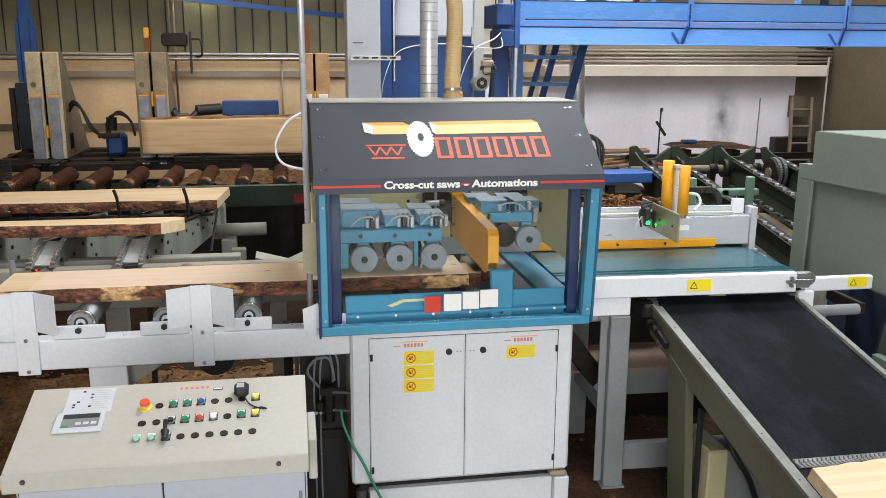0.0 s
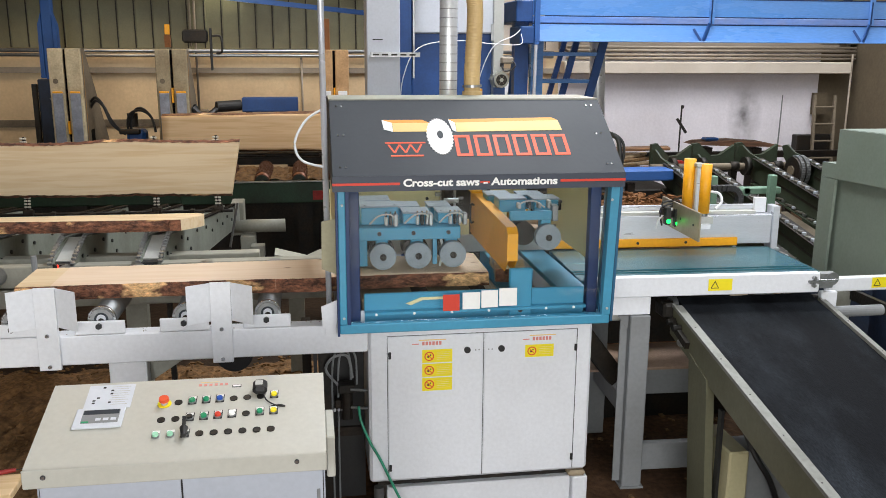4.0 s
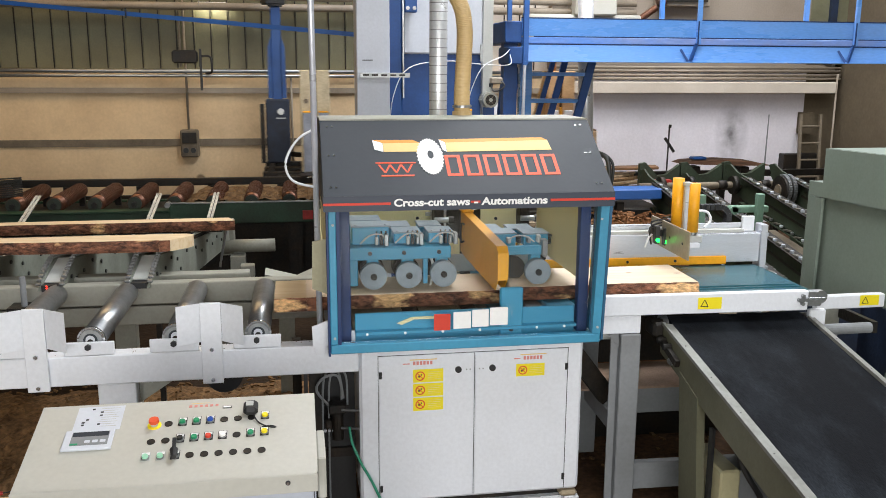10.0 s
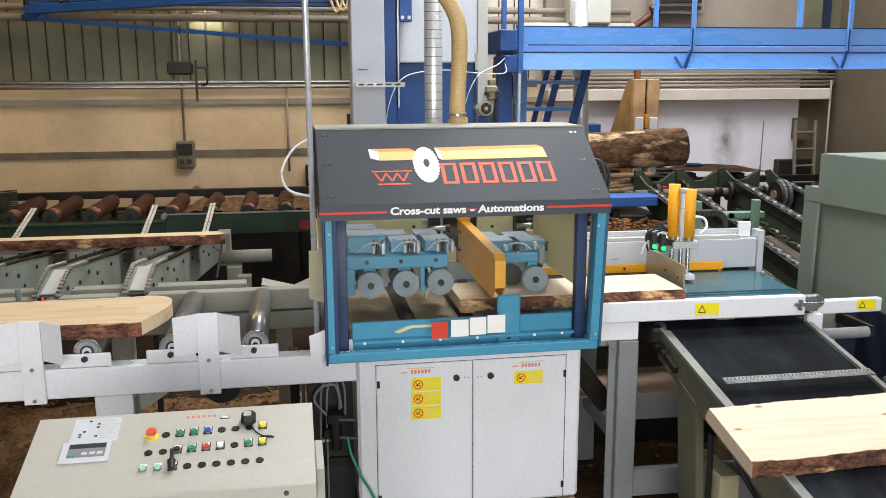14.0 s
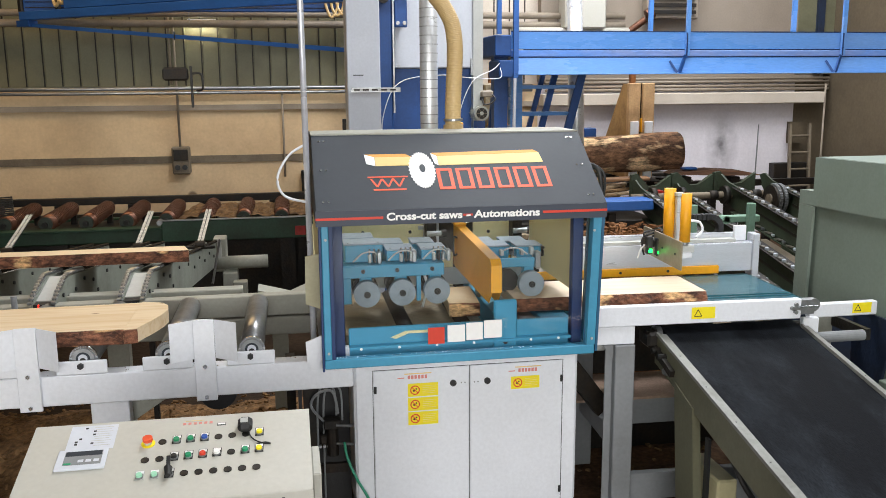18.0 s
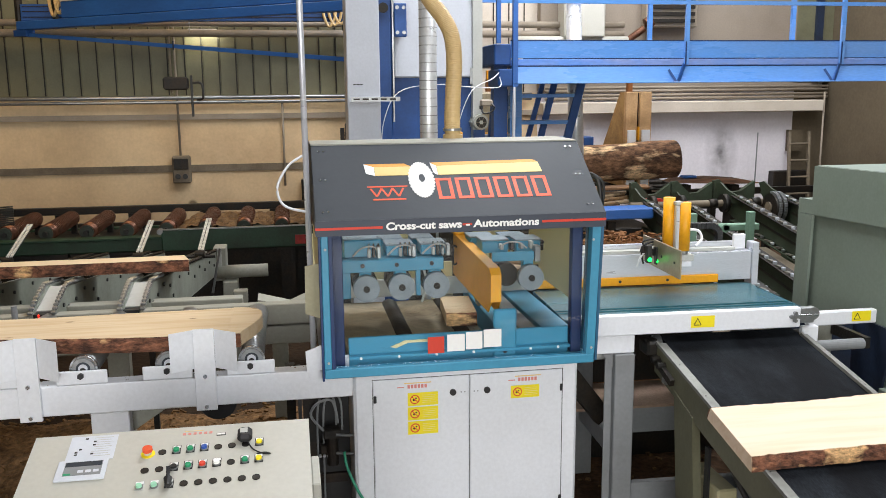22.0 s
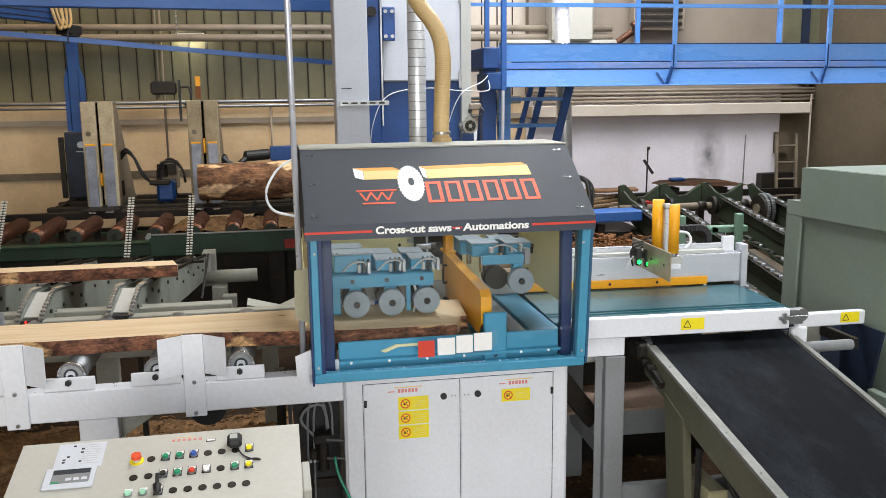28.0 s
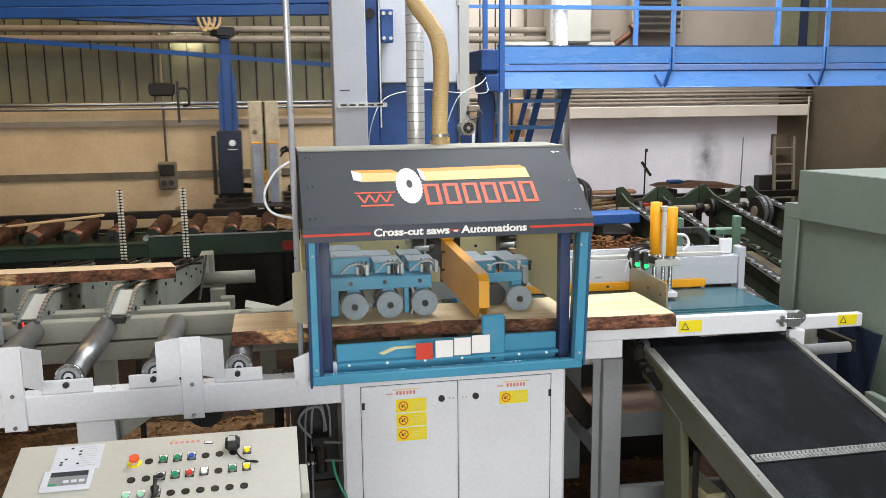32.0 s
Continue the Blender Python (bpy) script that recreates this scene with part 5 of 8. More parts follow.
def saw_cabinet():
    t = thing("saw_cabinet", "light grey steel saw cabinet with two doors", "cabinet", (0, 0.4, 0))
    part("plinth", bx(-0.404, 0.404, 0.03, 0.86, 0.0, 0.118, bevel=0.004), WHITE, t)
    part("plinth_leg", bx(0.406, 0.473, 0.0, 0.10, 0.0, 0.126, bevel=0.004), WHITE, t)
    part("plinth_core", bx(-0.44, 0.45, 0.06, 0.88, 0.1185, 0.157), DARKSTEEL, t, "dark recess over the plinth")
    part("levelling_foot", rd((-0.438, 0.05, 0.0), (-0.438, 0.05, 0.118), 0.022, 16), STEEL, t)
    part("dust", bx(0.385, 0.465, 0.0, 0.055, 0.1265, 0.152, bevel=0.01), DUSTYBED, t, "sawdust on the plinth edge")
    part("body", bx(-0.478, 0.468, 0.006, 0.9, 0.158, 0.836, bevel=0.012), WHITE, t)
    part("top_block", bx(-0.45, 0.44, 0.05, 0.85, 0.837, 0.8745), SKYBLUE, t)
    for a, b in ((-0.40, -0.002), (0.002, 0.40)):
        d = part("door", bx(a + 0.002, b - 0.002, 0.0, 0.004, 0.172, 0.806, bevel=0.0015), WHITE, t)
        lx = -0.07 if a < 0 else 0.074
        part("lock", rd((lx, 0.0, 0.737), (lx, -0.008, 0.737), 0.0135, 18), BLACK, d)
        hx = a + 0.002 if a < 0 else b - 0.012
        for z in (0.712, 0.212):
            part("hinge", bx(hx, hx + 0.012, -0.007, -0.001, z, z + 0.03, bevel=0.002), BLACK, d)
        maker_mark(d, -0.30 if a < 0 else 0.165, -0.0005, 0.765, 0.14)
    for fr in ((-0.402, -0.4, 0.17, 0.808), (0.40, 0.402, 0.17, 0.808), (-0.402, 0.402, 0.8065, 0.808), (-0.001, 0.001, 0.17, 0.806)):
        part("door_gap", bx(fr[0], fr[1], 0.0035, 0.0056, fr[2], fr[3]), BLACK, t)
    for i in range(3):
        label_plate(t, -0.258, -0.0008, 0.745 - i * 0.0615, 0.125, 0.056)
    label_plate(t, 0.176, -0.0008, 0.7465, 0.122, 0.054)
    for x in (-0.035, -0.02, 0.02, 0.035):
        part("screw", rd((x, -0.0, 0.735), (x, -0.002, 0.735), 0.003, 8), STEEL, t)


def enclosure():
    t = thing("saw_enclosure", "blue-framed saw enclosure with glass front and dark hood", "saw enclosure", (-0.05, 0.3, 0.84))
    part("left_post", bx(-0.594, -0.566, -0.15, -0.105, 0.913, 1.44, bevel=0.003), SKYBLUE, t)
    part("right_post", pr([(0.448, 0.913), (0.482, 0.913), (0.499, 1.44), (0.466, 1.44)], "y", -0.15, -0.105), SKYBLUE, t)
    part("right_return", pr([(0.484, 0.885), (0.494, 0.885), (0.512, 1.44), (0.501, 1.44)], "y", -0.148, 0.03), DEEPSKY, t)
    part("left_return", bx(-0.565, -0.552, -0.145, -0.09, 0.885, 1.44), NAVY, t)
    part("inner_post", bx(-0.550, -0.510, -0.06, -0.02, 0.895, 1.44, bevel=0.003), NAVY, t)
    part("inner_post", bx(0.412, 0.456, -0.06, -0.02, 0.895, 1.44, bevel=0.003), NAVY, t)
    part("bottom_rail", bx(-0.594, 0.481, -0.15, -0.105, 0.876, 0.912, bevel=0.003), SKYBLUE, t)
    part("edge_strip", bx(-0.603, -0.5945, -0.152, -0.10, 0.868, 1.44, bevel=0.001), NAVY, t)
    part("bottom_shelf", bx(-0.594, 0.481, -0.103, 0.30, 0.876, 0.886), SKYBLUE, t)
    part("lower_panel", bx(-0.495, 0.403, -0.05, -0.035, 0.888, 1.005, bevel=0.003), SKYBLUE, t)
    part("panel_ledge", bx(-0.495, 0.403, -0.085, -0.051, 0.925, 0.938, bevel=0.002), SKYBLUE, t)
    part("saw_bracket", bx(0.085, 0.18, -0.075, -0.052, 0.888, 1.095, bevel=0.006), SKYBLUE, t)
    part("chute_lip", pr([(-0.33, 0.962), (-0.27, 0.985), (-0.14, 0.985), (-0.14, 0.975), (-0.26, 0.975), (-0.31, 0.955)], "y", -0.056, -0.051), BEIGE, t)
    pane = part("window_pane", bx(-0.551, 0.447, -0.128, -0.122, 0.913, 1.438), GLASS, t, "clear plastic window pane")
    pane.visible_shadow = False
    for x in (-0.45, -0.30, -0.15, 0.0, 0.235, 0.35):
        part("screw", rd((x, -0.086, 0.931), (x, -0.090, 0.931), 0.0055, 10), PRINT_WHITE, t)
    for x in (-0.578, 0.468):
        for z in (0.94, 1.38):
            part("screw", rd((x, -0.15, z), (x, -0.155, z), 0.005, 10), PANELGREY, t)
    part("saw_bolt", rd((0.13, -0.076, 0.925), (0.13, -0.082, 0.925), 0.01, 10), BLACK, t)
    # hood
    sl = math.hypot(0.37, 0.255)
    tilt = math.degrees(math.atan2(0.255, 0.37))
    m = pose(-0.61, -0.2, 1.495, tilt, 0, 0)
    hood = part("hood_front", bx(0, 1.107, 0, sl, -0.004, 0.0, turn=m), HOOD, t)
    part("hood_lip", bx(-0.613, 0.498, -0.203, -0.199, 1.438, 1.4945), LIP, t)
    part("lip_stripe", bx(-0.613, -0.366, -0.2055, -0.2035, 1.461, 1.470), RED, t)
    part("lip_stripe", bx(0.242, 0.498, -0.2055, -0.2035, 1.463, 1.472), RED, t)
    part("lip_stripe", bx(-0.066, -0.03, -0.2055, -0.2035, 1.463, 1.470), RED, t)
    part("hood_roof", bx(-0.61, 0.497, 0.165, 0.45, 1.745, 1.752), FRAMEGREY, t)
    for x in (-0.612, 0.494):
        part("hood_side", pr([(-0.197, 1.44), (-0.197, 1.485), (0.166, 1.738), (0.56, 1.743), (0.56, 1.44)], "x", x, x + 0.004), HOOD if x < 0 else BEIGE, t)
    part("right_wall", pr([(0.0, 1.075), (0.0, 1.60), (0.16, 1.71), (0.56, 1.743), (0.80, 1.60), (0.80, 1.075)], "x", 0.4705, 0.474), BEIGE, t)
    part("wall_block", bx(0.43, 0.468, 0.60, 0.66, 1.05, 1.10, bevel=0.004), DARKSTEEL, t)
    part("wall_knob", rd((0.45, 0.60, 1.085), (0.45, 0.56, 1.085), 0.012), STEEL, t)
    part("wall_pin", rd((0.40, 0.62, 1.12), (0.469, 0.62, 1.12), 0.008), DARKSTEEL, t)
    part("left_wall", pr([(0.0, 1.20), (0.0, 1.60), (0.16, 1.71), (0.56, 1.743), (0.72, 1.66), (0.72, 1.20)], "x", -0.60, -0.596), BEIGE, t)
    for u in (0.028, 1.047):
        for v in (0.047, 0.228, 0.404):
            for k in (0, 0.02):
                scr = bmesh.new()
                rod(scr, m @ Vector((u + k, v, 0.0)), m @ Vector((u + k, v, 0.003)), 0.0045, 10)
                part("screw", scr, CHROME, hood)

    def flat(name, pts, mat, h=0.0015):
        b = bmesh.new()
        lo, hi = [[b.verts.new(m @ Vector((u, v, z))) for u, v in pts] for z in (0.0003, h)]
        b.faces.new(hi)
        for i in range(len(pts)):
            j = (i + 1) % len(pts)
            b.faces.new((lo[i], lo[j], hi[j], hi[i]))
        return part(name, b, mat, hood)

    # printed picture: two timbers, a toothed disc, a trestle of lines
    flat("print_timber_top", [(0.203, 0.318), (0.36, 0.318), (0.385, 0.300), (0.24, 0.300)], PRINT_GOLD)
    flat("print_timber_front", [(0.24, 0.2995), (0.386, 0.2995), (0.376, 0.247), (0.24, 0.247)], PRINT_SAND)
    flat("print_timber_end", [(0.2, 0.318), (0.239, 0.300), (0.239, 0.247), (0.205, 0.262)], PRINT_WHITE)
    flat("print_timber_top", [(0.465, 0.320), (0.885, 0.328), (0.905, 0.312), (0.487, 0.300)], PRINT_GOLD)
    flat("print_timber_front", [(0.488, 0.2995), (0.906, 0.311), (0.912, 0.250), (0.488, 0.244)], PRINT_SAND)
    flat("print_timber_end", [(0.463, 0.320), (0.487, 0.2995), (0.487, 0.244), (0.472, 0.256)], PRINT_WHITE)
    teeth = []
    for i in range(64):
        a = i * math.pi / 32
        r = 0.0 if i % 2 else 0.006
        teeth.append((0.418 + (0.047 + r) * math.cos(a), 0.218 + (0.102 + r) * math.sin(a)))
    flat("print_disc", teeth, PRINT_WHITE, 0.0025)
    flat("print_hole", [(0.420 + 0.012 * math.cos(i * 0.5236), 0.226 + 0.024 * math.sin(i * 0.5236)) for i in range(12)], HOOD, 0.0035)
    for i in range(3):
        u = 0.215 + i * 0.042
        for a, b in (((u, 0.172), (u + 0.021, 0.125)), ((u + 0.021, 0.125), (u + 0.042, 0.172))):
            flat("print_line", [(a[0] - 0.004, a[1]), (a[0] + 0.004, a[1]), (b[0] + 0.004, b[1]), (b[0] - 0.004, b[1])], ORANGE, 0.001)
    flat("print_line", [(0.203, 0.185), (0.358, 0.185), (0.358, 0.178), (0.203, 0.178)], ORANGE)
    flat("print_line", [(0.22, 0.112), (0.345, 0.112), (0.345, 0.104), (0.22, 0.104)], ORANGE)
    # the maker's name as six plain frames
    for i in range(6):
        u, w, t0 = 0.472 + i * 0.0765, 0.062, 0.014
        for a, b, c, d in ((u, u + w, 0.224, 0.210), (u, u + w, 0.116, 0.102), (u, u + t0, 0.2095, 0.1165), (u + w - t0, u + w, 0.2095, 0.1165)):
            flat("print_frame", [(a, c), (b, c), (b, d), (a, d)], ORANGE)
    # lettering on the lip
    for text, x, w in (("Cross-cut saws", -0.355, 0.284), ("-", -0.055, 0.016), ("Automations", -0.024, 0.256)):
        cu = bpy.data.curves.new("lettering", "FONT")
        cu.body, cu.size, cu.extrude, cu.offset, cu.shear = text, 0.0385, 0.0008, 0.0013, 0.03
        ob = new("lettering", cu)
        bpy.context.view_layer.update()
        k = w / max(ob.dimensions.x, 0.01)
        ob.parent = t
        cu.materials.append(PRINT_WHITE)
        ob.matrix_basis = pose(x - ORG[t.name].x, -0.2065 - ORG[t.name].y, 1.4555 - ORG[t.name].z, 90, 0, 0) @ Matrix.Diagonal((k, 1, 1, 1))
    # product name as one red and three white blocks
    for k, (a, b) in enumerate(((-0.192, -0.127), (-0.115, -0.045), (-0.040, 0.026), (0.031, 0.103))):
        part("name_block", bx(a, b, -0.1305, -0.1285, 0.948 + 0.004 * k, 1.014 + 0.006 * k), RED if k == 0 else PRINT_WHITE, t)
    # cable loop and lamp cable on the hood
    tagged(part("air_line", tb([(-0.63, 0.1, 1.72), (-0.70, 0.05, 1.68), (-0.745, 0.0, 1.60), (-0.72, 0.0, 1.53), (-0.63, 0.02, 1.50)], 0.005, 8), WHITE, smooth=True), "pale air line looped at the hood", "air line")
    tagged(part("cable", tb([(0.50, 0.1, 1.60), (0.55, 0.06, 1.60), (0.565, 0.05, 1.52), (0.555, 0.05, 1.44), (0.515, 0.1, 1.40)], 0.010, 8), BLACK, smooth=True), "black cable loop at the hood side", "cable", "loose cables")
    tagged(part("cable", tb([(0.50, 0.12, 1.61), (0.535, 0.07, 1.615), (0.578, 0.05, 1.57), (0.572, 0.06, 1.46), (0.53, 0.1, 1.385)], 0.006, 8), BLACK, smooth=True), "thin black cable looped at the hood side", "cable", "loose cables")
    tagged(part("support_pole", rd((-0.630, 0.022, 0.8825), (-0.642, 0.022, 3.6), 0.0118, 16), ALU, smooth=True), "tall bright steel pole beside the saw hood", "pole")
    tagged(part("inlet_flap", pr([(-0.653, 1.290), (-0.60, 1.300), (-0.592, 1.075), (-0.657, 1.10)], "y", 0.0, 0.004), FLAPGREY), "beige guard flap at the saw inlet", "flap")


def pressers():
    """Pressing wheels and their cylinders inside the enclosure."""
    t = thing("pressing_unit", "blue pressing beam with grey wheels inside the saw", "pressing unit", (-0.25, 0.25, 1.2), "pressing units")
    left = t
    part("beam", bx(-0.50, -0.062, 0.235, 0.25, 1.145, 1.198, bevel=0.003), SKYBLUE, t)
    part("beam_top", bx(-0.50, -0.062, 0.252, 0.33, 1.188, 1.198), SKYBLUE, t)
    for x in (-0.41, -0.265, -0.115):
        part("bolt", rd((x, 0.234, 1.175), (x, 0.226, 1.175), 0.009, 10), BLACK, t)
    for k, x in enumerate((-0.397, -0.247, -0.098)):
        w = part("wheel", rd((x, 0.205, 1.080 + 0.001 * k), (x, 0.245, 1.080 + 0.001 * k), 0.056, 28), WHEELGREY, t, smooth=True)
        part("hub", rd((x, 0.196, 1.080 + 0.001 * k), (x, 0.204, 1.080 + 0.001 * k), 0.014, 14), DARKSTEEL, w)
        w2 = part("wheel", rd((x + 0.0, 0.30, 1.085), (x + 0.0, 0.42, 1.085), 0.056, 24), DARKSTEEL, t, smooth=True)
        part("wheel_arm", bx(x - 0.025, x + 0.025, 0.252, 0.30, 1.06, 1.17, bevel=0.003), SKYBLUE, t)
        x0, x1, top = ((-0.481, -0.322, 1.283), (-0.30, -0.187, 1.253), (-0.15, -0.045, 1.252))[k]
        blk = part("cylinder_block", bx(x0, x1, 0.30, 0.42, 1.20, top - 0.008, bevel=0.004), SKYBLUE, t)
        part("block_cap", bx(x0 - 0.004, x1 + 0.004, 0.296, 0.424, top - 0.0075, top, bevel=0.002), CAPSTEEL, blk)
        for q in (x0 + 0.015, x1 - 0.015):
            part("cap_screw", rd((q, 0.31, top), (q, 0.31, top + 0.004), 0.005, 8), STEEL, blk)
        part("piston_rod", rd(((x0 + x1) / 2, 0.36, 1.10), ((x0 + x1) / 2, 0.36, 1.20), 0.012), CHROME, blk)
        rear = part("rear_block", bx(x0 - 0.012, x1 - 0.02, 0.50, 0.63, 1.16, top - 0.018, bevel=0.004), SKYBLUE, t)
        part("block_cap", bx(x0 - 0.016, x1 - 0.016, 0.496, 0.634, top - 0.0175, top - 0.010, bevel=0.002), CAPSTEEL, rear)
        for j in range(3):
            q = x1 - 0.062 + j * 0.02
            part("valve", bx(q, q + 0.013, 0.262, 0.292, 1.203, 1.238 + 0.012 * (j % 2), bevel=0.003), (PANELGREY, BLACK, STEEL)[j], t)
            part("fitting", rd((q + 0.006, 0.277, 1.236), (q + 0.006, 0.277, 1.262), 0.004, 8), CHROME, t)
        part("regulator", bx(x + 0.052, x + 0.07, 0.26, 0.30, 1.199, 1.25, bevel=0.003), STEEL, t)
        part("air_hose", tb([(x - 0.05, 0.28, 1.208), (x - 0.01, 0.265, 1.246), (x + 0.04, 0.265, 1.248), (x + 0.06, 0.27, 1.213)], 0.0038, 6), PANELGREY, t)
    part("side_plate", bx(-0.50, -0.46, 0.25, 0.33, 1.03, 1.144, bevel=0.003), SKYBLUE, t)
    part("stop_post", bx(-0.178, -0.16, 0.26, 0.29, 1.03, 1.144), SKYBLUE, t)
    part("hose_loop", tb([(-0.15, 0.26, 1.16), (-0.135, 0.255, 1.10), (-0.145, 0.255, 1.04), (-0.155, 0.26, 1.0)], 0.006, 6), PANELGREY, t)
    t = thing("pressing_unit", "blue pressing beam with one grey wheel at the outlet", "pressing unit", (0.3, 0.25, 1.2), "pressing units")
    right = t
    part("beam", bx(0.152, 0.339, 0.235, 0.25, 1.16, 1.20, bevel=0.003), SKYBLUE, t)
    w = part("wheel", rd((0.319, 0.205, 1.088), (0.319, 0.245, 1.088), 0.056, 28), WHEELGREY, t, smooth=True)
    part("hub", rd((0.319, 0.196, 1.088), (0.319, 0.204, 1.088), 0.014, 14), DARKSTEEL, w)
    part("wheel", rd((0.24, 0.33, 1.08), (0.24, 0.42, 1.08), 0.052, 24), DARKSTEEL, t, smooth=True)
    for x0, x1, y, top in ((0.127, 0.245, 0.33, 1.242), (0.282, 0.395, 0.33, 1.238), (0.115, 0.225, 0.53, 1.225), (0.268, 0.38, 0.53, 1.222)):
        blk = part("cylinder_block", bx(x0, x1, y, y + 0.12, 1.155 if y > 0.5 else 1.18, top - 0.008, bevel=0.004), SKYBLUE, t)
        part("block_cap", bx(x0 - 0.004, x1 + 0.004, y - 0.004, y + 0.124, top - 0.0075, top, bevel=0.002), CAPSTEEL, blk)
        part("piston_rod", rd(((x0 + x1) / 2, y + 0.06, 1.10), ((x0 + x1) / 2, y + 0.06, 1.18), 0.012), CHROME, blk)
    for j in range(4):
        q = 0.20 + 0.045 * j
        part("valve", bx(q, q + 0.016, 0.29, 0.325, 1.20, 1.225 + 0.01 * (j % 2), bevel=0.003), (PANELGREY, BLACK, STEEL, PANELGREY)[j], t)
    part("air_hose", tb([(0.20, 0.30, 1.215), (0.235, 0.28, 1.236), (0.28, 0.285, 1.232), (0.32, 0.29, 1.205)], 0.0038, 6), PANELGREY, t)
    part("wheel_arm", bx(0.295, 0.34, 0.252, 0.30, 1.08, 1.18, bevel=0.003), SKYBLUE, t)
    part("regulator", bx(0.345, 0.372, 0.25, 0.30, 1.15, 1.22, bevel=0.003), STEEL, t)
    part("fitting", bx(0.37, 0.43, 0.4, 0.46, 1.17, 1.20, bevel=0.003), DARKSTEEL, t)
    part("fitting", rd((0.36, 0.35, 1.22), (0.44, 0.45, 1.20), 0.008), DARKSTEEL, t)
    # dark gear above
    t = thing("control_gear", "dark valve gear hung under the hood", "gear", (0.0, 0.8, 1.45))
    for x in (-0.02, 0.42):
        part("column", bx(x - 0.02, x + 0.03, 0.86, 0.93, 1.12, 1.698), DARKSTEEL, t)
        part("cylinder", rd((x - 0.02, 0.84, 1.215), (x + 0.05, 0.84, 1.215), 0.014), STEEL, t)
        part("knob", rd((x + 0.05, 0.84, 1.215), (x + 0.075, 0.84, 1.215), 0.019), DARKSTEEL, t)
    part("inner_plate", bx(-0.60, -0.044, 0.95, 0.958, 0.98, 1.265, bevel=0.002), BEIGE, t)
    part("inner_plate", bx(0.215, 0.404, 0.95, 0.958, 0.98, 1.265, bevel=0.002), BEIGE, t)
    # added dark sheet that keeps the gap between the plates dark
    part("gap_backing", bx(-0.10, 0.25, 1.09, 1.11, 0.0, 1.5), DARKSTEEL, t)
    part("plate_cap", bx(-0.07, 0.0, 0.93, 0.949, 1.222, 1.24), PANELGREY, t)
    for x, z in ((-0.111, 1.209), (0.295, 1.198), (-0.35, 1.215)):
        part("plate_hole", rd((x, 0.949, z), (x, 0.944, z), 0.008), BLACK, t)
    part("rear_plate", bx(-0.03, 0.075, 0.77, 0.79, 0.9, 1.13), BEIGE, t)
    # saw table inside, with outlet channel
    t = thing("saw_table", "worn steel table strips inside the saw", "saw table", (0.2, 0.4, 0.9))
    part("bed", bx(-0.50, 0.018, 0.03, 0.73, 0.90, 0.955, bevel=0.003), DUSTYBED, t, "dusty tan steel bed")
    part("slat", bx(0.02, 0.075, 0.02, 0.85, 0.88, 0.965, bevel=0.003), FRAMEGREY, t)
    part("slat", bx(0.145, 0.22, 0.02, 0.85, 0.88, 0.972, bevel=0.003), SKYBLUE, t)
    part("slat", bx(0.235, 0.31, 0.02, 0.85, 0.88, 0.968, bevel=0.003), STEEL, t)
    part("slat", bx(0.325, 0.45, 0.02, 0.85, 0.88, 0.972, bevel=0.003), SKYBLUE, t)
    part("rear_fence", bx(-0.6, 0.46, 0.74, 0.76, 0.975, 1.06, bevel=0.003), PANELGREY, t)
    return left, right


def blade_guard():
    g = thing("blade_guard", "yellow steel guard box over the saw blade", "blade guard", (0.1, 0.3, 1.1))
    part("side_plate", pr([(-0.025, 1.04), (-0.025, 1.15), (0.0, 1.172), (0.76, 1.192), (0.80, 1.24), (0.80, 0.99), (0.70, 0.985), (0.03, 0.985)], "x", 0.085, 0.089), YELLOW, g)
    part("far_plate", pr([(-0.025, 1.04), (-0.025, 1.15), (0.0, 1.172), (0.76, 1.192), (0.80, 1.24), (0.80, 0.99), (0.70, 0.985), (0.03, 0.985)], "x", 0.121, 0.125), YELLOW, g)
    part("top_cover", pr([(0.0, 1.1725), (0.76, 1.1925), (0.76, 1.196), (0.0, 1.176)], "x", 0.083, 0.127), YELLOW, g)
    part("nose", pr([(-0.029, 1.04), (-0.029, 1.152), (-0.002, 1.1762), (-0.002, 1.172), (-0.0255, 1.15), (-0.0255, 1.04)], "x", 0.083, 0.127), YELLOW, g)
    part("blade", rd((0.103, 0.32, 1.05), (0.107, 0.32, 1.05), 0.11, 48), CHROME, g, "bright saw blade")
    part("lift_column", bx(0.085, 0.125, 0.74, 0.80, 1.21, 1.69, bevel=0.004), YELLOW, g)
    part("column_foot", bx(0.075, 0.135, 0.72, 0.82, 1.193, 1.209, bevel=0.004), YELLOW, g)
    part("handle", tb([(0.085, 0.70, 1.06), (0.068, 0.70, 1.06), (0.068, 0.70, 1.14), (0.085, 0.70, 1.14)], 0.005, 6), DARKSTEEL, g)
    part("cylinder", rd((0.135, 0.72, 1.21), (0.135, 0.72, 1.5), 0.014), CHROME, g)
    return g


# ---- control desk ----
def desk_point(x, v, h=0.0):
    """A place on the sloping desk top: v runs from its rear (0) to its front edge (1)."""
    return Vector((x, -0.74 - 0.36 * v - 0.268 * h, 0.95 - 0.10 * v + 0.963 * h))


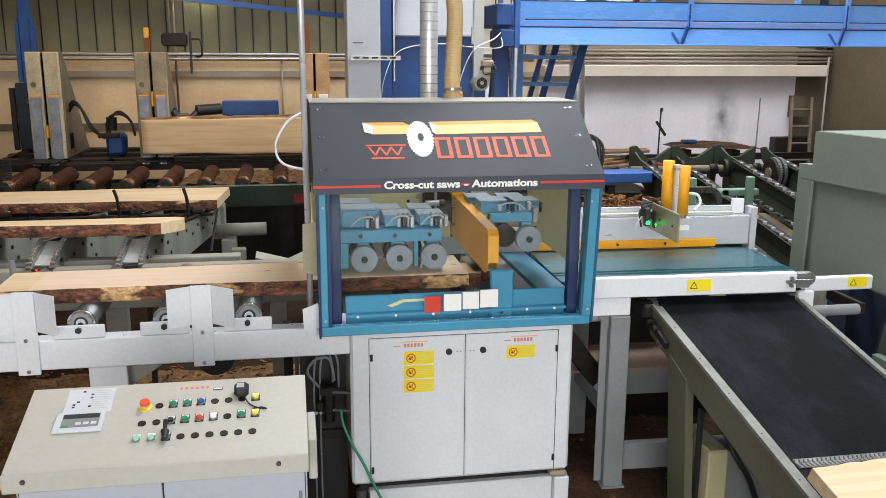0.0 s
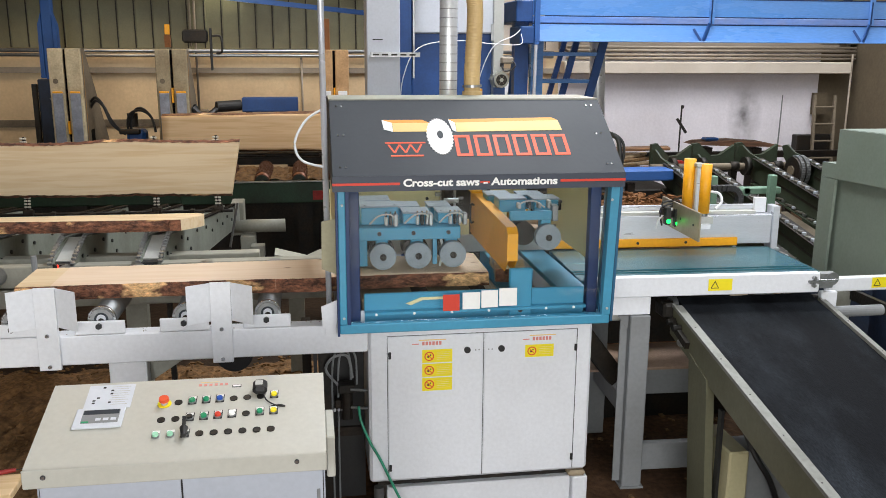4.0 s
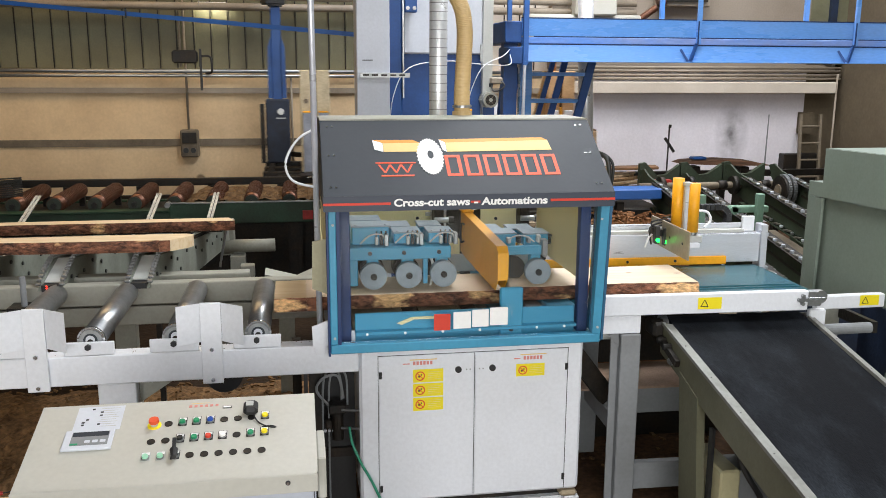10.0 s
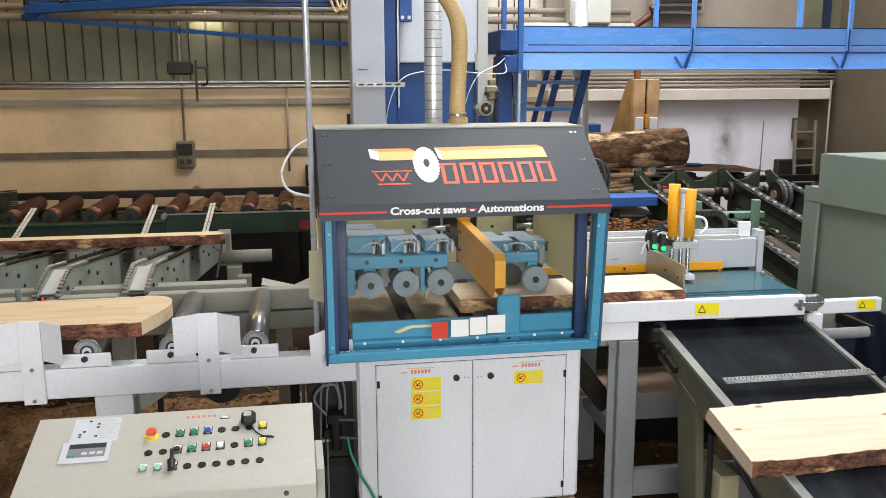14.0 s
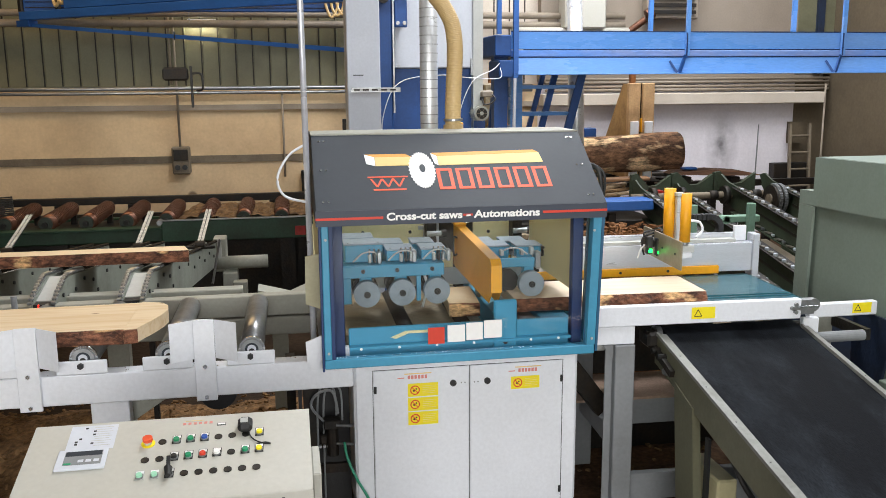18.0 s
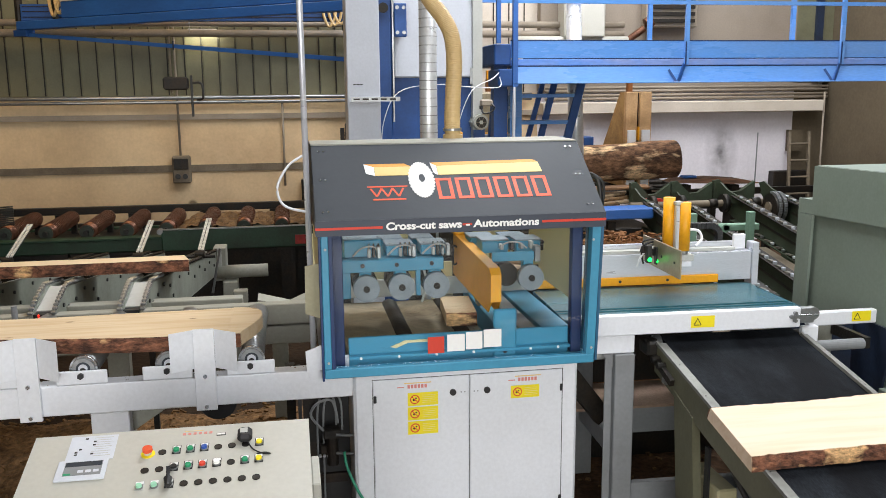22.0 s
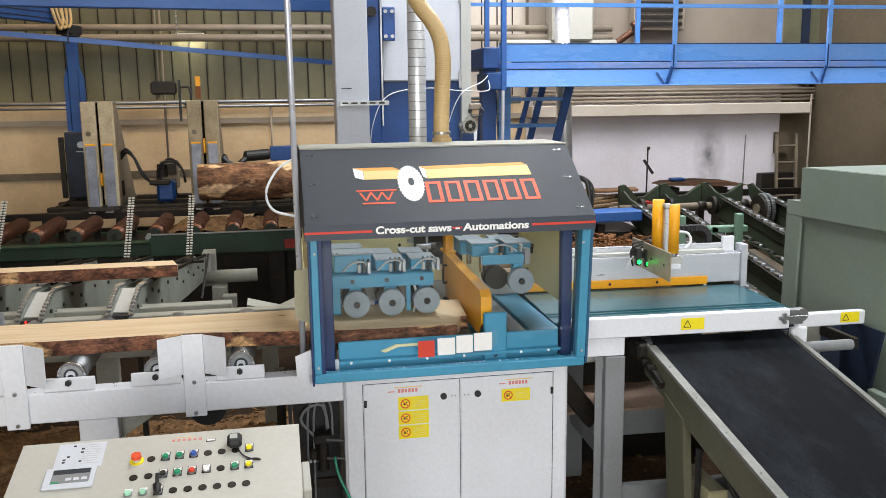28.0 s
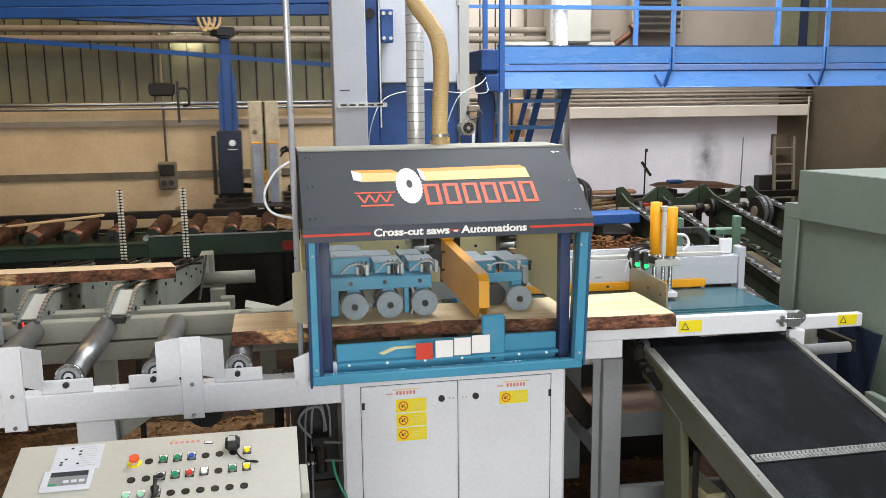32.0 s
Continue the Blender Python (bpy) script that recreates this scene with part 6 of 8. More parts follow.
def control_desk():
    t = thing("control_desk", "cream control desk with sloping button panel", "control desk", (-1.07, -0.9, 0))
    part("body", bx(-1.458, -0.673, -1.036, -0.80, 0.05, 0.80, bevel=0.004), DESKGREY, t)
    for a, b in ((-1.449, -1.0745), (-1.0695, -0.680)):
        d = part("door", bx(a, b, -1.041, -1.037, 0.07, 0.772, bevel=0.0015), DESKGREY, t, "light grey sheet door")
        part("door_gap", bx(a - 0.0025, b + 0.0025, -1.0369, -1.0362, 0.067, 0.7745), BLACK, d)
        if a < -1.2:
            for k, w in enumerate((0.018, 0.010, 0.016, 0.015, 0.006, 0.004, 0.016, 0.016, 0.024)):
                x = -1.317 + (0.0, 0.021, 0.034, 0.053, 0.071, 0.080, 0.087, 0.106, 0.125)[k]
                part("print_bar", bx(x, x + w, -1.0425, -1.0412, 0.682, 0.706), RED, d)
        else:
            part("latch", bx(b - 0.018, b - 0.008, -1.046, -1.0412, 0.68, 0.715, bevel=0.002), LEGGREY, d)
            sign = bmesh.new()
            prism(sign, [(-0.889, 0.672), (-0.863, 0.672), (-0.876, 0.696)], "y", -1.0424, -1.0412)
            part("warning_triangle", sign, LABEL_YELLOW, d, "yellow voltage sign")
            part("triangle_bolt", br((-0.8745, -1.0428, 0.689), (-0.8775, -1.0428, 0.675), 0.0008, 0.003), BLACK, d)
            for x in (-1.004, -0.990):
                part("plug_sign", bx(x, x + 0.003, -1.0422, -1.0412, 0.672, 0.70), LEGGREY, d)
            part("plug_sign", bx(-1.006, -0.985, -1.0422, -1.0412, 0.668, 0.6715), LEGGREY, d)
    part("side_box", bx(-0.667, -0.642, -1.0, -0.80, 0.725, 0.853, bevel=0.004), CREAM, t)
    part("base", bx(-1.44, -0.71, -1.03, -0.81, 0.0, 0.048), DARKSTEEL, t)
    part("head", pr([(-0.742, 0.77), (-0.742, 0.949), (-1.098, 0.855), (-1.10, 0.803), (-1.04, 0.78)], "x", -1.468, -0.670), CREAM, t)
    m = Matrix.Translation((0, -0.74, 0.95)) @ pose(0, 0, 0, math.degrees(math.atan2(0.10, 0.36)), 0, 0)

    def slab(x0, x1, v0, v1, h0, h1, bev=0.0):
        return bx(x0, x1, -0.3736 * v1, -0.3736 * v0, h0, h1, bevel=bev, turn=m)

    part("panel", slab(-1.47, -0.668, 0.0, 0.975, 0.0, 0.003, 0.001), CREAM, t)
    part("lip", bx(-1.47, -0.668, -1.106, -1.101, 0.803, 0.857, bevel=0.002), CREAM, t)
    for x in (-1.415, -0.75):
        part("screw_cup", rd((x, -1.107, 0.836), (x, -1.110, 0.836), 0.007, 14), BLACK, t)
        part("screw", rd((x, -1.1105, 0.836), (x, -1.112, 0.836), 0.005, 10), CHROME, t)
    part("sheet_label", slab(-1.365, -1.233, 0.035, 0.335, 0.0035, 0.0042), PAPER, t, "pale label sheet")
    for i, (x, v) in enumerate(((-1.325, 0.06), (-1.30, 0.10), (-1.30, 0.14), (-1.335, 0.19), (-1.345, 0.225), (-1.345, 0.255), (-1.30, 0.25))):
        part("label_mark", slab(x, x + 0.008, v, v + 0.018, 0.0043, 0.0048), BLACK, t)
    for i in range(9):
        part("label_line", slab(-1.30 + 0.004 * (i % 3), -1.245 - 0.006 * (i % 2), 0.06 + 0.028 * i, 0.065 + 0.028 * i, 0.0043, 0.0046), CREAM, t)
    d = part("display", slab(-1.378, -1.243, 0.345, 0.575, 0.0035, 0.011, 0.002), PAPER, t, "pale-framed display")
    part("screen", slab(-1.357, -1.255, 0.375, 0.53, 0.0112, 0.0122), LEGGREY, d, "dark grey screen")
    part("screen_bar", slab(-1.355, -1.257, 0.378, 0.43, 0.0123, 0.0127), HOOD, d)
    for x in (-1.318, -1.297, -1.276):
        part("screen_field", slab(x, x + 0.015, 0.475, 0.505, 0.0123, 0.0127), PAPER, d)
    part("screen_lamp", slab(-1.355, -1.335, 0.508, 0.527, 0.0123, 0.0127), GREEN, d)
    part("mark_beam", slab(-1.04, -0.985, 0.058, 0.064, 0.0033, 0.0038), PRINT_SAND, t)
    for i in range(6):
        part("mark_bar", slab(-1.045 + i * 0.0155, -1.036 + i * 0.0155, 0.082, 0.110, 0.0033, 0.0038), PINK, t)
    part("tag", slab(-0.945, -0.918, 0.115, 0.145, 0.0033, 0.0044), BLACK, t)
    part("tag_face", slab(-0.943, -0.920, 0.119, 0.137, 0.0045, 0.005), PRINT_WHITE, t)

    def disc(name, x, v, r, h0, h1, mat, parent, label="", r2=None):
        return part(name, rd(desk_point(x, v, h0), desk_point(x, v, h1), r, 18, r2), mat, parent, label)

    e = disc("stop_plate", -1.136, 0.315, 0.020, 0.0032, 0.005, LABEL_YELLOW, t, "round yellow plate")
    disc("stem", -1.136, 0.315, 0.0105, 0.005, 0.018, PANELGREY, e)
    disc("mushroom_button", -1.136, 0.315, 0.0145, 0.016, 0.026, ORANGE, e, "red emergency stop button", 0.014)
    rows = ((0.312, (None, "o", "g", "g", "b", "o", "o", "o", "y")), (0.515, ("o", "o", "k", "g", "r", "w", "o", "g", "y")), (0.70, ("s", "s", "k", "o", "o", "o", "o", "o", "o")))
    for v, kinds in rows:
        for i, k in enumerate(kinds):
            x = -1.136 + i * 0.0398 - (0.006 if v > 0.6 else 0.0)
            vv = v - (0.001 if v > 0.6 else 0.004) * i
            if k is None:
                continue
            if k == "o":
                disc("blank_plug", x, vv, 0.0115, 0.0032, 0.006, DARKSTEEL, t, "dark blanking plug")
                continue
            plate = part("button_plate", slab(x - 0.0125, x + 0.0125, vv - 0.062, vv + 0.034, 0.0032, 0.005), PANELGREY if k == "s" else BLACK, t)
            part("plate_field", slab(x - 0.0105, x + 0.0105, vv - 0.058, vv - 0.03, 0.0052, 0.0056), PRINT_WHITE, plate)
            disc("bezel", x, vv + 0.005, 0.0112, 0.0052, 0.010, STEEL, plate)
            cap = {"g": GREEN, "b": BLUECAP, "y": LABEL_YELLOW, "k": BLACK, "r": RED, "w": PRINT_WHITE, "s": GREENLIT}[k]
            disc("button_cap", x, vv + 0.005, 0.0092, 0.010, 0.016, cap, plate, "", 0.0078)
    # key with fob in the lower switch
    kx = thing("key", "black key fob hanging in a switch", "key", desk_point(-1.058, 0.62, 0.02))
    part("key_head", br(desk_point(-1.064, 0.69, 0.021), desk_point(-1.066, 0.58, 0.03), 0.010, 0.012), BLACK, kx)
    part("fob", rd(desk_point(-1.064, 0.68, 0.022), desk_point(-1.062, 0.76, 0.020), 0.012, 12, 0.007), BLACK, kx)
    # tape measure
    tm = thing("tape_measure", "black tape measure with a wrist strap", "tape measure", desk_point(-0.852, 0.15, 0.005))
    part("case", bx(-0.881, -0.838, -0.106, -0.052, 0.004, 0.034, bevel=0.010, turn=m), BLACK, tm)
    part("badge", bx(-0.873, -0.851, -0.088, -0.066, 0.0342, 0.0352, turn=m), PANELGREY, tm)
    part("strap", tb([desk_point(-0.85, 0.29, 0.012), desk_point(-0.838, 0.35, 0.007), desk_point(-0.82, 0.40, 0.007), desk_point(-0.80, 0.425, 0.006), desk_point(-0.785, 0.43, 0.006), desk_point(-0.80, 0.41, 0.006), desk_point(-0.825, 0.42, 0.006)], 0.0022, 6), BLACK, tm)


GREEN = surface("green_button", "1f8f63", 0.3, amount=0.05, spread=0.03, bump=0)
GREENLIT = surface("pale_green_button", "9fd8b8", 0.3, amount=0.05, spread=0.03, bump=0)
BLUECAP = surface("blue_button", "2c54a8", 0.3, amount=0.05, spread=0.03, bump=0)


# ---- infeed roller conveyor ----
def infeed():
    t = thing("infeed_conveyor", "light grey infeed roller conveyor with steel rollers", "conveyor", (-2, 0.3, 0))
    part("front_beam", bx(-4.6, -0.482, -0.05, 0.03, 0.766, 0.882, bevel=0.004), WHITE, t)
    part("rear_beam", bx(-4.6, -0.60, 0.73, 0.80, 0.868, 0.967, bevel=0.004), INBEAM, t)
    part("rear_lower_beam", bx(-4.6, -0.60, 0.735, 0.80, 0.77, 0.858, bevel=0.004), INBEAM, t)
    for x in (-1.478, -3.4):
        part("leg", bx(x, x + 0.14, -0.04, 0.06, 0.0, 0.764, bevel=0.004), WHITE, t)
        part("leg", bx(x + 0.10, x + 0.125, 0.735, 0.76, 0.0, 0.768), DARKSTEEL, t)
        part("gusset", pr([(x + 0.141, 0.764), (x + 0.30, 0.764), (x + 0.141, 0.66)], "y", 0.02, 0.026), FRAMEGREY, t)
        part("tie", bx(x, x + 0.1, 0.062, 0.733, 0.2, 0.28), FRAMEGREY, t)
    part("motor", rd((-1.02, 0.12, 0.72), (-1.02, 0.38, 0.72), 0.075, 20), BLACK, t)
    for i in range(12):
        x = -0.56 - 0.311 * i
        rl = part("roller", rd((x, -0.005, 0.932), (x, 0.725, 0.932), 0.047, 24), STEEL, t, smooth=True)
        part("roller_ring", rd((x, -0.022, 0.936), (x, -0.006, 0.936), 0.051, 28), CHROME, rl, smooth=True)
        part("roller_dish", rd((x, -0.0265, 0.936), (x, -0.0225, 0.936), 0.042, 24, 0.036), STEEL, rl)
        part("roller_gap", rd((x, -0.029, 0.938), (x, -0.0268, 0.938), 0.026, 18), HOOD, rl)
        part("roller_hub", rd((x, -0.033, 0.94), (x, -0.027, 0.94), 0.017, 12), ALU, rl)
        part("axle", rd((x, -0.034, 0.932), (x, 0.74, 0.932), 0.012, 10), DARKSTEEL, rl)
        b = part("bearing_plate", bx(x - 0.095, x + 0.088, -0.048, -0.036, 0.884, 0.936, bevel=0.003), WHITE, t)
        part("nut", rd((x - 0.005, -0.049, 0.918), (x - 0.005, -0.062, 0.918), 0.012, 6), BLACK, b)
    for x in (-0.25, 0.0):
        part("roller", rd((x, 0.0, 0.932), (x, 0.70, 0.932), 0.042, 24), DARKSTEEL, t, smooth=True)
    g = thing("board_guide", "bent light grey guide plate on a strap", "guide plate", (0, 0, 0), "guide plates")
    part("wing", pr([(-0.146, -0.103), (-0.065, -0.061), (-0.065, -0.056), (-0.146, -0.098)], "z", 0.922, 1.074), WHITE, g)
    part("wing", pr([(0.015, -0.061), (0.10, -0.126), (0.10, -0.121), (0.015, -0.056)], "z", 0.922, 1.074), WHITE, g)
    part("strap", bx(-0.064, 0.014, -0.068, -0.052, 0.755, 1.076, bevel=0.0015), WHITE, g)
    for z in (0.771, 0.893):
        part("bolt", rd((-0.025, -0.069, z), (-0.025, -0.076, z), 0.008, 6), CHROME, g)
    for x in (-1.02, -2.292, -2.928):
        copy_thing(g, pose(x, 0, 0))
    g.matrix_basis = pose(-1.656, 0, 0)
    q = thing("end_guide", "narrow light grey guide plate at the saw inlet", "guide plate", (-0.63, -0.1, 0.9), "guide plates")
    part("plate", pr([(-0.66, 0.885), (-0.664, 0.975), (-0.60, 1.0), (-0.60, 0.90)], "y", -0.10, -0.094), WHITE, q)
    part("strap", bx(-0.65, -0.61, -0.093, -0.051, 0.86, 0.90), WHITE, q)
    p = thing("level_pin", "upright grey steel stop pin", "stop pin", (-1.98, 0.6, 0.9))
    part("pin", rd((-1.925, 0.66, 0.90), (-1.925, 0.66, 1.035), 0.013), LEGGREY, p)
    part("mount", bx(-1.99, -1.90, 0.62, 0.728, 0.88, 0.90), DARKSTEEL, p)
    # hoses and fittings between desk and cabinet
    tagged(part("green_hose", tb([(-0.52, 0.03, 0.50), (-0.511, 0.0, 0.442), (-0.478, -0.02, 0.36), (-0.437, -0.03, 0.284), (-0.39, -0.045, 0.18), (-0.346, -0.06, 0.086), (-0.31, -0.08, 0.012), (-0.20, -0.12, 0.008)], 0.0058, 8), GREENHOSE, smooth=True), "green air hose hanging from the cabinet", "hose")
    v = thing("air_filter", "dark air filter with fittings on a frame", "air filter", (-0.58, 0.1, 0.5))
    part("bowl", rd((-0.565, 0.10, 0.42), (-0.565, 0.10, 0.54), 0.025), DARKSTEEL, v)
    part("head", bx(-0.60, -0.53, 0.07, 0.13, 0.541, 0.58, bevel=0.004), DARKSTEEL, v)
    for z in (0.48, 0.56):
        part("fitting", rd((-0.55, 0.07, z), (-0.48, 0.05, z), 0.006), STEEL, v)
    part("hose", tb([(-0.60, 0.1, 0.57), (-0.65, 0.1, 0.64), (-0.62, 0.08, 0.70), (-0.56, 0.09, 0.70), (-0.54, 0.1, 0.60)], 0.006, 6), LEGGREY, v)
    part("post", bx(-0.68, -0.63, 0.12, 0.17, 0, 0.77), DARKSTEEL, v)
    part("rear_post", bx(-0.75, -0.71, 0.40, 0.45, 0, 0.765), DARKSTEEL, v)
    # two added black sheets stand in for the dark gap beside the cabinet
    part("back_panel", bx(-0.64, -0.485, 0.20, 0.215, 0.0, 0.762), BLACK, v, "black sheet added to darken the gap behind the fittings")
    part("dark_side_sheet", bx(-0.70, -0.685, 0.06, 0.42, 0.0, 0.762), BLACK, v)
    for x in (-0.625, -0.60):
        part("air_pipe", tb([(x, 0.15, 0.02), (x, 0.14, 0.4), (x + 0.005, 0.13, 0.66), (x + 0.04, 0.13, 0.72), (x + 0.075, 0.14, 0.68), (x + 0.08, 0.15, 0.55)], 0.0045, 6), LEGGREY, v)
    part("valve_block", bx(-0.615, -0.575, 0.11, 0.15, 0.455, 0.50, bevel=0.004), DARKSTEEL, v)
    for x in (-0.617, -0.60, -0.583):
        part("coupling", rd((x, 0.10, 0.462), (x, 0.088, 0.462), 0.006, 8), ALU, v)
    part("crossbar", bx(-0.75, -0.50, 0.18, 0.22, 0.30, 0.34), DARKSTEEL, v)
    tagged(part("floor_plank", bx(-0.9, 0.9, -0.12, 0.12, 0, 0.03, turn=pose(-1.8, 0.45, 0.0, 0, 0, 6)), OLDWOOD), "old plank lying under the infeed conveyor", "plank")


# ---- outfeed ----
OUT = Matrix.Translation((0.56, 0.11, 0)) @ pose(0, 0, 0, 0, 0, -2.0) @ Matrix.Translation((-0.56, -0.11, 0))


def outfeed():
    t = thing("outfeed_table", "outfeed belt table with white side bar", "conveyor table", (0, 0, 0))
    part("side_bar", bx(0.50, 1.525, 0.10, 0.135, 0.905, 0.995, bevel=0.004), WHITE, t)
    part("side_plate", bx(0.50, 0.76, 0.112, 0.132, 0.822, 0.903, bevel=0.003), WHITE, t)
    part("belt", pr([(0.45, 0.955), (0.45, 0.975), (1.575, 0.975), (1.595, 0.969), (1.603, 0.955), (1.595, 0.941), (1.575, 0.935), (0.45, 0.935)], "y", 0.142, 0.715), GREENBELT, t)
    for y in (0.25, 0.29):
        part("belt_rib", bx(0.45, 1.57, y, y + 0.006, 0.9755, 0.979), GREENBELT, t)
    part("end_bracket", bx(1.527, 1.60, 0.112, 0.138, 0.918, 0.992, bevel=0.006), STEEL, t)
    for x, z in ((1.478, 0.955), (1.512, 0.955), (1.495, 0.972), (1.495, 0.938), (1.495, 0.955)):
        part("bolt", rd((x, 0.0995, z), (x, 0.086, z), 0.0095, 6), STEEL, t)
    part("tension_screw", rd((1.51, 0.088, 0.962), (1.60, 0.088, 0.962), 0.005), CHROME, t)
    part("end_roller_cap", rd((1.59, 0.11, 0.962), (1.59, 0.14, 0.962), 0.03, 18), STEEL, t)
    part("fence", bx(0.45, 1.609, 0.735, 0.80, 0.985, 1.135, bevel=0.003), ALU, t)
    part("fence_top", bx(0.45, 1.525, 0.75, 0.86, 1.137, 1.152), PANELGREY, t)
    part("fence_rail", bx(0.45, 1.56, 0.80, 0.83, 1.153, 1.175), ALU, t)
    part("fence_end", bx(1.61, 1.645, 0.725, 0.80, 0.955, 1.178, bevel=0.003), ALU, t)
    part("carrier_bracket", bx(1.53, 1.595, 0.78, 0.80, 1.137, 1.215, bevel=0.003), WHITE, t)
    label_plate(t, 1.01, 0.099, 0.978, 0.108, 0.052, sign=False)
    tri = bmesh.new()
    for a, b in (((1.022, 0.938), (1.056, 0.938)), ((1.056, 0.938), (1.039, 0.968)), ((1.039, 0.968), (1.022, 0.938))):
        bar(tri, (a[0], 0.0965, a[1]), (b[0], 0.0965, b[1]), 0.001, 0.003)
    part("warning_triangle", tri, BLACK, t)
    for x, y in ((0.67, 0.10), (0.67, 0.68), (1.5, 0.62)):
        part("leg", bx(x, x + 0.09, y, y + 0.09, 0.0, 0.82 if y < 0.2 else 0.93, bevel=0.004), LEGGREY, t)
    part("leg_flange", bx(0.638, 0.676, 0.14, 0.148, 0.02, 0.82), LEGGREY, t)
    part("foot", bx(0.662, 0.768, 0.092, 0.20, 0.0, 0.010), LEGGREY, t)
    part("cross_member", bx(0.74, 1.5, 0.52, 0.57, 0.275, 0.408, bevel=0.003), LEGGREY, t)
    part("base_member", bx(0.765, 1.5, 0.17, 0.21, 0.05, 0.18, bevel=0.003), LEGGREY, t)
    part("side_member", bx(0.69, 0.74, 0.195, 0.675, 0.30, 0.39, bevel=0.003), LEGGREY, t)
    part("rear_member", bx(0.50, 1.5, 0.80, 0.86, 0.28, 0.408), OLIVEGREY, t)
    part("scrap_sheet", bx(0.60, 1.30, 0.50, 0.86, 0.410, 0.422), CHIPBOARD, t, "pale scrap sheet on the frame")
    part("drive_tube", rd((0.472, 0.22, 0.80), (0.66, 0.22, 0.80), 0.035, 18), PANELGREY, t)
    part("diagonal", br((0.47, 0.30, 0.74), (0.70, 0.34, 0.44), 0.05, 0.085), DARKSTEEL, t)
    part("gusset", pr([(0.62, 0.815), (0.69, 0.815), (0.69, 0.73)], "y", 0.13, 0.14), LEGGREY, t)
    # two added dark sheets stand in for the shade under the table
    part("upper_shadow_sheet", bx(0.50, 1.48, 0.866, 0.872, 0.424, 0.90), DARKSTEEL, t, "added dark sheet for the shade under the table")
    part("shadow_sheet", bx(0.50, 1.52, 0.866, 0.872, 0.0, 0.27), DARKSTEEL, t, "added dark sheet for the shade low behind the frame")
    t.matrix_basis = OUT
    # measuring stop: cylinders, rods, plate
    s = thing("length_stop", "length stop with yellow guide cylinders", "length stop", (0, 0, 0))
    for x, y, z in ((1.098, 0.60, 1.44), (1.158, 0.55, 1.42)):
        part("cylinder", rd((x, y, 1.185), (x, y, z), 0.028, 22), YELLOW, s, smooth=True)
        part("cylinder_foot", rd((x, y, 1.17), (x, y, 1.184), 0.022, 16), STEEL, s)
    part("drive_cylinder", bx(1.112, 1.140, 0.545, 0.575, 1.18, 1.405, bevel=0.005), ALU, s)
    part("cylinder_cap", bx(1.108, 1.144, 0.541, 0.579, 1.406, 1.425, bevel=0.003), PANELGREY, s)
    part("mount_block", bx(1.07, 1.20, 0.52, 0.64, 1.135, 1.168, bevel=0.003), PANELGREY, s)
    part("mount_arm", bx(1.08, 1.18, 0.641, 0.80, 1.14, 1.165), PANELGREY, s)
    for x, z in ((0.966, 1.168), (1.012, 1.158)):
        c = part("light_sensor", bx(x - 0.012, x + 0.014, 0.50, 0.53, z - 0.03, z + 0.055, bevel=0.003, turn=None), BLACK, s)
        part("lens", rd((x + 0.002, 0.499, z - 0.012), (x + 0.002, 0.494, z - 0.012), 0.010, 12), LED, c)
    part("sensor_arm", br((0.94, 0.54, 1.20), (1.08, 0.54, 1.16), 0.02, 0.03), DARKSTEEL, s)
    for k in range(4):
        part("cable", tb([(0.93 + 0.03 * k, 0.56, 1.11 + 0.015 * k), (0.95, 0.55, 1.17 + 0.02 * k), (1.03, 0.57, 1.21 + 0.01 * k), (1.10, 0.62, 1.19)], 0.005, 6), BLACK if k else WHITE, s)
    part("white_loop", tb([(1.25, 0.62, 1.19), (1.29, 0.64, 1.22), (1.28, 0.66, 1.26), (1.22, 0.66, 1.27)], 0.007, 6), WHITE, s)
    s.matrix_basis = OUT
    e = thing("energy_chain", "black cable carrier chain bent in a loop", "cable chain", (0, 0, 0))
    for i in range(26):
        if i < 9:
            p, a = (1.22 + i * 0.026, 1.248), 0
        elif i < 19:
            w = (i - 9) * math.pi / 9.5
            p, a = (1.44 + 0.058 * math.sin(w), 1.190 + 0.058 * math.cos(w)), -math.degrees(w)
        else:
            p, a = (1.44 - (i - 19) * 0.026, 1.132), 180
        part("link", bx(-0.012, 0.012, -0.02, 0.02, -0.016, 0.016, bevel=0.003, turn=Matrix.Translation((p[0], 0.885, p[1])) @ pose(0, 0, 0, 0, -a, 0)), BLACK, e)
    e.matrix_basis = OUT


def stop_plate():
    s = thing("stop_plate", "brushed steel stop plate on guide rods", "stop plate", (0, 0, 0))
    part("plate", bx(1.008, 1.018, 0.24, 0.70, 0.984, 1.115, bevel=0.002), PLATESTEEL, s)
    for x, y in ((1.098, 0.60), (1.158, 0.55), (1.126, 0.56)):
        part("rod", rd((x, y, 1.01), (x, y, 1.26), 0.011, 12), CHROME, s)
    part("foot", bx(1.019, 1.18, 0.50, 0.62, 0.985, 1.009, bevel=0.002), WHITE, s)
    for y in (0.3, 0.45):
        part("hole", rd((1.0075, y, 1.05), (1.005, y, 1.05), 0.006, 10), BLACK, s)
    return s


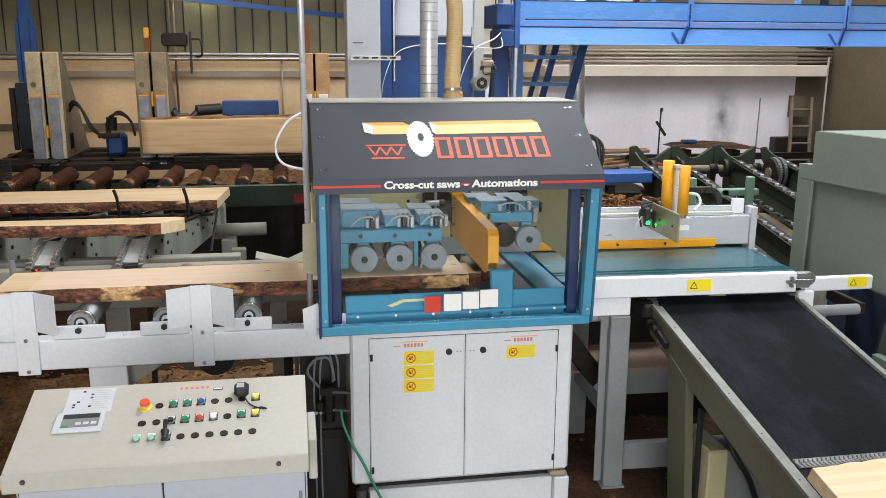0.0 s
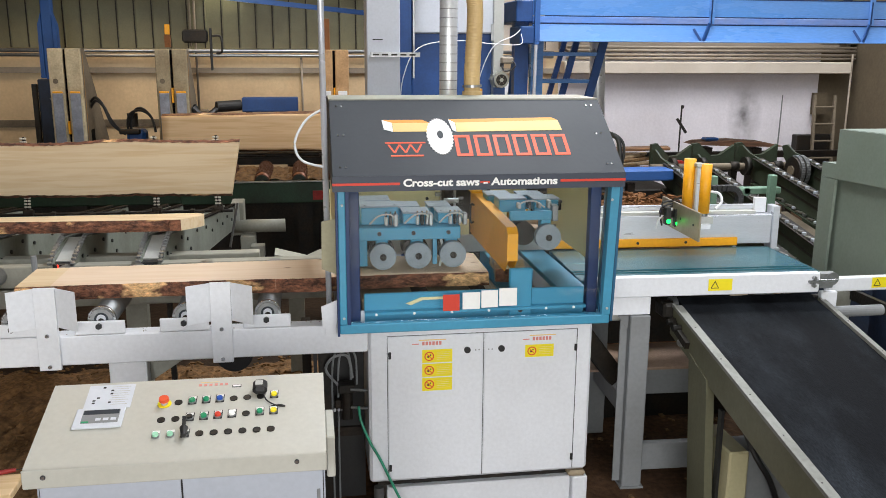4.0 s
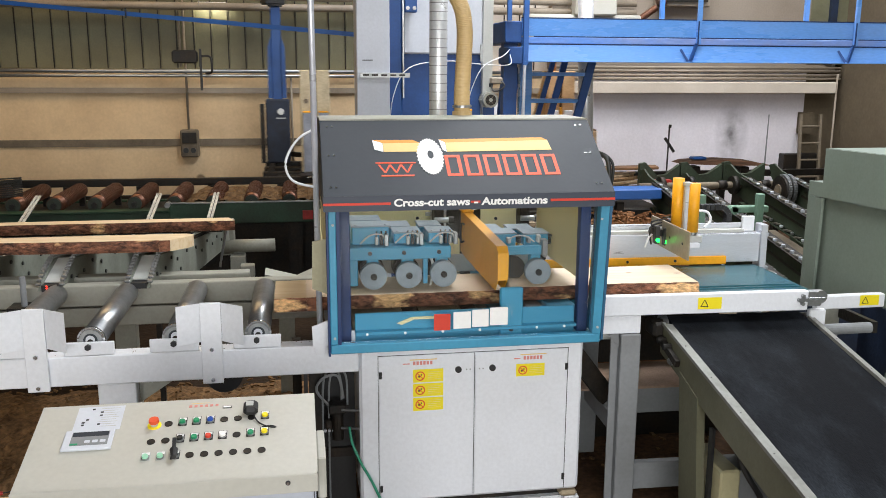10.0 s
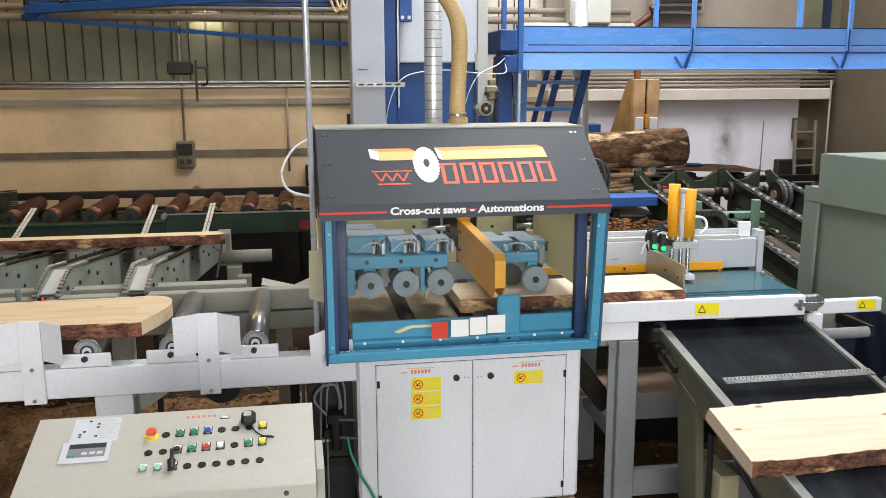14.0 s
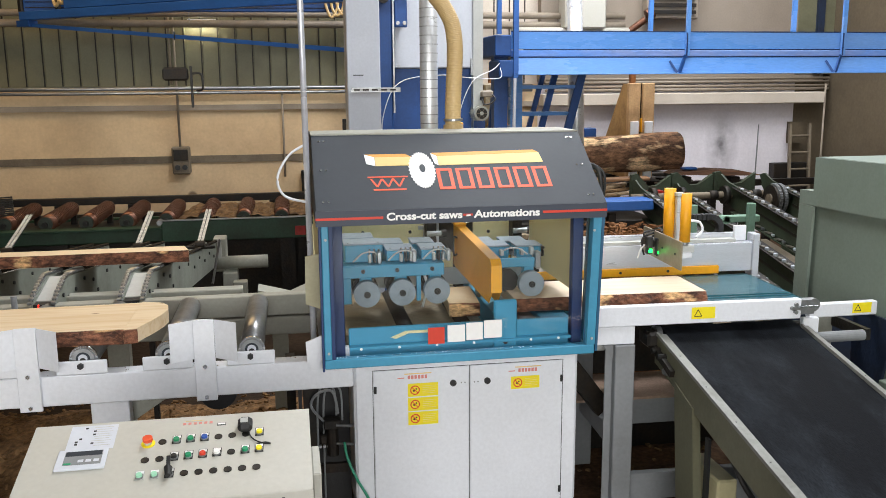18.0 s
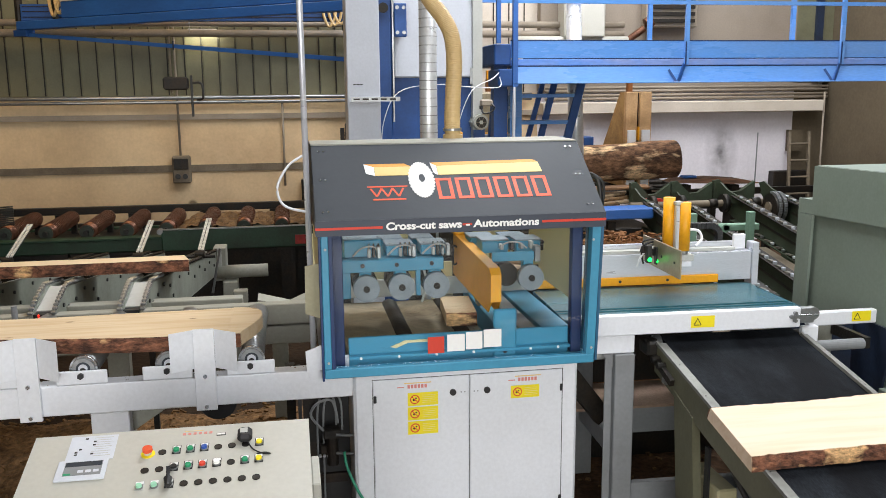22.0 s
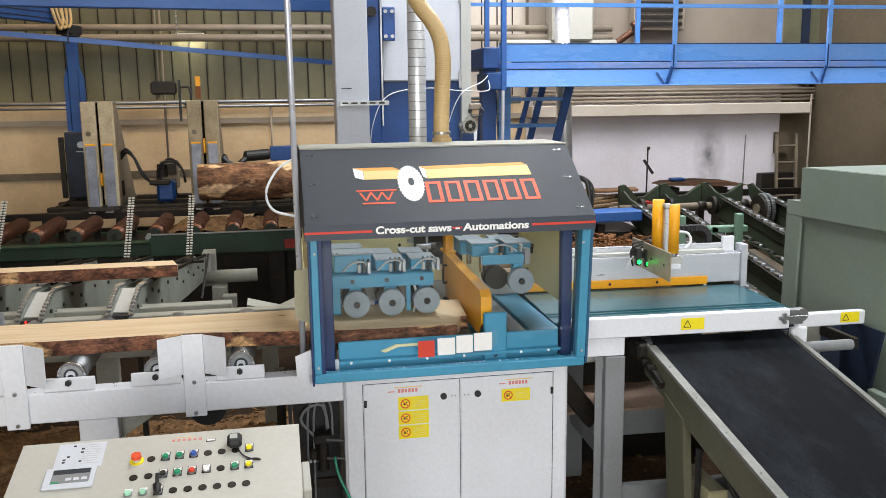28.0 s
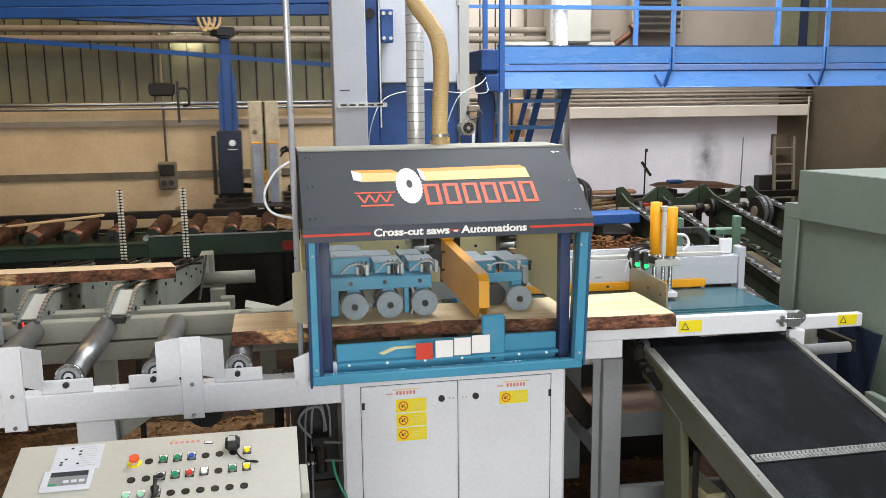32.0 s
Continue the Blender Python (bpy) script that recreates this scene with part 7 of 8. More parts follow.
def pusher_bar():
    s = thing("pusher_bar", "yellow pusher bar along the fence", "pusher bar", (0, 0, 0))
    part("bar", bx(0.45, 1.425, 0.715, 0.733, 0.981, 1.022, bevel=0.003), YELLOW, s)
    for x in (0.72, 0.90, 1.15):
        part("bolt", rd((x, 0.714, 1.003), (x, 0.709, 1.003), 0.007, 10), BLACK, s)
    part("push_rod", bx(1.015, 1.105, 0.734, 1.36, 1.0, 1.018), WHITE, s)
    return s


# ---- inclined belt ----
BELT_N = math.degrees(math.atan(0.208))


def belt_z(y):
    return 0.837 + 0.208 * y


def incline():
    t = thing("inclined_conveyor", "inclined black rubber belt conveyor", "conveyor", (1.3, -1.0, 0))
    y0, y1 = -3.0, 0.17
    part("belt", pr([(y1 + 0.03, belt_z(y1) - 0.035), (y1 + 0.02, belt_z(y1) - 0.01), (y1, belt_z(y1)), (y0, belt_z(y0)), (y0, belt_z(y0) - 0.05), (y1, belt_z(y1) - 0.07)], "x", 0.906, 1.546), BELT, t)
    for x in (0.858, 1.549):
        part("side_rail", pr([(y1 - 0.06, belt_z(y1 - 0.06)), (y0, belt_z(y0)), (y0, belt_z(y0) - 0.175), (y1 - 0.06, belt_z(y1 - 0.06) - 0.13)], "x", x, x + 0.028), OLIVEGREY, t)
        part("rail_lip", pr([(y1 - 0.08, belt_z(y1 - 0.08) + 0.0075), (y1 - 0.08, belt_z(y1 - 0.08) + 0.017), (y0, belt_z(y0) + 0.017), (y0, belt_z(y0) + 0.0075)], "x", x - 0.006, x + 0.004), CAPGREY, t)
        part("rail_cap", pr([(y1 - 0.08, belt_z(y1 - 0.08) + 0.002), (y1 - 0.08, belt_z(y1 - 0.08) + 0.007), (y0, belt_z(y0) + 0.007), (y0, belt_z(y0) + 0.002)], "x", x - 0.006, x + 0.040 if x < 1 else x + 0.029), CAPGREY, t)
        for i in range(12):
            y = -0.1 - i * 0.24
            part("cap_rivet", rd((x + 0.018, y, belt_z(y) + 0.006), (x + 0.018, y, belt_z(y) + 0.0085), 0.003, 8), DARKSTEEL, t)
    part("head_roller", rd((0.86, 0.165, 0.835), (1.60, 0.165, 0.835), 0.032, 20), DARKSTEEL, t)
    part("bearing", bx(0.815, 0.87, 0.09, 0.20, 0.80, 0.87, bevel=0.012), DARKSTEEL, t, "greasy black bearing block")
    for y, z in ((0.13, 0.86), (0.19, 0.84), (0.06, 0.80), (0.0, 0.79)):
        part("bearing_bolt", rd((0.87, y, z), (0.82, y, z), 0.014, 10), DARKSTEEL, t)
    part("bearing_ring", rd((0.872, 0.165, 0.842), (0.902, 0.165, 0.842), 0.036, 20), STEEL, t)
    part("tension_rod", br((0.845, 0.08, 0.80), (0.845, -0.10, 0.745), 0.02, 0.03), DARKSTEEL, t)
    part("latch", bx(0.835, 0.857, -0.05, -0.015, 0.72, 0.745, bevel=0.004), STEEL, t)
    for x in (0.852, 1.550):
        part("leg", pr([(-0.105, 0.715), (-0.28, 0.66), (-0.357, 0.0), (-0.196, 0.0)], "x", x, x + 0.034), OLIVEGREY, t)
        part("leg", pr([(-2.4, 0.23), (-2.55, 0.19), (-2.58, 0.0), (-2.43, 0.0)], "x", x, x + 0.034), OLIVEGREY, t)
    part("belt_scraper", bx(0.90, 1.55, -0.05, -0.02, 0.70, 0.75), DARKSTEEL, t)
    part("inner_leg", bx(0.888, 0.90, -0.36, -0.33, 0.0, 0.56), BLACK, t)
    part("catch_end", bx(1.56, 1.64, 0.10, 0.13, 0.82, 0.895, bevel=0.005), WHITE, t)
    g = thing("gear_box", "cream switch box under the inclined belt", "switch box", (1.2, -0.3, 0))
    part("box", bx(0.905, 0.99, -0.42, -0.15, 0.0, 0.41, bevel=0.008), SWITCHBEIGE, g)
    part("panel", bx(0.992, 1.40, -0.32, -0.2, 0.0, 0.36, bevel=0.004), LEGGREY, g)
    part("cable", tb([(0.96, -0.22, 0.60), (0.965, -0.40, 0.50), (1.0, -0.45, 0.40), (1.06, -0.46, 0.30), (1.12, -0.46, 0.15)], 0.012, 8), BLACK, g)


def belt_seam():
    s = thing("belt_seam", "grey laced splice across the black belt", "belt splice", (0, 0, 0))
    part("strip", bx(0.908, 1.544, -0.004, 0.042, 0.001, 0.004), BLACK, s)
    b = bmesh.new()
    for i in range(39):
        for y, turn in ((0.009, 24), (0.030, -24)):
            box(b, -0.0045, 0.0045, -0.0095, 0.0095, 0, 0.0025, turn=pose(0.918 + i * 0.0162, y, 0.0043, 0, 0, turn))
    for y in (-0.0025, 0.0175, 0.038):
        box(b, 0.911, 1.541, y, y + 0.003, 0.0043, 0.006)
    part("lacing", b, LACING, s)
    return s


def right_side():
    t = thing("machine_housing", "large grey-green sheet-metal machine housing", "housing", (2.05, 0.2, 0))
    part("side_wall", bx(2.112, 2.122, -1.9, 0.96, 0.0, 1.30), HOUSING, t)
    part("upper_plate", pr([(0.90, 1.36), (0.90, 1.543), (-1.9, 1.608), (-1.9, 1.36)], "x", 2.085, 2.1), HOUSING, t)
    part("frame_strip", pr([(1.026, 1.277), (1.026, 1.356), (-1.9, 1.44), (-1.9, 1.36)], "x", 2.086, 2.101), HOUSING, t)
    part("frame_side", pr([(1.026, 1.276), (1.034, 0.0), (0.955, 0.0), (0.925, 1.276)], "x", 2.086, 2.101), HOUSING, t)
    part("frame_bevel", pr([(0.9245, 1.276), (0.9545, 0.0), (0.925, 0.0), (0.895, 1.276)], "x", 2.085, 2.1015), HOUSING, t)
    part("ledge", bx(2.102, 3.6, 0.86, 1.026, 1.345, 1.355), HOUSING, t)
    part("rear_wall", bx(2.102, 3.6, 0.99, 1.026, 0.0, 1.344), HOUSING, t)
    part("upper_rear_wall", bx(2.101, 3.6, 0.87, 0.90, 1.356, 1.538), HOUSING, t)
    part("roof", pr([(0.899, 1.545), (0.899, 1.539), (-1.9, 1.59), (-1.9, 1.609)], "x", 2.101, 3.6), HOUSING, t)
    part("kick_plate", bx(2.02, 2.061, -1.5, 0.17, 0.0, 0.55, bevel=0.004), HOUSING, t)
    b = thing("far_side_bar", "white side bar with a yellow warning label", "conveyor bar", (1.9, 0.35, 0))
    part("bar", bx(1.72, 2.08, 0.30, 0.34, 0.832, 0.899, bevel=0.005), WHITE, b)
    label_plate(b, 1.945, 0.299, 0.896, 0.10, 0.05, sign=False)
    tri = bmesh.new()
    for p, q in (((1.955, 0.857), (1.989, 0.857)), ((1.989, 0.857), (1.972, 0.887)), ((1.972, 0.887), (1.955, 0.857))):
        bar(tri, (p[0], 0.2965, p[1]), (q[0], 0.2965, q[1]), 0.001, 0.003)
    part("warning_triangle", tri, BLACK, b)
    part("leg", bx(1.80, 1.88, 0.35, 0.43, 0.0, 0.83), FRAMEGREY, b)
    part("roller", rd((1.60, 0.10, 0.80), (1.865, 0.10, 0.80), 0.025, 18), LEGGREY, b)
    part("roller_arm", bx(1.866, 1.89, 0.08, 0.34, 0.78, 0.831), DARKSTEEL, b)
    part("side_guard", pr([(0.15, 0.828), (0.18, 0.69), (0.22, 0.50), (0.28, 0.30), (0.5, 0.2), (0.5, 0.828)], "x", 2.066, 2.08), DARKBLUE, b, "grimy navy side guard")
    part("under_plate", bx(1.66, 2.055, 0.44, 0.46, 0.0, 0.824), DARKBLUE, b)


# ---- the log carriage ----
def carriage():
    t = thing("log_carriage", "log carriage with tall headblocks and blue mast", "log carriage", (0, 5.4, 0.86))
    for y in (5.45, 5.9, 6.38):
        part("chassis_beam", bx(-0.35, 3.3, y, y + 0.11, 0.865, 0.925, bevel=0.008), DARKSTEEL, t)
    for x in (-0.3, 0.02, 0.30, 0.70, 0.98, 1.26, 1.9, 2.62, 2.9, 3.2):
        part("cross_beam", bx(x, x + 0.05, 5.45, 6.49, 0.87, 0.9245), DARKSTEEL, t)
    part("front_sill", bx(-0.2, 3.3, 5.38, 5.448, 0.862, 0.90, bevel=0.006), DARKSTEEL, t)
    for x in (0.018, 0.985, 2.525):
        third = x > 2
        b = part("headblock", pr([(5.46, 0.926), (5.46, 1.92), (5.60, 1.92), (6.42, 0.926)], "x", x + 0.03, x + 0.305), KNEEORANGE if third else DARKBROWN, t, "orange-brown worn headblock" if third else "worn grey-brown headblock")
        for k, w in ((0.018, 0.132), (0.175, 0.132)):
            part("knee", bx(x + k, x + k + w, 5.40, 5.458, 0.93, 1.925, bevel=0.006), KNEETAN if third else POSTWOOD if x < 0.5 else KNEEGREY, b)
            part("knee_plate", bx(x + k + 0.022, x + k + 0.112, 5.375, 5.398, 0.90, 1.53 if third else 1.512, bevel=0.004), WHITE if third else WEARSTEEL, b, "bright worn wear plate" if third else "bluish worn wear plate")
            if not third:
                part("plate_tip", bx(x + k + 0.022, x + k + 0.112, 5.38, 5.398, 1.513, 1.530, bevel=0.003), YELLOW, b, "scuffed yellow tip")
            part("knee_foot", bx(x + k - 0.02, x + k + 0.15, 5.16, 5.37, 0.902, 0.922), DARKSTEEL, b)
            part("foot_edge", bx(x + k + 0.05, x + k + 0.12, 5.145, 5.158, 0.898, 0.924), CHROME, b)
        part("side_hole", bx(x + 0.300, x + 0.3065, 5.62, 5.76, 1.0, 1.15), PITCH, b)
        part("side_seam", bx(x + 0.3052, x + 0.3072, 5.50, 5.515, 0.95, 1.88), KNEEORANGE, b)
        part("slot", bx(x + 0.1505, x + 0.1745, 5.44, 5.459, 0.93, 1.915), PITCH, b)
        part("dog", bx(x + 0.154, x + 0.171, 5.38, 5.44, 1.13 if x < 0.5 else 1.42, 1.25 if x < 0.5 else 1.56, bevel=0.003), YELLOW, b)
        if not third:
            part("bolt", rd((x + 0.075, 5.40, 1.625), (x + 0.075, 5.392, 1.625), 0.024, 12), DARKBROWN, b)
        part("slide", bx(x + 0.05, x + 0.29, 5.06, 5.9, 0.926, 0.935), DARKSTEEL, b)
        for k in range(2):
            part("hydraulic_hose", tb([(x + 0.30, 5.7, 1.36 + 0.05 * k), (x + 0.37, 5.62, 1.43 + 0.03 * k), (x + 0.44, 5.6, 1.38), (x + 0.50, 5.6, 1.25 - 0.03 * k), (x + 0.57, 5.63, 1.14), (x + 0.62, 5.66, 1.10)] if x < 0.5 else
                                      [(x + 0.30, 5.68, 1.26 + 0.06 * k), (x + 0.34, 5.64, 1.33 + 0.05 * k), (x + 0.38, 5.62, 1.24), (x + 0.36, 5.66, 1.14)], 0.014, 8), BLACK, b)
    part("rear_tip", bx(2.60, 2.655, 5.50, 5.56, 1.60, 2.22, bevel=0.004), RUSTBROWN, t, "rusty brown upright on the third headblock")
    part("mast_tip", bx(1.084, 1.128, 5.55, 5.6, 2.06, 2.155, bevel=0.004), YELLOW, t, "worn yellow tip")
    part("tip_bar", bx(1.08, 1.13, 5.545, 5.605, 1.94, 2.058), RUSTBROWN, t, "rusty brown bar under the yellow tip")
    part("mast_core", bx(MAST_X - 0.052, MAST_X + 0.052, 6.36, 6.46, 1.60, 2.58, bevel=0.006), DEEPBLUE, t, "blue upright mast")
    for k in (-1, 1):
        part("mast_cheek", pr([(MAST_X + k * 0.054, 1.62), (MAST_X + k * 0.098, 1.62), (MAST_X + k * 0.09, 2.16), (MAST_X + k * 0.054, 2.27)], "y", 6.35, 6.45), DEEPBLUE, t)
    part("mast_head", bx(MAST_X - 0.075, MAST_X + 0.075, 6.33, 6.49, 2.585, 2.607), BLACK, t)
    part("mast_box", bx(MAST_X - 0.13, MAST_X + 0.125, 6.30, 6.49, 0.926, 1.61, bevel=0.012), DARKBLUE, t)
    part("box_eye", rd((MAST_X + 0.03, 6.299, 1.48), (MAST_X + 0.03, 6.285, 1.48), 0.035, 14), STEEL, t)
    part("box_slot", bx(MAST_X - 0.02, MAST_X + 0.08, 6.291, 6.299, 1.405, 1.415), STEEL, t)
    part("mast_stay", bx(MAST_X - 0.19, MAST_X - 0.145, 6.30, 6.36, 0.926, 1.56), DARKSTEEL, t)
    part("mast_stay", br((MAST_X + 0.126, 6.35, 1.02), (0.03, 6.2, 1.02), 0.04, 0.05), DARKSTEEL, t)
    part("motor_body", bx(0.64, 0.82, 5.66, 5.86, 0.926, 1.14, bevel=0.03), DEEPBLUE, t)
    part("motor_head", rd((0.70, 5.72, 1.17), (0.70, 5.72, 1.30), 0.05, 14), DARKSTEEL, t)
    part("valve_bank", bx(0.58, 0.78, 5.62, 5.68, 1.10, 1.15, bevel=0.01), DARKSTEEL, t)
    for k in range(2):
        part("return_hose", tb([(0.66 + 0.03 * k, 5.68, 1.12), (0.665 + 0.03 * k, 5.66, 1.24), (0.72 + 0.03 * k, 5.64, 1.32 + 0.02 * k), (0.82, 5.62, 1.33 + 0.02 * k), (0.90, 5.62, 1.26), (0.93, 5.62, 1.12)], 0.013, 8), BLACK, t)
    part("tool_box", bx(1.765, 2.325, 5.75, 5.95, 1.305, 1.445, bevel=0.006), DEEPBLUE, t)
    part("box_bracket", bx(1.8, 1.86, 5.8, 5.9, 0.926, 1.299), DARKSTEEL, t)
    part("cylinder", rd((1.52, 5.7, 1.36), (1.748, 5.8, 1.37), 0.055, 16), BLACK, t)
    part("hose_bundle", tb([(1.30, 5.6, 1.36), (1.36, 5.6, 1.30), (1.44, 5.62, 1.28), (1.52, 5.68, 1.34)], 0.03, 8), BLACK, t)
    for x in (0.2, 1.6, 3.0):
        part("wheel", rd((x, 5.31, 0.924), (x, 5.37, 0.924), 0.03, 16), DARKSTEEL, t)
        part("wheel", rd((x, 6.11, 0.672), (x, 6.17, 0.672), 0.05, 16), DARKSTEEL, t)
        part("axle_bracket", bx(x - 0.02, x + 0.02, 6.04, 6.10, 0.66, 0.869), DARKSTEEL, t)
    return t


def sawlog():
    """A log of 2 m, sawn flat on one side, with uneven bark and a slight taper."""
    rnd = random.Random(5)
    n, k, L = 26, 28, 1.92
    bm = bmesh.new()
    rings = []
    for i in range(n + 1):
        u = i / n
        r0 = 0.172 + 0.026 * u
        ring = []
        for j in range(k):
            a = 2 * math.pi * j / k
            r = r0 * (1 + 0.05 * noise.noise((u * 5, math.cos(a) * 1.4, math.sin(a) * 1.4)) + 0.012 * rnd.uniform(-1, 1))
            y, z = r * math.cos(a), r * math.sin(a)
            ring.append(bm.verts.new((L * u, max(y, -0.075), z)))
        rings.append(ring)
    for a, b in zip(rings, rings[1:]):
        for j in range(k):
            f = bm.faces.new((a[j], a[(j + 1) % k], b[(j + 1) % k], b[j]))
            f.material_index = 1 if all(abs(v.co.y + 0.075) < 1e-4 for v in f.verts) else 0
    for ring in (rings[0], rings[-1]):
        bm.faces.new(ring).material_index = 1
    ob = part("log", bm, [LOGBARK, LOGFACE], smooth=True)
    return tagged(ob, "pine log with one sawn face on the carriage", "log")


# ---- boards ----
def live_board(name, L, W, T, seed, label, start=0.0, material=None, skew=0.0, widen=0.0, flare=0.0):
    """A waney-edged board: x from 0 to L, front edge along y = 0, rear near y = W, lying on z = 0; bark on both edges."""
    rnd = random.Random(seed)
    n = max(int(L / 0.022), 6)
    bm, bk, bk2 = bmesh.new(), bmesh.new(), bmesh.new()
    rows, edge, rear = [], [], []
    for i in range(n + 1):
        u = i / n
        w1 = 0.016 * noise.noise(((u * L + start) * 3.0, seed, 0.3)) + 0.003 * rnd.uniform(-1, 1)
        f = min(max((u - 0.4) / 0.5, 0.0), 1.0)
        w1 -= flare * f * f * (3 - 2 * f)
        w2 = widen * u + 0.020 * noise.noise(((u * L + start) * 2.4, seed, 7.3)) + 0.003 * rnd.uniform(-1, 1)
        x = lambda y: L * u + skew * (y / W) * u ** 6
        pts = [(w1 + 0.008, T), (W + w2 - 0.012, T), (W + w2, 0.0), (w1 - 0.008, 0.0)]
        rows.append([bm.verts.new((x(y), y, z)) for y, z in pts])
        e = []
        for v in range(5):
            f = v / 4
            y = (w1 + 0.008) * (1 - f) + (w1 - 0.008) * f - 0.0015 - 0.012 * math.sin(math.pi * min(max(f, 0.03), 0.97)) * (0.25 + rnd.random() * 0.9)
            e.append(bk.verts.new((x(0), y, T * (1 - f) * 0.985 + 0.0004)))
        edge.append(e)
        e = []
        for v in range(5):
            f = v / 4
            y = W + w2 - 0.012 * (1 - f) + 0.0015 + 0.010 * math.sin(math.pi * min(max(f, 0.03), 0.97)) * (0.25 + rnd.random() * 0.9)
            e.append(bk2.verts.new((x(W), y, T * (1 - f) * 0.985 + 0.0004)))
        rear.append(e)
    for a, b in zip(rows, rows[1:]):
        for j in range(4):
            bm.faces.new((a[j], a[(j + 1) % 4], b[(j + 1) % 4], b[j]))
    bm.faces.new(rows[0])
    bm.faces.new(rows[-1])
    for strip, mesh in ((edge, bk), (rear, bk2)):
        for a, b in zip(strip, strip[1:]):
            for j in range(4):
                mesh.faces.new((a[j], a[j + 1], b[j + 1], b[j]))
    ob = part(name, bm, material or PINE)
    tagged(ob, label, "board", "sawn boards")
    pieces = [ob] + [part("bark_edge", m, BARK, ob, "rough brown bark edge") for m in (bk, bk2)]
    for p in pieces:
        grain = p.data.attributes.new("grain", "FLOAT_VECTOR", "POINT")
        for d in grain.data:
            d.vector = (start + seed * 1.7, seed * 0.37, seed * 0.11)
    return ob


def end_offcut(label, W, T, y0):
    """The rounded natural end of a board: straight where it is cut, bowed on the other side."""
    bow = [(0.045, 0.02), (0.062, 0.13), (0.090, 0.30), (0.116, 0.50), (0.126, 0.66), (0.118, 0.82), (0.090, 0.94), (0.040, 0.99)]
    pts = [(0.0, y0)] + [(x, y0 + f * W) for x, f in bow] + [(0.0, y0 + W)]
    bm = bmesh.new()
    prism(bm, pts, "z", 0.0, T)
    ob = part("offcut", bm, PINE)
    part("bark_edge", pr([(x, y0 + y) for x, y in ((0.0, -0.001), (0.045, 0.0075), (0.05, -0.002), (0.02, -0.010), (0.0, -0.013))], "z", 0.001, T * 0.97), BARK, ob, "rough brown bark edge")
    return tagged(ob, label, "offcut", "offcuts")


def small_block(label, L, W, T, seed, start=0.0):
    ob = live_board("offcut", L, W, T, seed, label, start)
    tagged(ob, label, "offcut", "offcuts")
    return ob


# ---- everything that stands ----
hall()
girders()
catwalk()
back_line()
transfer_arms()
lift_shaft()
right_rear()
low_bench()
floor_litter()
saw_cabinet()
enclosure()
PRESS_LEFT, PRESS_RIGHT = pressers()
control_desk()
infeed()
outfeed()
incline()
right_side()

# ---- everything that moves ----
GUARD = blade_guard()
LIFTS = [lift_arm()]
for _ in LIFT_X[1:]:
    LIFTS.append(copy_thing(LIFTS[0], pose(0, 0, 0)))
POSTS = [holding_post()]
for _ in LIFT_X[1:]:
    POSTS.append(copy_thing(POSTS[0], pose(0, 0, 0)))
STOP = stop_plate()
PUSH = pusher_bar()
SEAMS = [belt_seam()]
SEAMS.append(copy_thing(SEAMS[0], pose(0, 0, 0)))
CARRIAGE = carriage()
INNER_ARM, OUTER_ARM = boom_inner(), boom_outer()
LOG = sawlog()
BOARD_1 = live_board("board", 0.88, 0.335, 0.054, 8, "pale sawn board with bark edge, cut to length", 1.0, SPRUCE, widen=0.025)
BOARD_2 = live_board("board", 0.868, 0.31, 0.054, 8, "pale sawn board with knots and bark edge", 0.131, SPRUCE, widen=0.025)
TAIL = small_block("short yellow offcut block near the saw blade", 0.13, 0.31, 0.054, 8)
BOARD_Q = live_board("board", 1.85, 0.31, 0.055, 12, "long fresh pine board with dark bark edge", flare=0.115)
HEAD = end_offcut("pale rounded end offcut", 0.43, 0.055, -0.117)
BOARD_S = live_board("board", 3.4, 0.33, 0.06, 21, "long waney pine board on the chain arms", skew=0.06)
OLD_TAIL = small_block("short yellow offcut block beside the blade", 0.13, 0.20, 0.052, 31)
OLD_HEAD = small_block("narrow pale offcut strip with bark", 0.07, 0.30, 0.052, 33)
OLD_BOARD = live_board("board", 0.9, 0.34, 0.052, 41, "pale sawn board on the inclined belt")
THIN = tagged(part("thin_board", bx(0, 1.0, 0, 0.05, 0, 0.018, bevel=0.003), LOGFACE), "thin edging strip on the log rollers", "board", "sawn boards")


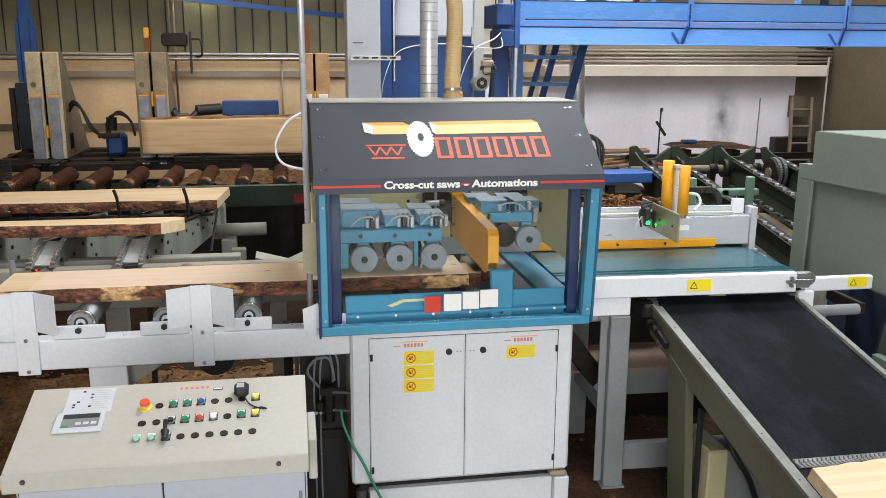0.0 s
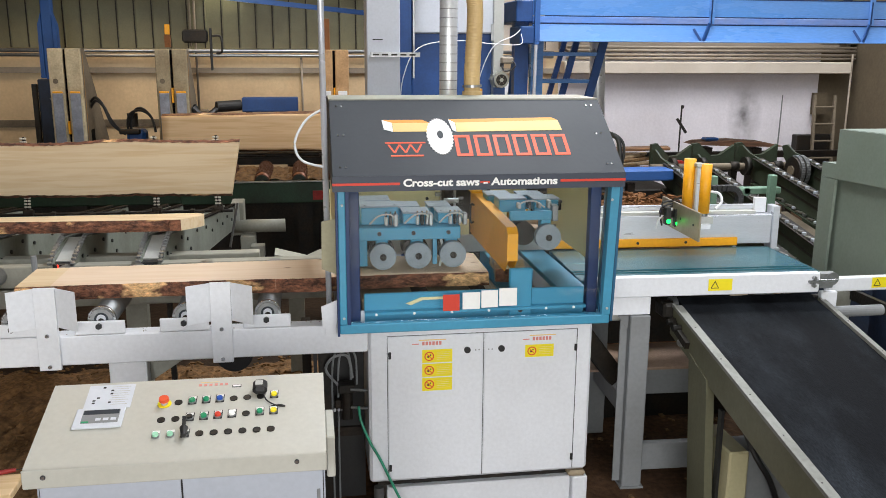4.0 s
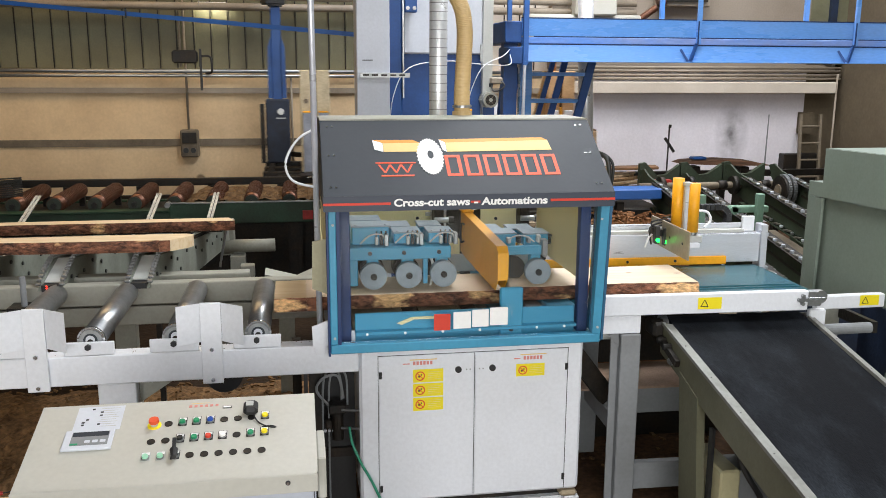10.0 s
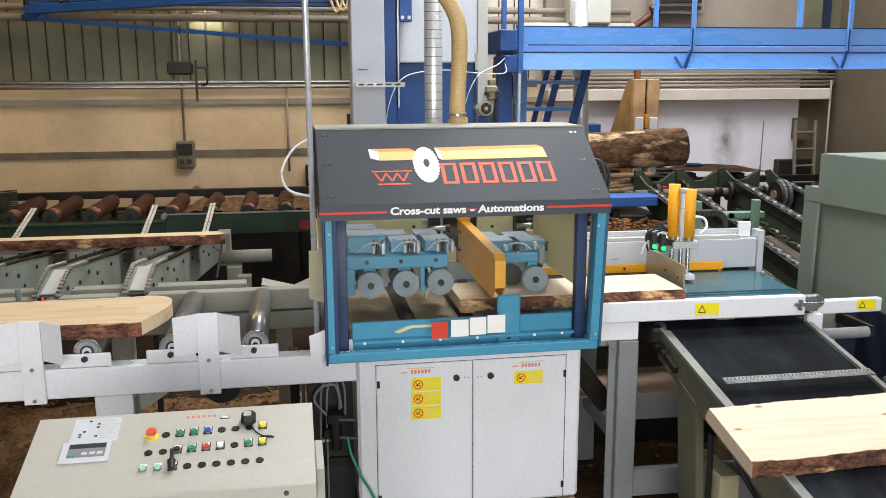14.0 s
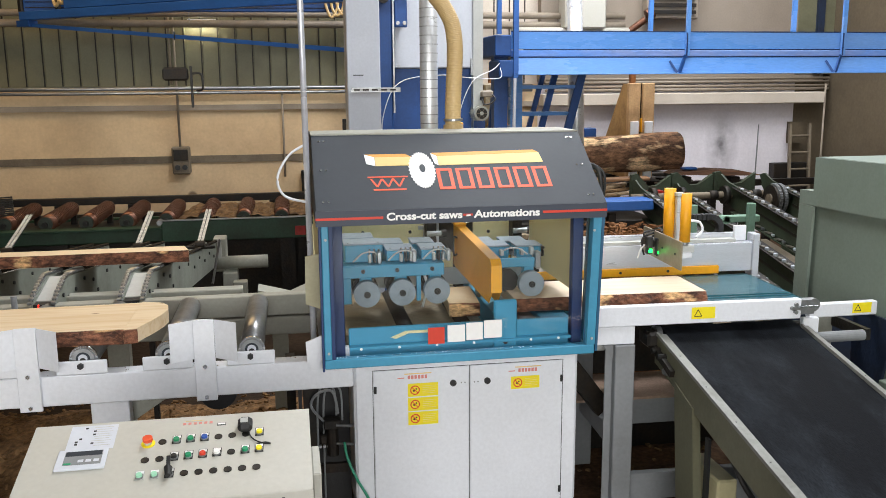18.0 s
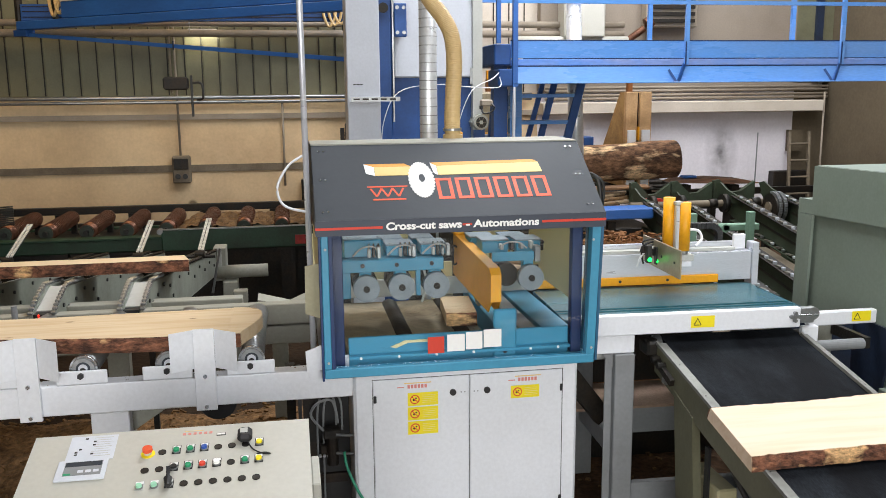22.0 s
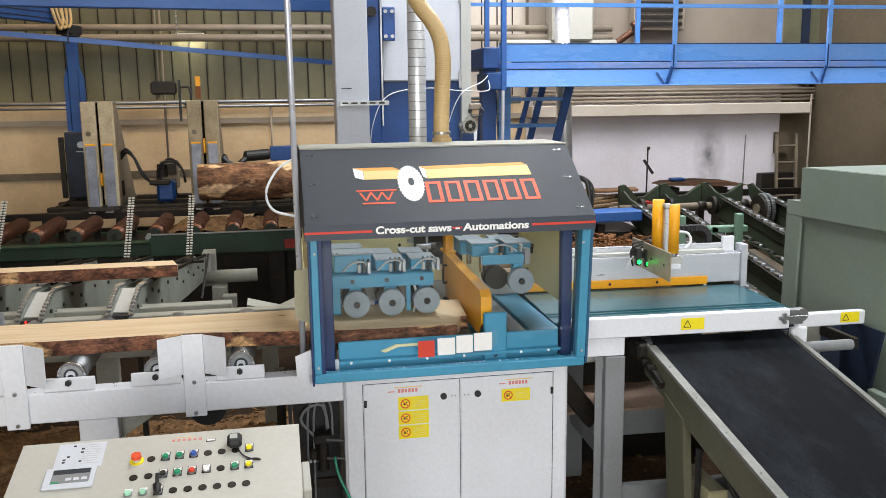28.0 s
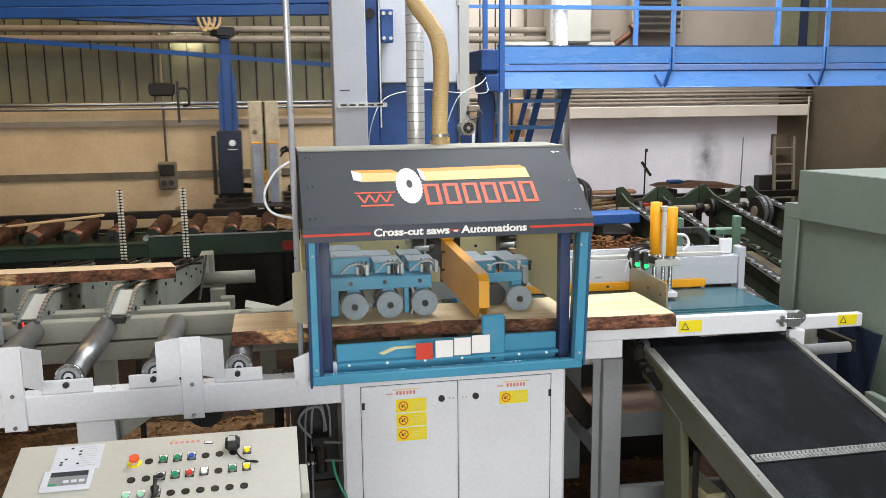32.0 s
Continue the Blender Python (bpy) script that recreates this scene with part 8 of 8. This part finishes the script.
def motions():
    on, deck = 0.981, 0.979
    slope = BELT_N

    def belt_row(t, x, y, rz=0.0):
        return (t, pose(x, y, belt_z(y) + 0.009, slope, 0, 0) @ pose(0, 0, 0, 0, 0, rz))

    # carriage along its rail, and the log on it
    path = [(0, -3.12), (8.0, -3.12), (8.2, -3.10), (8.5, -2.94), (9.0, -2.39), (9.5, -1.57), (10.0, -0.70), (10.3, -0.18), (10.5, 0.09), (11.0, 0.37), (11.5, 0.28),
            (21.8, 0.28), (22.0, 0.255), (22.5, 0.05), (23.0, -0.17), (23.5, -0.40), (24.0, -0.62), (24.5, -0.83), (25.0, -1.03), (25.5, -1.29), (27.5, -2.29), (28.0, -2.54),
            (28.5, -2.83), (29.0, -3.03), (29.5, -2.93), (30.0, -2.965), (30.5, -2.945), (31.0, -2.57), (31.5, -1.83), (32.0, -0.98)]
    walk(CARRIAGE, [(t, pose(x, 5.4, 0.86)) for t, x in path])
    # the boom folds after the mast: two bars of fixed length between the frame and the mast
    inner, outer = [], []
    for t, x in path:
        ex, ey = x + MAST_X - BOOM_PIVOT[0], MAST_Y - BOOM_PIVOT[1]
        d = math.hypot(ex, ey)
        along = (BOOM_INNER ** 2 - BOOM_OUTER ** 2 + d * d) / (2 * d)
        off = math.sqrt(BOOM_INNER ** 2 - along ** 2)
        kx, ky = BOOM_PIVOT[0] + (along * ex - off * ey) / d, BOOM_PIVOT[1] + (along * ey + off * ex) / d
        inner.append((t, pose(BOOM_PIVOT[0], BOOM_PIVOT[1], 2.6, 0, 0, math.degrees(math.atan2(BOOM_PIVOT[1] - ky, BOOM_PIVOT[0] - kx)))))
        outer.append((t, pose(kx, ky, 2.6, 0, 0, math.degrees(math.atan2(MAST_Y - ky, x + MAST_X - kx)))))
    walk(INNER_ARM, inner)
    walk(OUTER_ARM, outer)
    turn = [(0, 0), (11.4, 0), (11.7, 40), (12.0, 85), (12.4, 140), (12.9, 175), (32, 175)]
    rows = sorted({t for t, _ in path} | {t for t, _ in turn})
    lean = ((11.6, 12.5, 25.5, 28.0), (0, -1.6, -1.6, -0.4))
    walk(LOG, [(t, pose(np.interp(t, *zip(*path)) + 1.07 + 0.025 * np.interp(t, (11.4, 12.9), (0, 1)), 5.20, 1.158 + np.interp(t, (11.4, 12.9, 25.5, 28.0), (0, 0.018, 0.018, -0.002)), 0, np.interp(t, *lean), 0) @ pose(0, 0, 0, np.interp(t, *zip(*turn)))) for t in rows])
    # lifting arms: degrees over level, tip to the rear
    lift = [(0, 6), (2.2, 6), (2.6, 8), (3.0, 11), (3.2, 22), (3.4, 40), (3.5, 49), (4.2, 90), (5.1, 84), (5.5, 56), (5.7, 41), (5.9, 30), (6.1, 22), (6.5, 20), (7.0, 19), (27.3, 19), (27.5, 20), (27.7, 29), (27.9, 45), (28.0, 54), (28.1, 65), (28.3, 86), (28.5, 90), (32, 90)]
    for ob, x in zip(LIFTS, LIFT_X):
        walk(ob, [(t, pose(x, PIVOT[0], PIVOT[1], 0, 0, -3.5) @ pose(0, 0, 0, -(90 - a))) for t, a in lift])
    for ob, x in zip(POSTS, POST_X):
        walk(ob, [(t, pose(x, 2.36, z)) for t, z in ((0, 0.89), (3.7, 0.89), (4.3, 0.49), (32, 0.49))])
    # board S: turned over by the arms, then carried forward
    L = 3.4
    rows = []
    for t, a in [r for r in lift if r[0] <= 3.5]:
        rows.append((t, pose(-1.16 - L, PIVOT[0], PIVOT[1], a, 0, 0) @ pose(-0.012, 0.02, 0.0)))
    rows += [(4.0, pose(-1.185 - L, 2.30, 1.04, 88, 0, 0)), (4.4, pose(-1.185 - L, 2.30, 1.03, 130, 0, 0)), (4.8, pose(-1.185 - L, 2.26, 1.04, 172, 0, 0))]
    rows += [(t, pose(np.interp(t, (13.3, 16.4), (-1.145, -1.275)) - L, y, 1.061 - 0.1133 * (y - 0.955) + 0.087 + 0.012 * (y > 2.2), 173.5, 0, 0)) for t, y in ((5.3, 2.26), (13.3, 2.26), (14.0, 2.16), (14.5, 2.02), (15.6, 1.57), (16.4, 1.43), (32, 1.43))]
    walk(BOARD_S, rows)
    # board Q: on the arms, dropped to the rollers, fed to the saw
    L = 1.85
    q = [(0, -1.36), (11.0, -1.36), (11.6, -1.35), (12.3, -1.345), (21.2, -1.345), (21.5, -1.25), (22.0, -0.96), (22.5, -0.74), (22.8, -0.58), (23.1, -0.52), (24.4, -0.52), (25.3, -0.06), (28.4, -0.06), (28.7, 0.02), (29.0, 0.13), (29.3, 0.38), (30.3, 0.40), (30.6, 0.67), (31.0, 0.91), (31.3, 0.94), (32, 0.95)]
    drop = [(0, 0.98, 1.077, -6.5), (11.0, 0.96, 1.079, -6.5), (11.2, 0.86, 1.077, -2), (11.4, 0.68, 1.068, 6), (11.6, 0.50, 1.027, 5), (11.8, 0.29, 0.992, 2), (12.0, 0.125, on, 0), (12.3, 0.117, on, 0), (32, 0.117, on, 0)]
    rows = sorted({r[0] for r in q} | {r[0] for r in drop})
    at = lambda t, table, n: np.interp(t, [r[0] for r in table], [r[n] for r in table])
    walk(BOARD_Q, [(t, pose(at(t, q, 1) - L, at(t, drop, 1), at(t, drop, 2), at(t, drop, 3), 0, 0)) for t in rows])
    head = [(t, pose(at(t, q, 1) + 0.0008, at(t, drop, 1), at(t, drop, 2), at(t, drop, 3), 0, 0)) for t in rows if t < 28.6]
    head += [(29.0, pose(0.36, 0.19, deck)), (29.3, pose(0.62, 0.27, deck, 0, 0, 2)), (29.6, pose(0.80, 0.315, deck, 0, 0, 4)), (30.0, pose(1.055, 0.324, deck, 0, 0, 5)), (30.4, pose(1.365, 0.34, deck, 0, 0, 6)), (30.6, pose(1.536, 0.33, deck, 0, 0, 6)),
             (30.7, pose(1.62, 0.26, deck - 0.01, 0, 15, 6)), (30.8, pose(1.70, 0.26, 0.86, 0, 50, 6)), (30.95, pose(1.74, 0.26, 0.40, 0, 75, 6)), (31.1, pose(1.76, 0.26, 0.01, 0, 0, 6)), (32, pose(1.76, 0.26, 0.01, 0, 0, 6))]
    walk(HEAD, head)
    # boards 1 and 2: one plank at first, then cut
    p = [(0, -1.845), (3.6, -1.845), (4.4, -1.81), (5.5, -1.37), (6.0, -1.10), (6.3, -0.94), (6.5, -0.90), (9.6, -0.90), (10.0, -0.81), (10.3, -0.65), (10.8, -0.50), (11.2, -0.46), (13.1, -0.46), (13.5, -0.25), (14.0, -0.03), (14.5, 0.0), (32, 0.0)]
    one = [(t, pose(x + 0.999, 0.115, on)) for t, x in p if t <= 9.6]
    one += [(t, OUT @ pose(x - 0.88, 0.15, on)) for t, x in ((10.0, 1.03), (10.2, 1.19), (10.5, 1.42), (10.7, 1.555), (11.0, 1.575))]
    one += [(11.1, OUT @ pose(0.695, 0.14, on)), (11.2, OUT @ pose(0.688, 0.09, on)), (11.3, pose(0.70, -0.07, 0.965, 2, 0, -3)), (11.4, pose(0.72, -0.25, 0.925, 7, 2, -3)), (11.55, pose(0.745, -0.31, belt_z(-0.31) + 0.022, 10, 1, -1))]
    one += [belt_row(t, 0.75, -0.35 - 0.233 * (t - 11.6)) for t in (11.8, 12.5, 14.5, 20.0, 21.8)]
    one += [(22.6, pose(0.75, -3.35, 0.08, 8)), (23.0, pose(0.75, -3.45, 0.005)), (32, pose(0.75, -3.45, 0.005))]
    walk(BOARD_1, one)
    rows = [(t, x) for t, x in p if t <= 17.3]
    tail = [(t, pose(x, 0.115, on)) for t, x in rows] + [(17.6, pose(-0.02, 0.15, on)), (18.2, pose(-0.07, 0.14, on, 0, 0, -5)), (28.5, pose(-0.07, 0.14, on, 0, 0, -5)), (28.7, pose(0.06, 0.14, on)), (29.0, pose(0.44, 0.16, deck)),
            (29.3, pose(0.71, 0.18, deck)), (29.6, pose(0.882, 0.203, deck, 0, 0, 1)), (30.0, pose(1.148, 0.208, deck, 0, 0, 2)), (30.4, pose(1.456, 0.23, deck, 0, 0, 3)), (30.5, pose(1.54, 0.24, deck, 0, 0, 3)), (30.6, pose(1.63, 0.25, deck - 0.01, 0, 20, 3)),
            (30.7, pose(1.70, 0.25, 0.86, 0, 50, 3)), (30.85, pose(1.76, 0.25, 0.40, 0, 75, 3)), (31.0, pose(1.84, 0.25, 0.01, 0, 0, 3)), (32, pose(1.84, 0.25, 0.01, 0, 0, 3))]
    walk(TAIL, tail)
    two = [(t, pose(x + 0.1305, 0.115, on)) for t, x in p if t <= 14.5]
    two += [(t, OUT @ pose(x - 0.86, 0.15, on)) for t, x in ((16.5, 1.0), (17.6, 1.0), (18.0, 1.09), (18.5, 1.40), (18.8, 1.55), (19.0, 1.575))]
    two += [(19.1, OUT @ pose(0.716, 0.11, on)), (19.2, OUT @ pose(0.722, 0.04, on)), (19.3, pose(0.76, -0.06, 0.95, 3, 1, 2)), (19.4, pose(0.79, -0.16, 0.89, 7, 2, 1)), (19.6, pose(0.80, -0.28, belt_z(-0.28) + 0.014, 11, 0, 0))]
    two += [belt_row(t, 0.805, -0.36 - 0.233 * (t - 20.0)) for t in (19.85, 20.2, 21.0, 24.0, 28.0, 30.4)]
    two += [(31.3, pose(0.805, -3.35, 0.14, 6)), (32, pose(0.805, -3.42, 0.062))]
    walk(BOARD_2, two)
    # earlier offcuts and the board that leaves at the start
    old = [(0, pose(-0.04, 0.15, on, 0, 0, -12)), (3.6, pose(-0.04, 0.15, on, 0, 0, -12)), (4.6, pose(0.52, 0.2, deck, 0, 0, -4)), (5.5, pose(1.306, 0.23, deck)), (5.6, pose(1.406, 0.235, deck)), (5.7, pose(1.51, 0.24, deck)), (5.8, pose(1.61, 0.25, deck - 0.01, 0, 20, 0)),
           (5.9, pose(1.68, 0.25, 0.86, 0, 50, 0)), (6.05, pose(1.74, 0.25, 0.40, 0, 75, 0)), (6.2, pose(1.80, 0.3, 0.06, 0, 0, 0)), (32, pose(1.80, 0.3, 0.06, 0, 0, 0))]
    walk(OLD_TAIL, old)
    old = [(0, pose(0.064, 0.15, on)), (3.6, pose(0.064, 0.15, on)), (4.6, pose(0.40, 0.17, deck, 0, 0, 2)), (5.5, pose(1.222, 0.27, deck, 0, 0, 4)), (5.6, pose(1.322, 0.28, deck, 0, 0, 4)), (5.8, pose(1.52, 0.27, deck, 0, 0, 5)), (5.9, pose(1.61, 0.26, deck - 0.01, 0, 20, 5)),
           (6.0, pose(1.68, 0.26, 0.86, 0, 50, 5)), (6.15, pose(1.72, 0.26, 0.40, 0, 75, 5)), (6.3, pose(1.73, 0.25, 0.0, 0, 0, 5)), (32, pose(1.73, 0.25, 0.0, 0, 0, 5))]
    walk(OLD_HEAD, old)
    gone = [belt_row(t, 0.90, -1.02 - 0.36 - 0.233 * t) for t in (0, 3.0, 6.5)] + [(7.3, pose(0.90, -3.4, 0.20, 8)), (7.6, pose(0.90, -3.6, 0.0)), (32, pose(0.90, -3.6, 0.0))]
    walk(OLD_BOARD, gone)
    strip = [(0, 0.6, 0.945), (28.6, 0.6, 0.945), (29.1, -0.1, 0.965), (29.6, -0.612, 0.965), (30.0, -1.059, 0.966), (30.4, -1.386, 0.955), (31.0, -2.05, 0.96), (31.6, -2.166, 0.968), (32, -2.17, 0.968)]
    walk(THIN, [(t, pose(x, 4.45, z, 0, -5.2, 0) @ pose(-1.0, 0, 0)) for t, x, z in strip])
    # belt splices run with the belt
    walk(SEAMS[0], [(t, pose(0, y, belt_z(y), slope, 0, 0)) for t, y in ((0, -1.0), (4.0, -1.93), (8.5, -2.96), (9.2, -3.06), (32, -3.06))])
    walk(SEAMS[1], [(t, pose(0, y, belt_z(y) - 0.03 * (t < 11.6), slope, 0, 0)) for t, y in ((0, 0.15), (11.55, 0.15), (11.8, 0.11), (16.5, -0.98), (25.1, -2.96), (25.5, -3.06), (32, -3.06))])
    walk(SEAMS[2], [(t, pose(0, y, belt_z(y) - 0.03 * (t < 28.1), slope, 0, 0)) for t, y in ((0, 0.155), (28.0, 0.155), (28.15, 0.148), (28.5, 0.065), (29.0, -0.05), (30.0, -0.275), (31.0, -0.507), (32, -0.742))])
    # stop plate down while a length is measured; pusher strokes; blade strokes
    up, low = 0.128, 0.0
    walk(STOP, [(t, OUT @ pose(0, 0, z)) for t, z in ((0, up), (4.6, up), (5.0, low), (7.6, low), (7.9, up), (12.6, up), (12.9, low), (14.9, low), (15.4, up), (30.0, up), (30.3, low), (32, low))])
    walk(PUSH, [(t, OUT @ pose(0, y, 0)) for t, y in ((0, 0), (10.9, 0), (11.0, -0.03), (11.2, -0.26), (11.4, -0.56), (11.6, -0.50), (11.8, -0.22), (12.0, -0.03), (12.1, 0), (18.9, 0), (19.0, -0.04), (19.2, -0.28), (19.4, -0.56), (19.6, -0.50), (19.8, -0.22), (20.0, -0.03), (20.1, 0), (32, 0))])
    h = 0.075
    walk(GUARD, [(t, pose(0.1, 0.3, 1.1 + z)) for t, z in ((0, h), (1.2, h), (1.7, 0), (2.6, 0), (3.0, h), (7.2, h), (7.7, 0), (9.2, 0), (9.6, h * 0.6), (9.8, h), (15.6, h), (16.2, 0), (17.2, 0), (17.6, h * 0.9), (17.8, h), (26.6, h), (27.2, 0), (28.2, 0), (28.6, h * 0.8), (28.8, h), (32, h))])
    # pressing units rise to let a board in
    walk(PRESS_LEFT, [(t, pose(-0.25, 0.25, 1.2 + z)) for t, z in ((0, 0.011), (14.5, 0.011), (15.5, -0.004), (21.2, -0.004), (21.6, 0.06), (23.1, 0.06), (23.6, 0.011), (32, 0.011))])
    walk(PRESS_RIGHT, [(t, pose(0.3, 0.25, 1.2 + z)) for t, z in ((0, 0.068), (4.8, 0.068), (5.4, 0), (21.2, 0), (21.7, 0.068), (29.1, 0.068), (29.5, 0), (32, 0))])


SEAMS.append(copy_thing(SEAMS[0], pose(0, 0, 0)))
motions()
